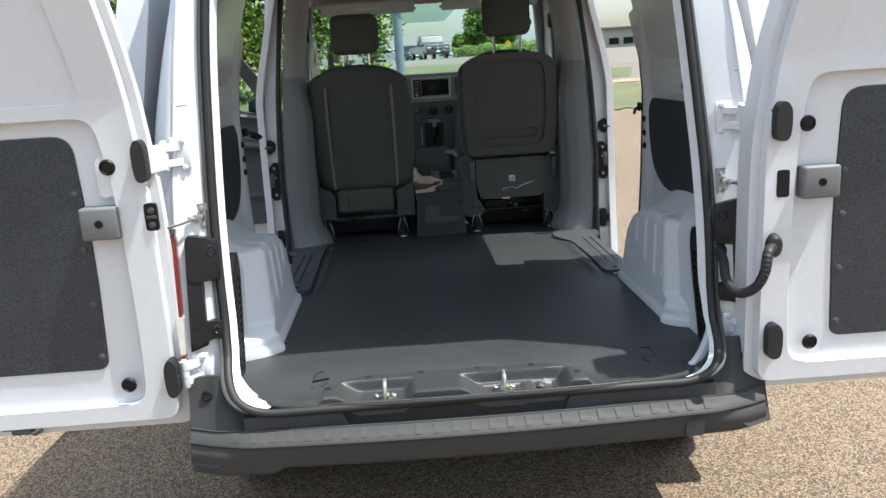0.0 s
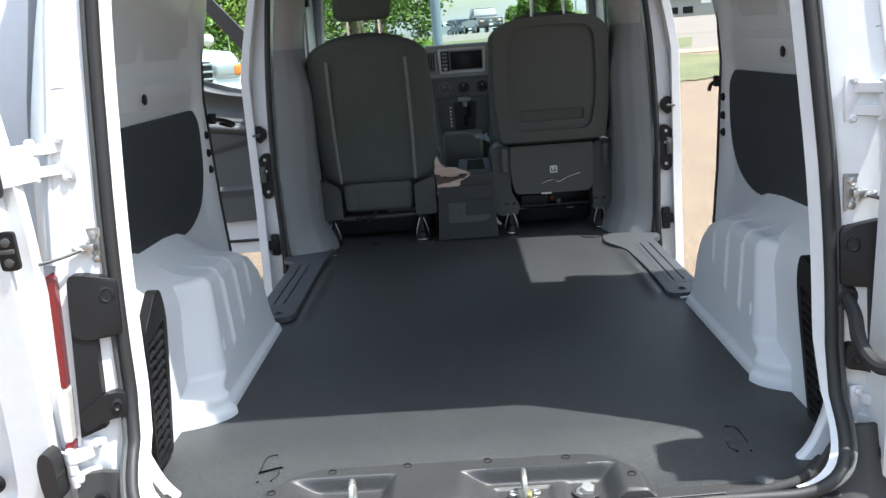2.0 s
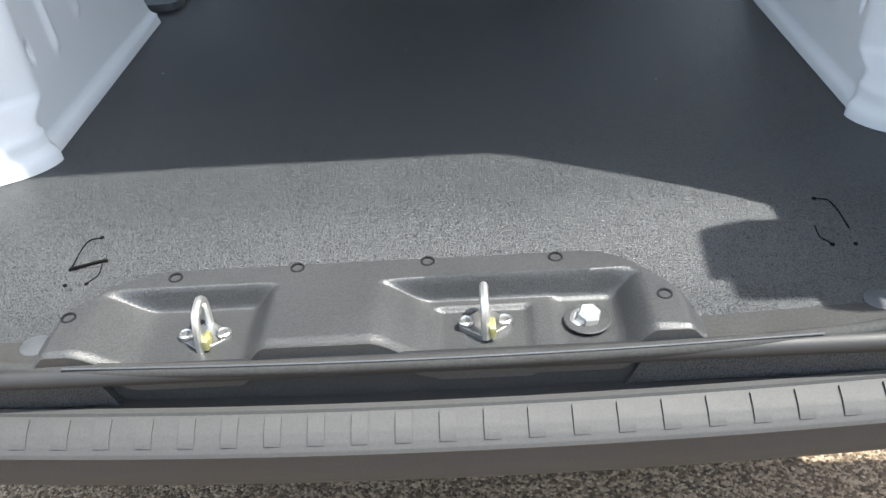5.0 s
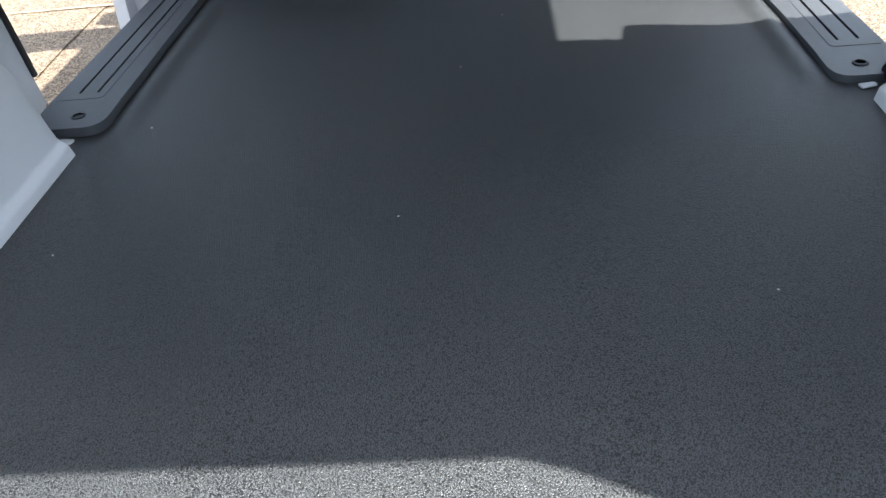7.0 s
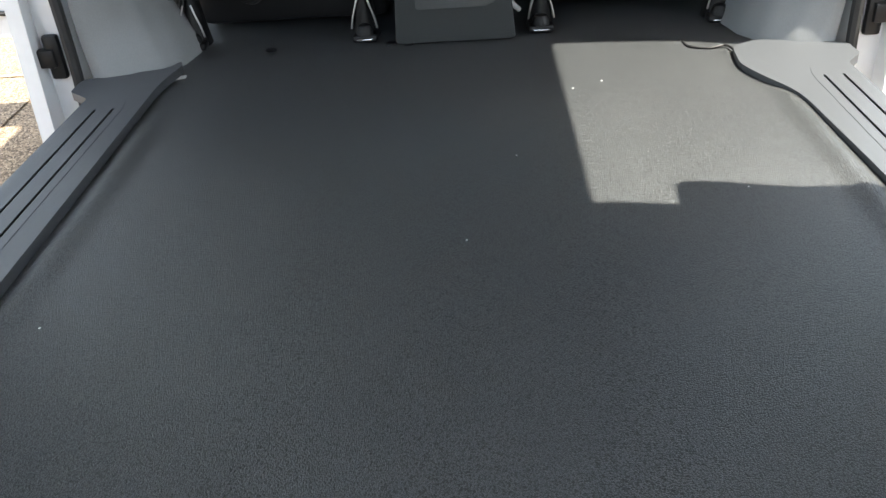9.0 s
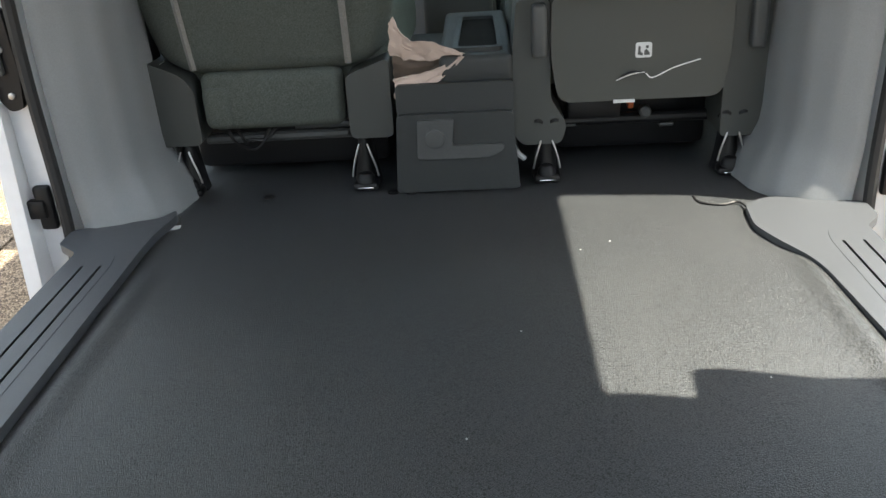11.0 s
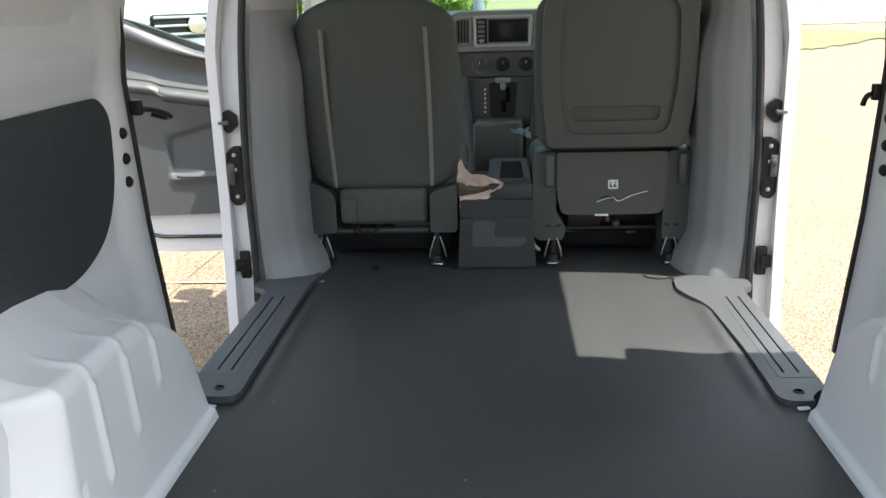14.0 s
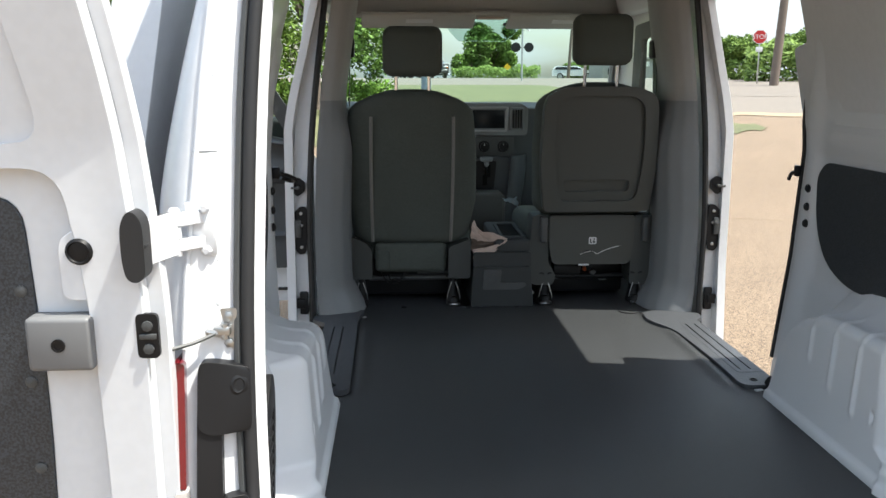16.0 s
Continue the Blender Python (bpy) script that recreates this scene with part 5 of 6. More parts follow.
part("socket_cap", lathe([(0.0205, 0), (0.0205, 0.0012), (0.0185, 0.0012), (0.0185, 0.003), (0.015, 0.004)], 24, pose(-0.044, 4.266, 0.664, 90, 0, 0)), DARKTRIM, base, at=M)
part("upper_box", plate(rounded([(-0.115, 0.705), (0.108, 0.705), (0.110, 0.765), (-0.115, 0.765)], 0.01), "y", 4.285, 4.75), CONSOLE, con, bevel=0.012, seg=3, at=M)
part("tray_step", rbox(-0.03, 0.110, 4.30, 4.75, 0.755, 0.812, 0.012, 3), CONSOLE, con, at=M)
part("tray_rim", plate(rounded([(-0.005, 4.33), (0.092, 4.33), (0.09, 4.66), (0.0, 4.66)], 0.012), "z", 0.811, 0.820, [rounded([(0.006, 4.345), (0.082, 4.345), (0.08, 4.64), (0.012, 4.64)], 0.01)]), CONSOLE, con, bevel=0.003, at=M)
# Flat black sheets paint in the shade of the two hollows.
part("tray_shade", rbox(0.006, 0.084, 4.345, 4.64, 0.8125, 0.8135), DEADBLACK, con, at=M)
part("pocket_shade", rbox(-0.105, -0.035, 4.31, 4.5, 0.764, 0.7665), BLACK, con, at=M)

# crumpled paper stuffed beside the driver seat, and a scrap of wrap
random.seed(7)
paper = thing("paper_bag", "crumpled brown paper bag stuffed in the console", "paper", at=(-0.05, 4.33, 0.8))
M = Matrix.Translation(-paper.location)


def paper_fold(top, low, depth, rough):
    """A crumpled leaf of paper between an upper and a lower edge."""
    def fn(u, v):
        za, zb = table(top, u), table(low, u)
        p = Vector((-0.118 + 0.133 * u, 4.312 + depth(u, v), za + (zb - za) * v))
        return p + (noise.noise_vector(Vector((u * 3.4, v * 2.6, za * 40))) * 0.9 + noise.noise_vector(Vector((u * 8.5, v * 7.0, 4.7))) * 0.4) * rough
    return sheet(fn, steps(0, 1, 20), steps(0, 1, 12), (0.001, 0.003, 0.0))


part("fold", paper_fold([(0, 0.890), (0.12, 0.866), (0.3, 0.842), (0.6, 0.840), (1, 0.815)], [(0, 0.815), (0.2, 0.803), (0.4, 0.800), (0.65, 0.803), (1, 0.811)], lambda u, v: 0.012 * v - 0.012 * u, 0.009), PAPER, paper, angle=18, at=M)
part("flap", paper_fold([(0, 0.775), (0.3, 0.778), (0.55, 0.786), (0.8, 0.798), (1, 0.812)], [(0, 0.742), (0.18, 0.735), (0.4, 0.750), (0.7, 0.772), (1, 0.806)], lambda u, v: -0.016 * (1 - u) * v - 0.010, 0.007), PAPER, paper, angle=18, at=M)
part("mouth", paper_fold([(0, 0.820), (0.4, 0.808), (1, 0.811)], [(0, 0.765), (0.5, 0.775), (1, 0.808)], lambda u, v: 0.022, 0.006), SHADEPAPER, paper, angle=18, at=M)
wrap = part("plastic_wrap", sheet(lambda u, v: Vector((0.048 + 0.06 * u + 0.012 * v, 4.70 + 0.03 * v, 0.918 + 0.008 * u - (0.012 + 0.034 * u) * v)) + noise.noise_vector(Vector((u * 5, v * 5, 2.2))) * 0.007, steps(0, 1, 12), steps(0, 1, 8), (0, 0.003, 0)), FOIL)
tagged(wrap, "crumpled pale blue plastic wrap beside the seat", "wrapper")

# ---- dashboard ----
dash = thing("dashboard", "charcoal dashboard with a centre screen and controls", "dashboard", at=(0, 5.4, 0.6))
M = Matrix.Translation(-dash.location)
D = 5.28


def dash_top(x, s):
    prof = [(D + 0.02, 0.80), (D + 0.01, 1.12), (D + 0.0, 1.22), (D + 0.02, 1.285), (D + 0.10, 1.315), (D + 0.30, 1.31), (D + 0.75, 1.24)]
    k = s * (len(prof) - 1)
    i = min(int(k), len(prof) - 2)
    f = k - i
    y = prof[i][0] * (1 - f) + prof[i + 1][0] * f
    z = prof[i][1] * (1 - f) + prof[i + 1][1] * f
    return (x, y + 0.06 * ease(0.25, 0.5, abs(x)), z)


part("panel", sheet(dash_top, steps(-0.72, 0.72, 40), steps(0, 1, 36)), DOORTRIM, dash, angle=60, at=M)
part("centre_panel", plate(rounded([(-0.19, 1.155), (0.235, 1.155), (0.24, 1.29), (0.20, 1.312), (-0.155, 1.312), (-0.195, 1.29)], 0.02), "y", D - 0.014, D + 0.03), TRIM, dash, "grey centre panel", bevel=0.008, seg=3, at=M)
bez = part("screen_bezel", plate(rounded([(-0.092, 1.172), (0.135, 1.172), (0.142, 1.295), (-0.098, 1.295)], 0.012), "y", D - 0.022, D + 0.03, [rounded([(-0.082, 1.183), (0.125, 1.183), (0.128, 1.284), (-0.085, 1.284)], 0.006)]), SILVER, dash, "silver plastic bezel", bevel=0.003, at=M)
part("screen", rbox(-0.035, 0.122, D - 0.018, D + 0.01, 1.19, 1.278, 0.003), SCREEN, bez, at=M)
part("side_keys", rbox(-0.082, -0.04, D - 0.0175, D + 0.01, 1.186, 1.282, 0.003), BLACK, bez, at=M)
for i in range(5):
    part("key", rbox(-0.077, -0.05, D - 0.0205, D - 0.017, 1.192 + i * 0.018, 1.203 + i * 0.018, 0.002), GREYBOX, bez, at=M)
part("knob", lathe([(0.008, 0), (0.008, 0.008), (0.006, 0.01)], 14, pose(-0.062, D - 0.0175, 1.196, 90, 0, 0)), SILVER, bez, at=M)
for s in (-1, 1):
    v = part("air_vent", plate(rounded([(0.022 + s * 0.16 - 0.036, 1.178), (0.022 + s * 0.16 + 0.036, 1.178), (0.022 + s * 0.16 + 0.036, 1.292), (0.022 + s * 0.16 - 0.036, 1.292)], 0.012), "y", D - 0.024, D + 0.03, [rounded([(0.022 + s * 0.16 - 0.026, 1.19), (0.022 + s * 0.16 + 0.026, 1.19), (0.022 + s * 0.16 + 0.026, 1.28), (0.022 + s * 0.16 - 0.026, 1.28)], 0.008)]), TRIM, dash, bevel=0.004, at=M)
    for i in range(4):
        part("blade", rbox(0.022 + s * 0.16 - 0.019 + i * 0.0125, 0.022 + s * 0.16 - 0.015 + i * 0.0125, D - 0.022, D + 0.0, 1.192, 1.278), BLACK, v, at=M)
panel = part("control_panel", plate(rounded([(-0.125, 1.055), (0.165, 1.055), (0.175, 1.15), (-0.135, 1.15)], 0.012), "y", D - 0.020, D + 0.03), DARKTRIM, dash, "dark heater control panel", bevel=0.004, at=M)
for x, tone in ((-0.072, DARKTRIM), (0.022, BLACK), (0.115, BLACK)):
    k = part("control_dial", lathe([(0.030, 0), (0.030, 0.004), (0.026, 0.006), (0.020, 0.006), (0.019, 0.018), (0.014, 0.02)], 24, pose(x, D - 0.0195, 1.102, 90, 0, 0)), tone, panel, at=M)
    part("dial_ring", lathe([(0.031, 0.0), (0.031, 0.006), (0.028, 0.007), (0.0275, 0.004)], 28, pose(x, D - 0.0195, 1.102, 90, 0, 0)), GREYBOX if x < 0 else DARKTRIM, k, at=M)
    part("pointer", rbox(x - 0.0015, x + 0.0015, D - 0.0405, D - 0.038, 1.106, 1.117), LABEL, k, at=M)
for side in (1, -1):
    # the flanks run down beside the shift panel and draw in towards its foot
    def flank(u, v, side=side):
        z = 1.06 - 0.46 * v
        inner_x = 0.135 - 0.050 * ease(0.0, 1.0, v)
        return (0.015 + side * (inner_x + 0.085 * u), D - 0.035 - 0.045 * math.sin(math.pi * min(1, 0.25 + 0.6 * u)) + 0.05 * u - 0.03 * v, z)
    part("flank", sheet(flank, steps(0, 1, 10), steps(0, 1, 16), (0, 0.02, 0)), DOORTRIM, dash, "grey moulded flank", angle=60, at=M)
lower = part("lower_panel", plate(rounded([(-0.075, 0.62), (0.105, 0.62), (0.155, 1.05), (-0.125, 1.05)], 0.012), "y", D - 0.05, D + 0.03), SCUFF, dash, "blue-grey shift panel", bevel=0.006, at=M)
gate = part("shift_gate", plate(rounded([(-0.030, 0.895), (0.068, 0.895), (0.080, 1.035), (-0.035, 1.035)], 0.015), "y", D - 0.060, D - 0.049), BLACK, dash, bevel=0.004, at=M)
part("shift_slot", plate(rounded([(0.012, 0.915), (0.034, 0.915), (0.034, 0.955), (0.050, 0.955), (0.050, 1.015), (0.022, 1.015), (0.022, 0.965), (0.012, 0.965)], 0.003, 3), "y", D - 0.0625, D - 0.059), DEADBLACK, gate, at=M)
lever = part("shift_lever", tube([(0.026, D - 0.06, 0.97), (0.022, D - 0.14, 1.045)], 0.008, 10), BLACK, gate, at=M)
part("shift_knob", joined(rbox(-0.010, 0.052, D - 0.170, D - 0.134, 1.040, 1.062, 0.010, 4), rbox(0.010, 0.032, D - 0.165, D - 0.134, 1.014, 1.045, 0.010, 3)), TRIM, lever, "silver-grey shift handle", at=M)
for i in range(6):
    part("gear_mark", rbox(-0.055, -0.047, D - 0.0525, D - 0.0495, 0.912 + i * 0.018, 0.921 + i * 0.018), LABEL, gate, at=M)
part("knee_panel", joined(rbox(-0.095, 0.086, 4.97, 5.0, 0.60, 0.905, 0.012, 3), rbox(-0.090, 0.095, 4.985, 5.22, 0.60, 0.895, 0.012, 3)), BOXGREY, dash, "warm grey console front", at=M)
# steering wheel mostly behind the seat
part("steering_wheel", tube([(-0.37 + 0.19 * math.cos(a), 5.06 - 0.06 * math.sin(a), 1.10 + 0.18 * math.sin(a)) for a in steps(0, 2 * math.pi, 36)[:-1]], 0.015, 10, True), BLACK, dash, at=M)

# ---- windscreen end of the cab ----
wall_front = part("wall_front", joined(rbox(-0.82, 0.82, 5.95, 6.0, 0.30, 1.10, 0.02), rbox(-0.80, 0.80, 6.0, 6.45, 0.30, 0.98, 0.05)), WHITE)
tagged(wall_front, "white bonnet and cab bulkhead", "wall", kind="structure")
part("headliner_edge", warp(rbox(-0.66, 0.66, 5.02, 5.14, 1.700, 1.80, 0.02), lambda c: c), HEADLINER, roof)
for side in (1, -1):
    part("screen_pillar", mirror(tube(curve([(0.63, 5.08, 1.74), (0.67, 5.25, 1.60), (0.73, 5.55, 1.36), (0.77, 5.85, 1.12)], 6), 0.038, 10), side), TRIM, wall_front, "grey screen pillar trim")
window_1 = part("window_1", sheet(lambda u, v: (u * (0.62 + 0.12 * v), 5.10 + 0.72 * v + 0.02 * math.cos(u * 1.5), 1.725 - 0.56 * v), steps(-1, 1, 16), steps(0, 1, 6), (0, 0.004, 0.004)), GLASS)
tagged(window_1, "tinted green laminated windscreen", "windscreen", kind="structure")
window_1.visible_shadow = False
shade = part("shade_patch", sheet(lambda u, v: (0.005 + u * (0.205 - 0.093 * v ** 1.5), 5.092 + 0.148 * v + 0.02 * math.cos(u * 0.3), 1.718 - 0.115 * v), steps(-1, 1, 8), steps(0, 1, 4), (0, 0.002, 0.002)), PATCHGLASS, window_1, "grey tinted shade patch")
shade.visible_shadow = False
# Added out of sight to keep light from leaking in under the dashboard.
cab_floor = part("cab_floor", joined(rbox(-0.74, 0.74, 5.205, 5.94, 0.45, 0.50, 0.01), warp(rbox(-0.74, 0.74, 5.60, 5.64, 0.48, 1.0, 0.01), lambda c: Vector((c.x, c.y + 0.25 * (c.z - 0.5), c.z)))), CONSOLE)
tagged(cab_floor, "unseen dark cab floor and toe board, added to stop stray light", "floor", kind="structure")
# Unseen plain box, added so the ground below the van falls dark.
underbody = part("underbody", rbox(-0.56, 0.56, 2.72, 5.90, 0.28, 0.46, 0.05, 3), RUBBER)
tagged(underbody, "unseen black underbody box, added to shade the ground", "underbody", kind="structure")
for side in (1, -1):
    for y in (3.10, 5.68):
        w = thing("wheel", "black van tyre on a steel rim", "wheel", "van wheels", at=(side * 0.735, y, 0.29))
        part("tyre", lathe([(0.18, -0.085), (0.27, -0.085), (0.288, -0.06), (0.29, 0.0), (0.288, 0.06), (0.27, 0.085), (0.18, 0.085)], 32, pose(0, 0, 0, 0, 90, 0)), RUBBER, w)
        part("rim", lathe([(0.179, -0.07), (0.179, 0.07), (0.15, 0.075), (0.06, 0.06), (0.05, 0.05)], 24, pose(0, 0, 0, 0, 90 * side, 0)), SILVER, w, "grey steel rim")
# sun visors, lamp and mirror
for x0, x1 in ((-0.56, -0.05), (0.10, 0.63)):
    v = thing("sun_visor", "pale grey sun visor folded against the roof", "sun visor", "sun visors", at=((x0 + x1) / 2, 5.05, 1.70))
    M = Matrix.Translation(-v.location)
    part("flap", warp(rbox(x0, x1, 4.96, 5.12, 1.700, 1.716, 0.007, 3), lambda c: Vector((c.x, c.y, c.z - 0.30 * (c.y - 4.96)))), HEADLINER, v, at=M)
    part("caution_label", warp(rbox(x0 + 0.20, x0 + 0.32, 5.00, 5.04, 1.6965, 1.6990), lambda c: Vector((c.x, c.y, c.z - 0.30 * (c.y - 4.96)))), LABEL, v, at=M)
    part("rod", tube([(x0 - 0.01, 5.11, 1.675), (x1 + 0.01, 5.11, 1.675)], 0.006, 8), TRIM, v, at=M)
lamp = thing("cab_lamp", "small cab lamp with warm lenses in the headliner", "lamp", at=(0.03, 5.0, 1.71))
M = Matrix.Translation(-lamp.location)
part("body", rbox(-0.075, 0.12, 4.98, 5.10, 1.695, 1.725, 0.01, 3), HEADLINER, lamp, at=M)
part("lens", rbox(-0.04, 0.08, 4.975, 5.06, 1.690, 1.697, 0.003), PAPER, lamp, at=M)
# seat-belt runs on both pillars
for side in (1, -1):
    b = thing("seat_belt", "black seat belt with its guide on the pillar", "seat belt", "seat belts", at=(side * 0.58, 4.3, 1.3))
    M = Matrix.Translation(-b.location)
    part("webbing", mirror(sheet(lambda u, v: (0.575 + 0.012 * math.sin(v * 3), 4.33 + 0.045 * u, 0.66 + 0.86 * v), steps(0, 1, 3), steps(0, 1, 14), (0.002, 0, 0)), side), BLACK, b, at=M)
    part("guide", mirror(rbox(0.562, 0.592, 4.33, 4.39, 1.50, 1.57, 0.01, 3), side), BLACK, b, at=M)
    part("anchor", mirror(joined(rbox(0.57, 0.578, 4.32, 4.345, 0.62, 0.72, 0.003), lathe([(0.012, 0), (0.012, 0.006)], 10, pose(0.572, 4.332, 0.64, 0, -90, 0))), side), DARKTRIM, b, at=M)

    if side < 0:
        part("tag", sheet(lambda u, v: (-0.570 + 0.006 * math.sin(3 * v), 4.322 + 0.030 * u, 0.775 + 0.045 * v), steps(0, 1, 2), steps(0, 1, 6), (0.0012, 0, 0)), LABEL, b, "small white belt tag", at=M)

# ---- the driver's door, standing open ----
fd = thing("front_door", "white front van door standing open, grey inner trim", "door", at=(-0.80, 5.30, 0.45))
M = Matrix.Translation(-fd.location)
# drawn shut along the side, then swung out about its front edge
SWING = Matrix.Translation((-0.80, 5.30, 0)) @ Matrix.Rotation(radians(-84), 4, "Z") @ Matrix.Translation((0.80, -5.30, 0))


def put_door(name, bm, mat, parent, label="", bevel=0.0, seg=2):
    return part(name, mirror(bm, -1), mat, parent, label, bevel, seg, at=M @ SWING)


rim = rounded([(4.45, 0.33), (5.28, 0.33), (5.30, 1.06), (4.92, 1.15), (4.60, 1.29), (4.24, 1.36), (4.22, 0.86), (4.37, 0.50)], [0.06, 0.05, 0.03, 0.2, 0.2, 0.03, 0.15, 0.15], 6)
leaf = put_door("leaf", plate(rim, "x", 0.80, 0.86), WHITE, fd, bevel=0.012, seg=3)
put_door("seal", tube([(0.795, y, z) for y, z in rounded([(4.56, 0.405), (5.24, 0.39), (5.26, 1.02), (4.30, 1.25), (4.30, 0.90), (4.46, 0.62)], [0.10, 0.05, 0.03, 0.04, 0.2, 0.2], 6)], 0.009, 6, True), RUBBER, leaf)

# lines across the trim, from its foot to the window's belt
EDGE = [(0.50, 4.545), (0.54, 4.525), (0.70, 4.495), (0.80, 4.46), (0.87, 4.41), (0.95, 4.32), (1.05, 4.27), (1.40, 4.245)]
FOOT = lambda y: 0.505
ARM_LOW = lambda y: 1.055 - 0.150 * (y - 4.41) - 0.02 * ease(4.69, 4.72, y)
ARM_TOP = lambda y: 1.105 - 0.155 * (y - 4.41) + 0.012 * (1 - ease(4.66, 4.72, y))
BAND_TOP = lambda y: table([(4.20, 1.345), (4.48, 1.305), (4.59, 1.245), (4.71, 1.195), (4.85, 1.160), (5.30, 1.08)], y)
BELT = lambda y: table([(4.20, 1.41), (4.48, 1.365), (4.60, 1.315), (4.72, 1.25), (4.85, 1.195), (4.94, 1.165), (5.30, 1.10)], y)


def trim_part(name, low, top, relief, mat, label=""):
    def fn(u, v):
        y = 4.45 + 0.77 * u
        for _ in range(3):
            z = low(y) + (top(y) - low(y)) * v
            e = table(EDGE, z)
            y = e + u * (5.23 - e)
        return (relief(y, z, v) + 0.02 * (1 - ease(0.0, 0.03, u)), y, z)
    return put_door(name, sheet(fn, steps(0, 1, 60), steps(0, 1, 40), (0.012, 0, 0)), mat, fd, label)


def lower_relief(y, z, v):
    x = 0.770 - 0.012 * ease(0.80, 1.0, v)
    pocket = ease(4.70 + 0.06 * (z - 0.69), 4.715 + 0.06 * (z - 0.69), y) * ease(0.665, 0.685, z) * (1 - ease(0.835 + 0.25 * (y - 4.73), 0.85 + 0.25 * (y - 4.73), z))
    return x + 0.014 * pocket - 0.012 * ease(0.63, 0.67, z) * (1 - ease(0.668, 0.690, z)) * ease(4.69, 4.73, y)


trimp = trim_part("trim_panel", FOOT, ARM_LOW, lower_relief, DOORTRIM, "grey moulded door trim")
trim_part("armrest", ARM_LOW, ARM_TOP, lambda y, z, v: 0.762 - 0.036 * math.sin(math.pi * min(1, v * 1.15)) ** 0.6 + (0.008 if 4.695 < y < 4.71 else 0), SCUFF, "satin grey armrest")
trim_part("dark_band", ARM_TOP, BAND_TOP, lambda y, z, v: 0.762 + 0.022 * math.sin(math.pi * v), DARKTRIM, "dark trim band")
trim_part("upper_roll", BAND_TOP, BELT, lambda y, z, v: 0.760 - 0.020 * math.sin(math.pi * v) ** 0.7 + 0.02 * v, SCUFF, "satin grey window roll")
put_door("pocket_lip", tube(curve([(0.766, 4.735, 0.676), (0.762, 4.80, 0.671), (0.762, 5.2, 0.668)], 6), 0.006, 8), SCUFF, trimp)
for y, z in ((4.50, 0.385), (4.465, 0.40)):
    put_door("grommet", lathe([(0.009, 0), (0.009, 0.003), (0.004, 0.004)], 12, pose(0.80, y, z, 0, -90, 0)), BLACK, leaf)
frame_o = rounded([(4.23, 1.35), (4.58, 1.29), (4.90, 1.15), (5.30, 1.06), (5.10, 1.40), (4.86, 1.70), (4.30, 1.72)], [0.02, 0.2, 0.2, 0.05, 0.1, 0.06, 0.06], 6)
frame_i = rounded([(4.29, 1.385), (4.58, 1.335), (4.90, 1.195), (5.18, 1.13), (5.03, 1.37), (4.82, 1.65), (4.35, 1.66)], [0.02, 0.2, 0.2, 0.03, 0.1, 0.05, 0.05], 6)
put_door("window_frame", warp(plate(frame_o, "x", 0.80, 0.845, [frame_i]), narrow), DARKTRIM, fd, bevel=0.006)
wg = put_door("window_glass", warp(plate(frame_i, "x", 0.82, 0.824), narrow), GLASS, fd)
wg.visible_shadow = False
mm = put_door("mirror_shell", rbox(0.88, 1.05, 5.05, 5.17, 1.04, 1.24, 0.04, 4), BLACK, fd)
put_door("mirror_glass", rbox(0.90, 1.03, 5.045, 5.052, 1.06, 1.22, 0.003), CHROME, mm)
# passenger door, shut: sill trim and glass
pd = thing("passenger_door", "grey-trimmed passenger door, shut", "door", at=(0.83, 4.75, 0.45))
M = Matrix.Translation(-pd.location)
part("leaf", warp(plate(rounded([(4.22, 0.46), (5.26, 0.46), (5.42, 0.98), (4.20, 1.06)], 0.05), "x", 0.76, 0.80), narrow), WHITE, pd, bevel=0.01, at=M)
part("trim_panel", plate(rounded([(4.28, 0.55), (5.18, 0.55), (5.25, 1.06), (4.28, 1.09)], 0.05), "x", 0.73, 0.759), TRIM, pd, bevel=0.012, seg=3, at=M)
part("window_frame", warp(plate(rounded([(4.21, 1.05), (5.40, 0.98), (4.97, 1.66), (4.26, 1.68)], 0.05), "x", 0.765, 0.795, [rounded([(4.29, 1.10), (5.24, 1.05), (4.92, 1.60), (4.31, 1.62)], 0.05)]), narrow), DARKTRIM, pd, at=M)
pg = part("window_glass", warp(plate(rounded([(4.29, 1.10), (5.24, 1.05), (4.92, 1.60), (4.31, 1.62)], 0.05), "x", 0.778, 0.782), narrow), GLASS, pd, at=M)
pg.visible_shadow = False

# scraps and plugs on the floor by the seats
tape = part("tape_scrap", warp(plate([(-0.565, 4.135), (-0.525, 4.145), (-0.527, 4.160), (-0.568, 4.150)], "z", 0.5505, 0.5520), lambda c: c), LABEL)
tagged(tape, "small scrap of pale tape on the floor", "tape")
for x, y in ((-0.385, 4.285), (-0.135, 4.285), (-0.10, 4.283), (0.055, 4.29), (0.108, 4.298)):
    p = part("floor_plug", lathe([(0.012, 0), (0.012, 0.004), (0.007, 0.007)], 14, pose(x, y, 0.5485)), BLACK)
    tagged(p, "small black push-in floor plug", "plug", "front floor plugs")
cut = part("vinyl_cut", tube(curve([(0.435, 4.20, 0.552), (0.44, 4.165, 0.553), (0.475, 4.150, 0.553), (0.505, 4.155, 0.555), (0.515, 4.12, 0.556)], 5), 0.0022, 5), BLACK)
tagged(cut, "curled cut edge in the black floor vinyl", "cut edge")
rng = random.Random(5)
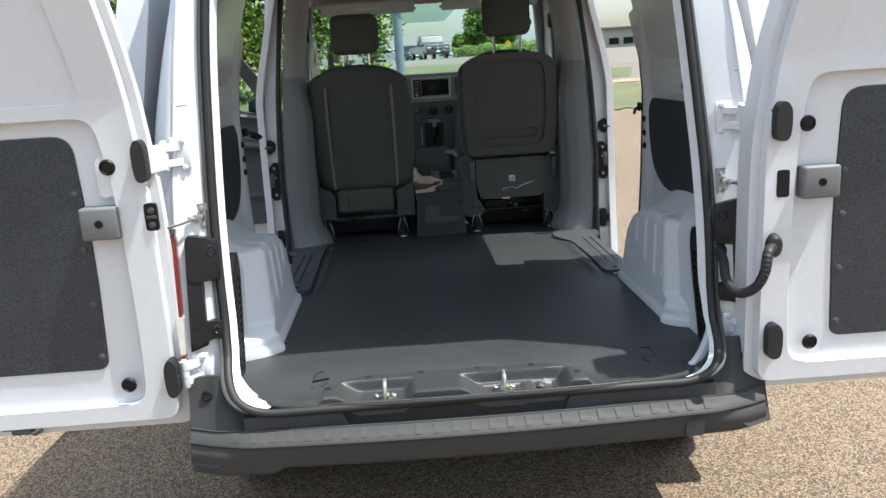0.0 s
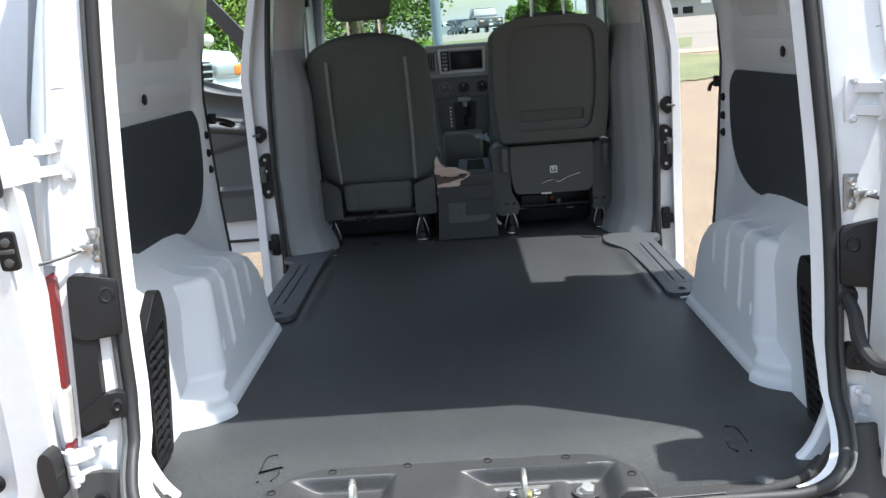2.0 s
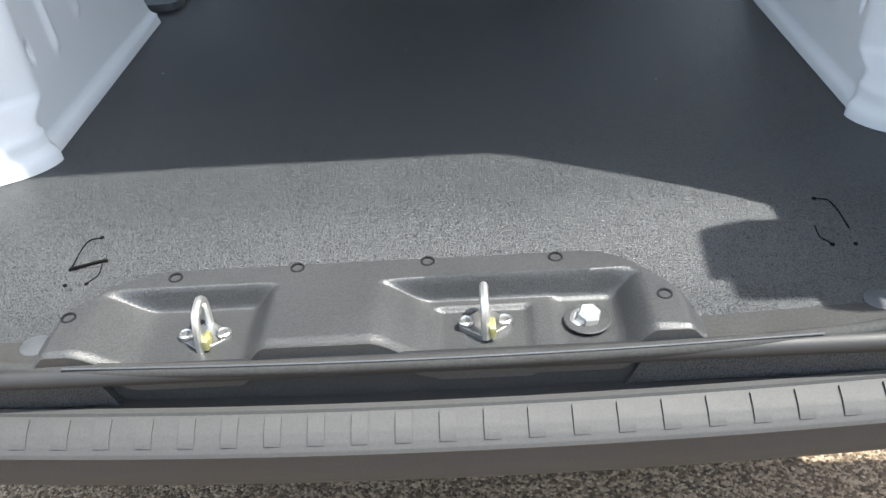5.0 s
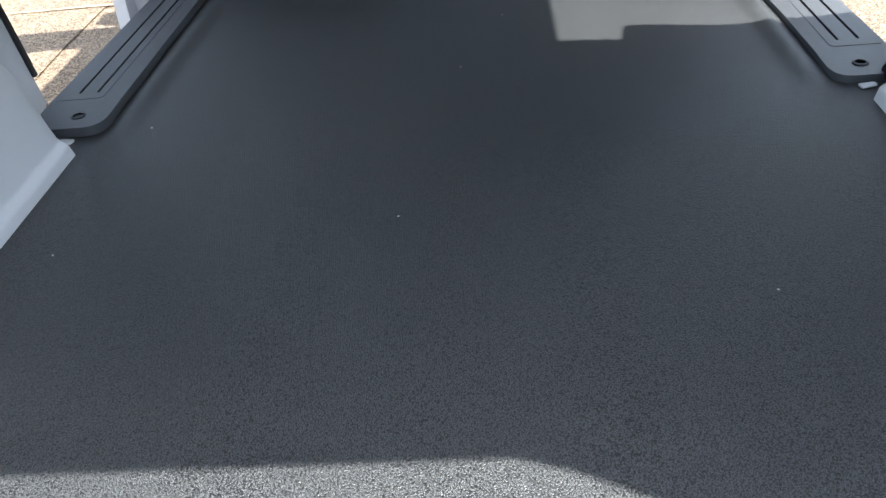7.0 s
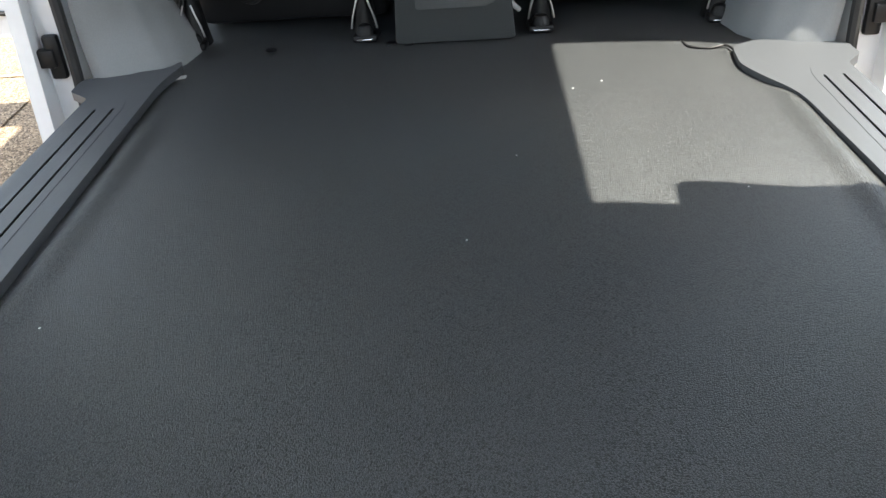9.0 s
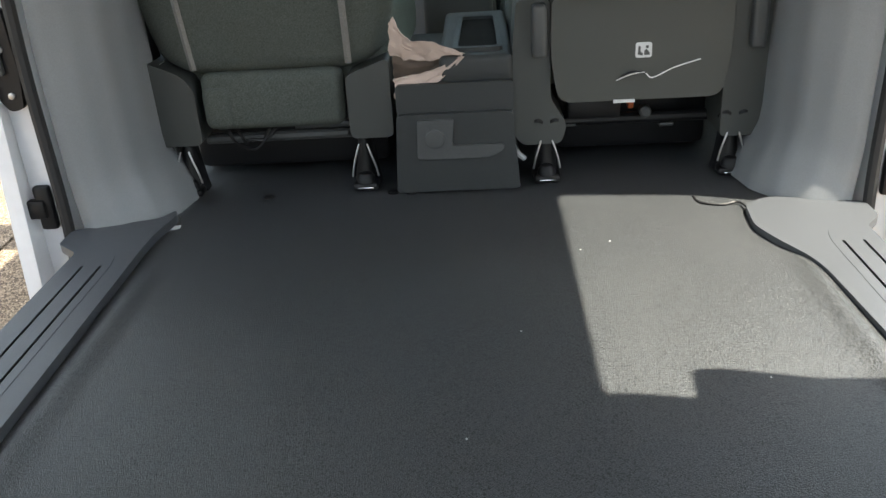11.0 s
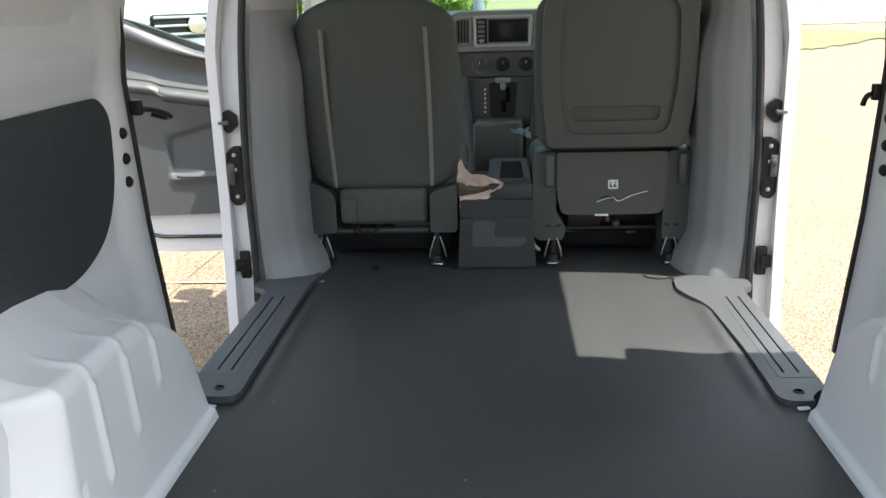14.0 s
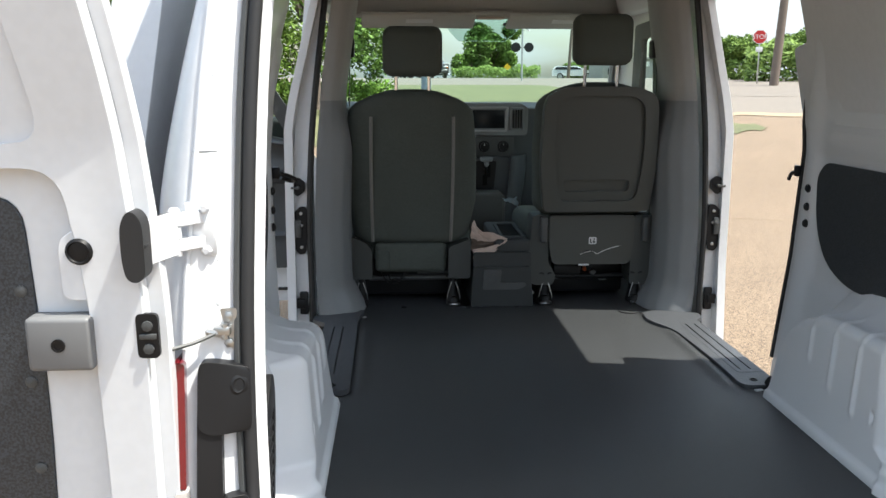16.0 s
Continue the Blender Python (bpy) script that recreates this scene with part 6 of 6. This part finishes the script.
for i in range(9):
    x, y = rng.uniform(-0.5, 0.45), rng.uniform(2.7, 4.1)
    c = part("crumb", lathe([(0.001, 0), (0.0017, 0.0006), (0.0008, 0.0016)], 6, pose(x, y, FLOOR + 0.0004)), LABEL)
    tagged(c, "tiny pale crumb on the black floor", "crumb", "floor crumbs")


# ---- outside ----
def ground_z(x, y):
    """The lot is level round the van and climbs gently to the street."""
    r = math.hypot(x, y - 2)
    return 0.036 * max(0, min(r, 46) - 8) * ease(6, 14, r) + 0.02 * max(0, min(r, 66) - 46)


def polar(r, az):
    """A place r metres from the van, az degrees to the right of straight ahead."""
    a = radians(az)
    return r * math.sin(a), 2 + r * math.cos(a)


def ground_sheet(name, r0, r1, a0, a1, up, mat, nr=24, na=40, ragged=0.0):
    def fn(r, a):
        r += ragged * noise.noise(Vector((a * 0.9, r * 0.05, 0.5))) + ragged * 0.5 * noise.noise(Vector((a * 3.1, r * 0.05, 2.5)))
        x, y = polar(r, a)
        return (x, y, ground_z(x, y) + up)
    return part(name, sheet(fn, steps(r0, r1, nr), steps(a0, a1, na)), mat, angle=60)


radii = [0, 1, 2, 3, 4, 5, 6, 7, 8, 9, 10, 11, 12, 13, 14, 16, 18, 21, 25, 30, 36, 42, 46, 56, 66, 90, 150, 300, 700, 1600]


def all_round(r, a):
    x, y = polar(r, a)
    return (x, y, ground_z(x, y))


bm = sheet(all_round, radii, steps(0, 360, 96))
bmesh.ops.remove_doubles(bm, verts=bm.verts[:], dist=0.001)
ground = part("ground", bm, AGGREGATE)
tagged(ground, "tan exposed-aggregate concrete lot", "ground", kind="structure")
far_field = ground_sheet("grass_field", 66, 900, -180, 180, 0.02, GRASS, 10, 96)
tagged(far_field, "green grassland beyond the street", "grass", kind="structure")
road_near = lambda a: 44 - 10.5 * ease(9, 13.4, a)


def road_at(v, a):
    x, y = polar(road_near(a) + (66 - road_near(a)) * v, a)
    return (x, y, ground_z(x, y) + 0.02)


road = part("road", sheet(road_at, steps(0, 1, 14), steps(-14, 75, 90)), CONCRETE, angle=60)
tagged(road, "worn pale concrete street", "road", kind="structure")
apron = ground_sheet("pavement", 24.5, 33.5, 13.5, 60, 0.012, CONCRETE, 8, 40)
tagged(apron, "pale concrete driveway apron", "pavement", kind="structure")
verge = part("grass_verge", sheet(lambda v, a: (*polar(15 + (road_near(a) - 15.1) * v, a), ground_z(*polar(15 + (road_near(a) - 15.1) * v, a)) + 0.02), steps(0, 1, 16), steps(-14, 13.4, 40)), GRASS, angle=60)
tagged(verge, "mown grass verge ahead of the van", "grass", kind="structure")


def patch_edge(v, a):
    """The patch narrows to a rounded tip away from the verge."""
    k = (a - 13.0) / 10.8
    near, far = 15.3 + 3.2 * k ** 1.6, 22.6 - 1.6 * k
    mid, half = (near + far) / 2, (far - near) / 2 * math.sqrt(max(0.0, 1 - k ** 6))
    r = mid + half * (2 * v - 1) + 0.5 * noise.noise(Vector((a * 1.3, v, 0.5))) + 0.25 * noise.noise(Vector((a * 4.1, v * 2, 2.5)))
    x, y = polar(r, a)
    return (x, y, ground_z(x, y) + 0.02)


patch = part("grass_patch", sheet(patch_edge, steps(0, 1, 12), steps(13.0, 23.8, 70)), GRASS, angle=60)
strip = ground_sheet("grass_strip", 25.6, 31.3, 13.3, 15.6, 0.02, GRASS, 10, 20, 0.5)
tagged(strip, "mown grass strip along the street", "grass", kind="structure")
tagged(patch, "small mown grass patch beside the drive", "grass", kind="structure")
kerb = ground_sheet("kerb", 23.3, 24.6, 13.2, 40, 0.016, DRYEDGE, 4, 60, 0.5)
tagged(kerb, "crumbling dry kerb edge", "kerb", kind="structure")
left_lot = part("asphalt_lot", sheet(lambda u, v: (-16 + 14.4 * u + 0.03 * math.sin(v * 40), -6 + 20 * v, 0.006 + ground_z(-16 + 14.4 * u, -6 + 20 * v)), steps(0, 1, 16), steps(0, 1, 30)), AGGREGATE)
tagged(left_lot, "tan concrete slab beside the van", "pavement", kind="structure")
# slab joints
for x0, y0, x1, y1 in ((-9, 5.62, -0.9, 5.80), (1.0, 14.6, 9.0, 12.4), (1.0, 10.6, 7.5, 8.3), (1.5, 16.0, 10.0, 14.8)):
    d = Vector((x1 - x0, y1 - y0)).normalized()
    n2 = Vector((-d.y, d.x)) * 0.012
    k = 14
    bm = bmesh.new()
    rows = []
    for i in range(k + 1):
        x, y = x0 + (x1 - x0) * i / k, y0 + (y1 - y0) * i / k
        rows.append([bm.verts.new((x + s * n2.x, y + s * n2.y, ground_z(x, y) + 0.010)) for s in (-1, 1)])
    for a, b in zip(rows, rows[1:]):
        bm.faces.new((a[0], b[0], b[1], a[1]))
    part("joint", bm, DRYEDGE, ground)


# ---- plants ----
def crown(seed, centre, radius, count, leaf, squash=1.0):
    """Leaf clusters scattered in an uneven cloud of lobes."""
    rng = random.Random(seed)
    lobes = []
    for _ in range(14):
        v = Vector((rng.uniform(-1, 1), rng.uniform(-1, 1), rng.uniform(-0.9, 1))) * 0.66
        lobes.append((v, rng.uniform(0.22, 0.50)))
    verts, faces = [], []
    while len(faces) < count:
        c, r = rng.choice(lobes)
        v = Vector((rng.gauss(0, 1), rng.gauss(0, 1), rng.gauss(0, 1))).normalized() * r * rng.uniform(0.55, 1.05) + c
        p = Vector(centre) + Vector((v.x * radius, v.y * radius, v.z * radius * squash))
        a = Vector((rng.gauss(0, 1), rng.gauss(0, 1), rng.gauss(0, 0.6))).normalized()
        b = a.cross(Vector((rng.gauss(0, 1), rng.gauss(0, 1), rng.gauss(0, 1)))).normalized()
        s = leaf * rng.uniform(0.6, 1.3)
        i = len(verts)
        verts += [p - a * s, p - b * s * 0.5, p + a * s, p + b * s * 0.5]
        faces.append((i, i + 1, i + 2, i + 3))
    me = bpy.data.meshes.new("crown")
    me.from_pydata([tuple(v) for v in verts], [], faces)
    return me


def tree(seed, az, r, height, spread, label="leafy green shade tree", mat=LEAF, count=15000):
    x, y = polar(r, az)
    z = ground_z(x, y)
    t = thing("tree", label, "tree", "trees along the street", at=(x, y, z))
    rng = random.Random(seed)
    lean_x = rng.uniform(-0.3, 0.3)
    part("trunk", tube([(0, 0, -0.1), (lean_x * 0.3, 0.05, height * 0.25), (lean_x, 0, height * 0.6)], [height * 0.03, height * 0.022, height * 0.01], 8), BARK, t)
    for i in range(4):
        a = i * 1.6 + rng.random()
        part("limb", tube([(lean_x * 0.3, 0.05, height * 0.27), (math.cos(a) * spread * 0.3, math.sin(a) * spread * 0.3, height * 0.45), (math.cos(a) * spread * 0.55, math.sin(a) * spread * 0.55, height * 0.62)], [height * 0.014, height * 0.009, height * 0.004], 6), BARK, t)
    me = crown(seed, (lean_x * 0.6, 0, height * 0.52), spread, count, max(0.085, r * 0.0021), squash=height * 0.50 / spread)
    me.materials.append(mat)
    c = new("crown", me)
    c.parent = t


def hedge(seed, x0, y0, x1, y1, height, depth, count, mat=HEDGE, leaf=0.10):
    rng = random.Random(seed)
    verts, faces = [], []
    base = Vector((x0, y0, 0))
    d = Vector((x1 - x0, y1 - y0, 0))
    n2 = Vector((-d.y, d.x, 0)).normalized()
    for _ in range(count):
        u = rng.random()
        top = height * (0.75 + 0.35 * noise.noise(Vector((u * 7, seed, 0.3))))
        p = base + d * u + n2 * rng.uniform(-depth, depth) * 0.5
        p.z = ground_z(p.x, p.y) + top * rng.random() ** 0.7
        a = Vector((rng.gauss(0, 1), rng.gauss(0, 1), rng.gauss(0, 1))).normalized()
        b = a.orthogonal().normalized()
        s = leaf * rng.uniform(0.5, 1.4)
        i = len(verts)
        verts += [p - a * s, p - b * s * 0.4, p + a * s, p + b * s * 0.4]
        faces.append((i, i + 1, i + 2, i + 3))
    me = bpy.data.meshes.new("hedge")
    me.from_pydata([tuple(v) for v in verts], [], faces)
    me.materials.append(mat)
    ob = new("hedge", me)
    return tagged(ob, "dense bright green hedge of small leaves", "hedge", kind="stuff")


hedge(1, -12.0, 20.0, -3.6, 27.0, 3.4, 2.2, 16000, leaf=0.075)
hedge(2, -16.0, 15.0, -9.0, 20.5, 3.4, 2.2, 9000, leaf=0.08)
hedge(3, 20.5, 52, 36, 46, 2.6, 3.5, 9000, LEAF, 0.22)
x0, y0 = polar(72, 3.6)
x1, y1 = polar(70, 9.2)
hedge(6, x0, y0, x1, y1, 1.3, 2.0, 5000, LEAF, 0.11)
hedge(5, -4.2, 27.5, -0.8, 31.0, 1.0, 1.2, 2600)
for seed, az, r, h, s in ((11, -4.9, 27, 8.0, 2.0), (12, -6.5, 25, 8.5, 3.0), (16, -12.0, 26, 8.0, 3.0), (17, -17.0, 25, 8.5, 3.2), (22, -24.0, 24, 8.0, 3.2),
                          (14, 6.3, 76, 5.0, 2.6), (15, 4.7, 74, 3.6, 1.7), (24, 12.6, 130, 3.0, 4.2),
                          (18, 22.4, 60, 2.9, 2.2), (19, 26.0, 60, 3.4, 2.6), (20, 29.5, 58, 4.4, 3.2), (23, 33.0, 58, 5.4, 3.6)):
    tree(seed, az, r, h, s)

# ---- street furniture ----
x, y = polar(46.0, 23.0)
stop = thing("stop_sign", "red octagonal stop sign on a steel post", "road sign", at=(x, y, ground_z(x, y)))
oct8 = [(0.36 * math.cos(radians(22.5 + 45 * i)), 2.35 + 0.36 * math.sin(radians(22.5 + 45 * i))) for i in range(8)]
oct7 = [(u * 0.93, 2.35 + (v - 2.35) * 0.93) for u, v in oct8]
REDSIGN = material("red sign paint", (0.50, 0.02, 0.02), 0.4, vary=0.06, scale=4)
SIGNWHITE = material("white sign paint", (0.8, 0.8, 0.8), 0.4, vary=0.03, scale=4)
TURNED = Matrix.Rotation(radians(-23), 4, "Z")
part("border", plate(oct8, "y", -0.004, 0.006), SIGNWHITE, stop, at=TURNED)
part("face", plate(oct7, "y", -0.010, -0.005), REDSIGN, stop, at=TURNED)
part("post", rbox(-0.035, 0.035, 0.01, 0.06, -0.1, 2.7, 0.008), STEEL, stop, at=TURNED)
part("lower_plate", rbox(-0.16, 0.16, -0.004, 0.004, 1.62, 1.86, 0.002), SIGNWHITE, stop, at=TURNED)
txt = bpy.data.curves.new("word", "FONT")
txt.body, txt.size, txt.align_x, txt.align_y, txt.extrude = "STOP", 0.30, "CENTER", "CENTER", 0.003
word = new("word", txt)
word.parent, word.matrix_basis = stop, TURNED @ pose(0, -0.014, 2.35, 90, 0, 0)
txt.materials.append(SIGNWHITE)


def pole(az, r, height, radius, tip, label, arms=0):
    x, y = polar(r, az)
    p = thing("utility_pole", label, "pole", "utility poles", at=(x, y, ground_z(x, y)))
    part("shaft", tube([(0, 0, -0.2), (tip * 0.5, 0, height / 2), (tip, 0, height)], [radius, radius * 0.85, radius * 0.7], 12), POLEWOOD, p)
    for i in range(arms):
        part("crossarm", rbox(tip - 1.1, tip + 1.1, -0.06, 0.06, height - 0.8 - i * 0.8, height - 0.66 - i * 0.8, 0.01), POLEWOOD, p)


pole(24.0, 44.0, 9.5, 0.22, 0.55, "leaning weathered timber utility pole")
pole(11.2, 90.0, 9.0, 0.18, 0.5, "distant timber utility pole", 1)
x, y = polar(55, 8.05)
sig = thing("crossing_signal", "railway crossing signal mast with two black discs", "signal", at=(x, y, ground_z(x, y)))
part("mast", tube([(0, 0, -0.1), (0, 0, 4.4)], 0.06, 10), SILVER, sig)
for s in (-1, 1):
    part("disc", lathe([(0.30, 0), (0.30, 0.05), (0.2, 0.06)], 20, pose(s * 0.42, -0.02, 2.1, 90, 0, 0)), BLACK, sig)
    part("crossbuck", rbox(-0.6, 0.6, -0.03, 0.0, 3.45, 3.63, 0.01), SIGNWHITE, sig, at=pose(0, 0, 3.54, 0, s * 42, 0) @ Matrix.Translation((0, 0, -3.54)))
part("bar", rbox(-0.45, 0.45, 0.0, 0.06, 2.07, 2.13, 0.01), BLACK, sig)
x, y = polar(72, 7.15)
dia = thing("warning_sign", "yellow diamond warning sign on a post", "road sign", at=(x, y, ground_z(x, y)))
part("face", rbox(-0.22, 0.22, -0.01, 0.01, -0.22, 0.22), material("yellow sign paint", (0.62, 0.40, 0.02), 0.4, vary=0.05), dia, at=pose(0, 0, 0.95, 0, 45, 0))
part("post", tube([(0, 0.02, -0.1), (0, 0.02, 1.2)], 0.03, 8), STEEL, dia)

# steel post just before the bonnet
post = thing("steel_post", "blue-grey painted steel post ahead of the bonnet", "post", at=(-0.15, 8.4, ground_z(-0.15, 8.4)))
part("shaft", tube([(0, 0, -0.1), (0, 0, 3.6)], 0.042, 14), material("blue-grey post paint", (0.16, 0.21, 0.25), 0.45, vary=0.1, scale=5), post)
part("foot_plate", rbox(-0.11, 0.11, -0.11, 0.11, 0.0, 0.02, 0.005), DARKTRIM, post)

# grey shed across the street
x, y = polar(88, 15.0)
shed = thing("building", "long low grey metal building with a pale sign", "building", at=(x, y, ground_z(x, y)))
SHEDWALL = material("grey metal cladding", (0.30, 0.29, 0.28), 0.6, vary=0.06, scale=0.5)
part("wall", rbox(-3.2, 9, -3, 3, -0.5, 1.95, 0.03), SHEDWALL, shed)
part("roof", warp(rbox(-3.5, 9.3, -3.4, 3.4, 1.95, 2.15, 0.03), lambda c: Vector((c.x, c.y, c.z + 0.3 * (1 - abs(c.y) / 3.4) * (c.z > 2.05)))), SHEDWALL, shed, "darker metal roof")
part("sign", rbox(0.4, 1.3, -3.08, -3.01, 1.25, 1.7), SIGNWHITE, shed)
for wx in (-2.7, -1.3, 4.4, 5.8):
    part("window", rbox(wx, wx + 0.95, -3.06, -3.01, 0.45, 1.05), SCREEN, shed)
part("door", rbox(2.4, 3.5, -3.06, -3.01, -0.3, 1.25), SCREEN, shed)


# ---- vehicles ----
def vehicle(name, label, x, y, turn, paint, length=4.8, width=1.9, height=1.75, bonnet=1.05, pickup=False, up=0.0):
    v = thing(name, label, "car", at=(x, y, ground_z(x, y)))
    T = Matrix.Rotation(radians(turn), 4, "Z")
    L = length / 2
    if pickup:
        side = [(-L, 0.55), (L, 0.55), (L, 1.05), (0.3, 1.08), (0.25, height), (-0.95, height), (-1.45, bonnet + 0.12), (-L + 0.1, bonnet), (-L, 0.9)]
        glass = [(-1.30, bonnet + 0.16), (0.15, 1.14), (0.15, height - 0.10), (-0.88, height - 0.10)]
    else:
        side = [(-L, 0.42), (L, 0.42), (L, 1.0), (L - 0.25, height - 0.1), (L - 0.6, height), (-0.35, height), (-1.15, bonnet + 0.12), (-L + 0.12, bonnet), (-L, 0.85)]
        glass = [(-0.98, bonnet + 0.14), (L - 0.25, 1.10), (L - 0.45, height - 0.12), (-0.32, height - 0.10)]
    body = part("body", warp(plate(rounded(side, 0.10, 5), "x", -width / 2, width / 2), lambda c: Vector((c.x * (1 - 0.16 * ease(1.0, height, c.z)), c.y, c.z))), paint, v, bevel=0.05, seg=3, at=T)
    g = part("side_glass", warp(plate(rounded(glass, 0.06, 4), "x", -width / 2 - 0.004, width / 2 + 0.004), lambda c: Vector((c.x * (1 - 0.155 * ease(1.0, height, c.z)), c.y, c.z))), SCREEN, body, at=T)
    z0, z1 = bonnet + 0.16, height - 0.08
    y0, y1 = (-1.34, -0.97) if pickup else (-1.10, -0.42)
    part("windscreen", sheet(lambda u, w: (u * (width / 2 - 0.10 - 0.10 * w), y0 + (y1 - y0) * w - 0.035, z0 + (z1 - z0) * w), steps(-1, 1, 6), steps(0, 1, 4), (0, -0.01, 0.005)), SCREEN, body, at=T)
    fr = -L
    gr = part("grille", rbox(-0.48, 0.48, fr - 0.02, fr + 0.06, 0.76 + up, 1.00 + up, 0.04, 3), BLACK, v, "dark grille with bright bars", at=T)
    for i in range(3):
        part("grille_bar", rbox(-0.47, 0.47, fr - 0.035, fr - 0.015, 0.795 + up + i * 0.08, 0.82 + up + i * 0.08, 0.008), SILVER, gr, at=T)
    part("badge", lathe([(0.085, 0), (0.085, 0.02), (0.06, 0.025)], 18, pose(0, fr - 0.03, 0.89 + up, 90, 0, 0) @ Matrix.Diagonal((1.25, 1, 1, 1))), CHROME, gr, at=T)
    part("front_bumper", rbox(-width / 2 + 0.03, width / 2 - 0.03, fr - 0.08, fr + 0.2, 0.38 + up, 0.70 + up, 0.06, 4), paint, v, at=T)
    part("plate_panel", rbox(-0.17, 0.17, fr - 0.10, fr - 0.08, 0.55 + up, 0.70 + up, 0.008), SIGNWHITE, v, at=T)
    for s in (-1, 1):
        h = part("headlight", rbox(s * 0.72 - 0.20, s * 0.72 + 0.20, fr - 0.01, fr + 0.12, 0.80 + up, 0.98 + up, 0.05, 3), SILVER, v, "clear headlight", at=T)
        part("indicator", rbox(s * 0.84 - 0.06, s * 0.84 + 0.06, fr - 0.025, fr + 0.10, 0.82 + up, 0.95 + up, 0.03, 3), AMBER, h, at=T)
        part("wing_mirror", rbox(s * (width / 2 + 0.12) - 0.11, s * (width / 2 + 0.12) + 0.11, -0.95, -0.80, 1.08, 1.26, 0.04, 3), paint, v, at=T)
        for wy in (-L + 0.85, L - 0.9):
            wh = part("wheel", lathe([(0.24, -0.12), (0.35, -0.11), (0.37, -0.07), (0.37, 0.07), (0.35, 0.11), (0.24, 0.12)], 28, pose(s * (width / 2 - 0.10), wy, 0.37, 0, 90, 0)), RUBBER, v, at=T)
            part("rim", lathe([(0.235, -0.125), (0.235, 0.125), (0.10, 0.13), (0.05, 0.12)], 20, pose(s * (width / 2 - 0.10), wy, 0.37, 0, 90, 0)), SILVER, wh, at=T)
    return v


BLACKPAINT = material("black car paint", (0.012, 0.013, 0.016), 0.2, vary=0.1, scale=2, coat=0.8)
DARKBLUE = material("dark blue car paint", (0.03, 0.05, 0.08), 0.2, vary=0.1, scale=2, coat=0.8)
vehicle("suv", "white parked sport utility with a barred grille", -5.0, 11.72, 55, WHITE, width=1.92, bonnet=1.33, height=1.88, up=0.24)
x, y = polar(71.0, 1.85)
vehicle("pickup_truck", "black pickup truck on the street", x, y, 13, BLACKPAINT, 5.6, 2.0, 1.95, 1.2, True)
x, y = polar(92.0, -0.75)
vehicle("parked_car", "white car on the street", x, y, 60, WHITE, 4.6, 1.8, 1.5, 0.95)
x, y = polar(95.0, 11.6)
vehicle("parked_car", "white saloon car on the street", x, y, 75, WHITE, 4.7, 1.8, 1.48, 0.95)
x, y = polar(90.0, 0.5)
vehicle("parked_car", "dark blue car on the street", x, y, 20, DARKBLUE, 4.6, 1.85, 1.7, 1.0)
x, y = polar(165.0, 3.25)
vehicle("parked_car", "small white car far along the street", x, y, 70, WHITE, 4.6, 1.8, 1.5, 0.95)

# balloons tied along the hedge
for x, y, z, r, col, lab in ((-4.72, 19.2, 2.02, 0.16, (0.55, 0.02, 0.03), "red balloon tied on the hedge"), (-5.1, 19.0, 1.72, 0.13, (0.8, 0.8, 0.78), "white balloon tied on the hedge")):
    b = thing("balloon", lab, "balloon", "balloons", at=(x, y, z))
    part("skin", lathe([(0.001, -r * 1.15), (r * 0.55, -r * 0.85), (r * 0.93, -r * 0.3), (r, 0.1 * r), (r * 0.85, r * 0.6), (r * 0.45, r * 0.93), (0.001, r)], 20), material("balloon skin", col, 0.25, vary=0.05, coat=0.3), b)
    part("string", tube([(0, 0, -r * 1.15), (0.02, 0, -1.0), (0, 0, -z + ground_z(x, y))], 0.006, 5), WIRE, b)
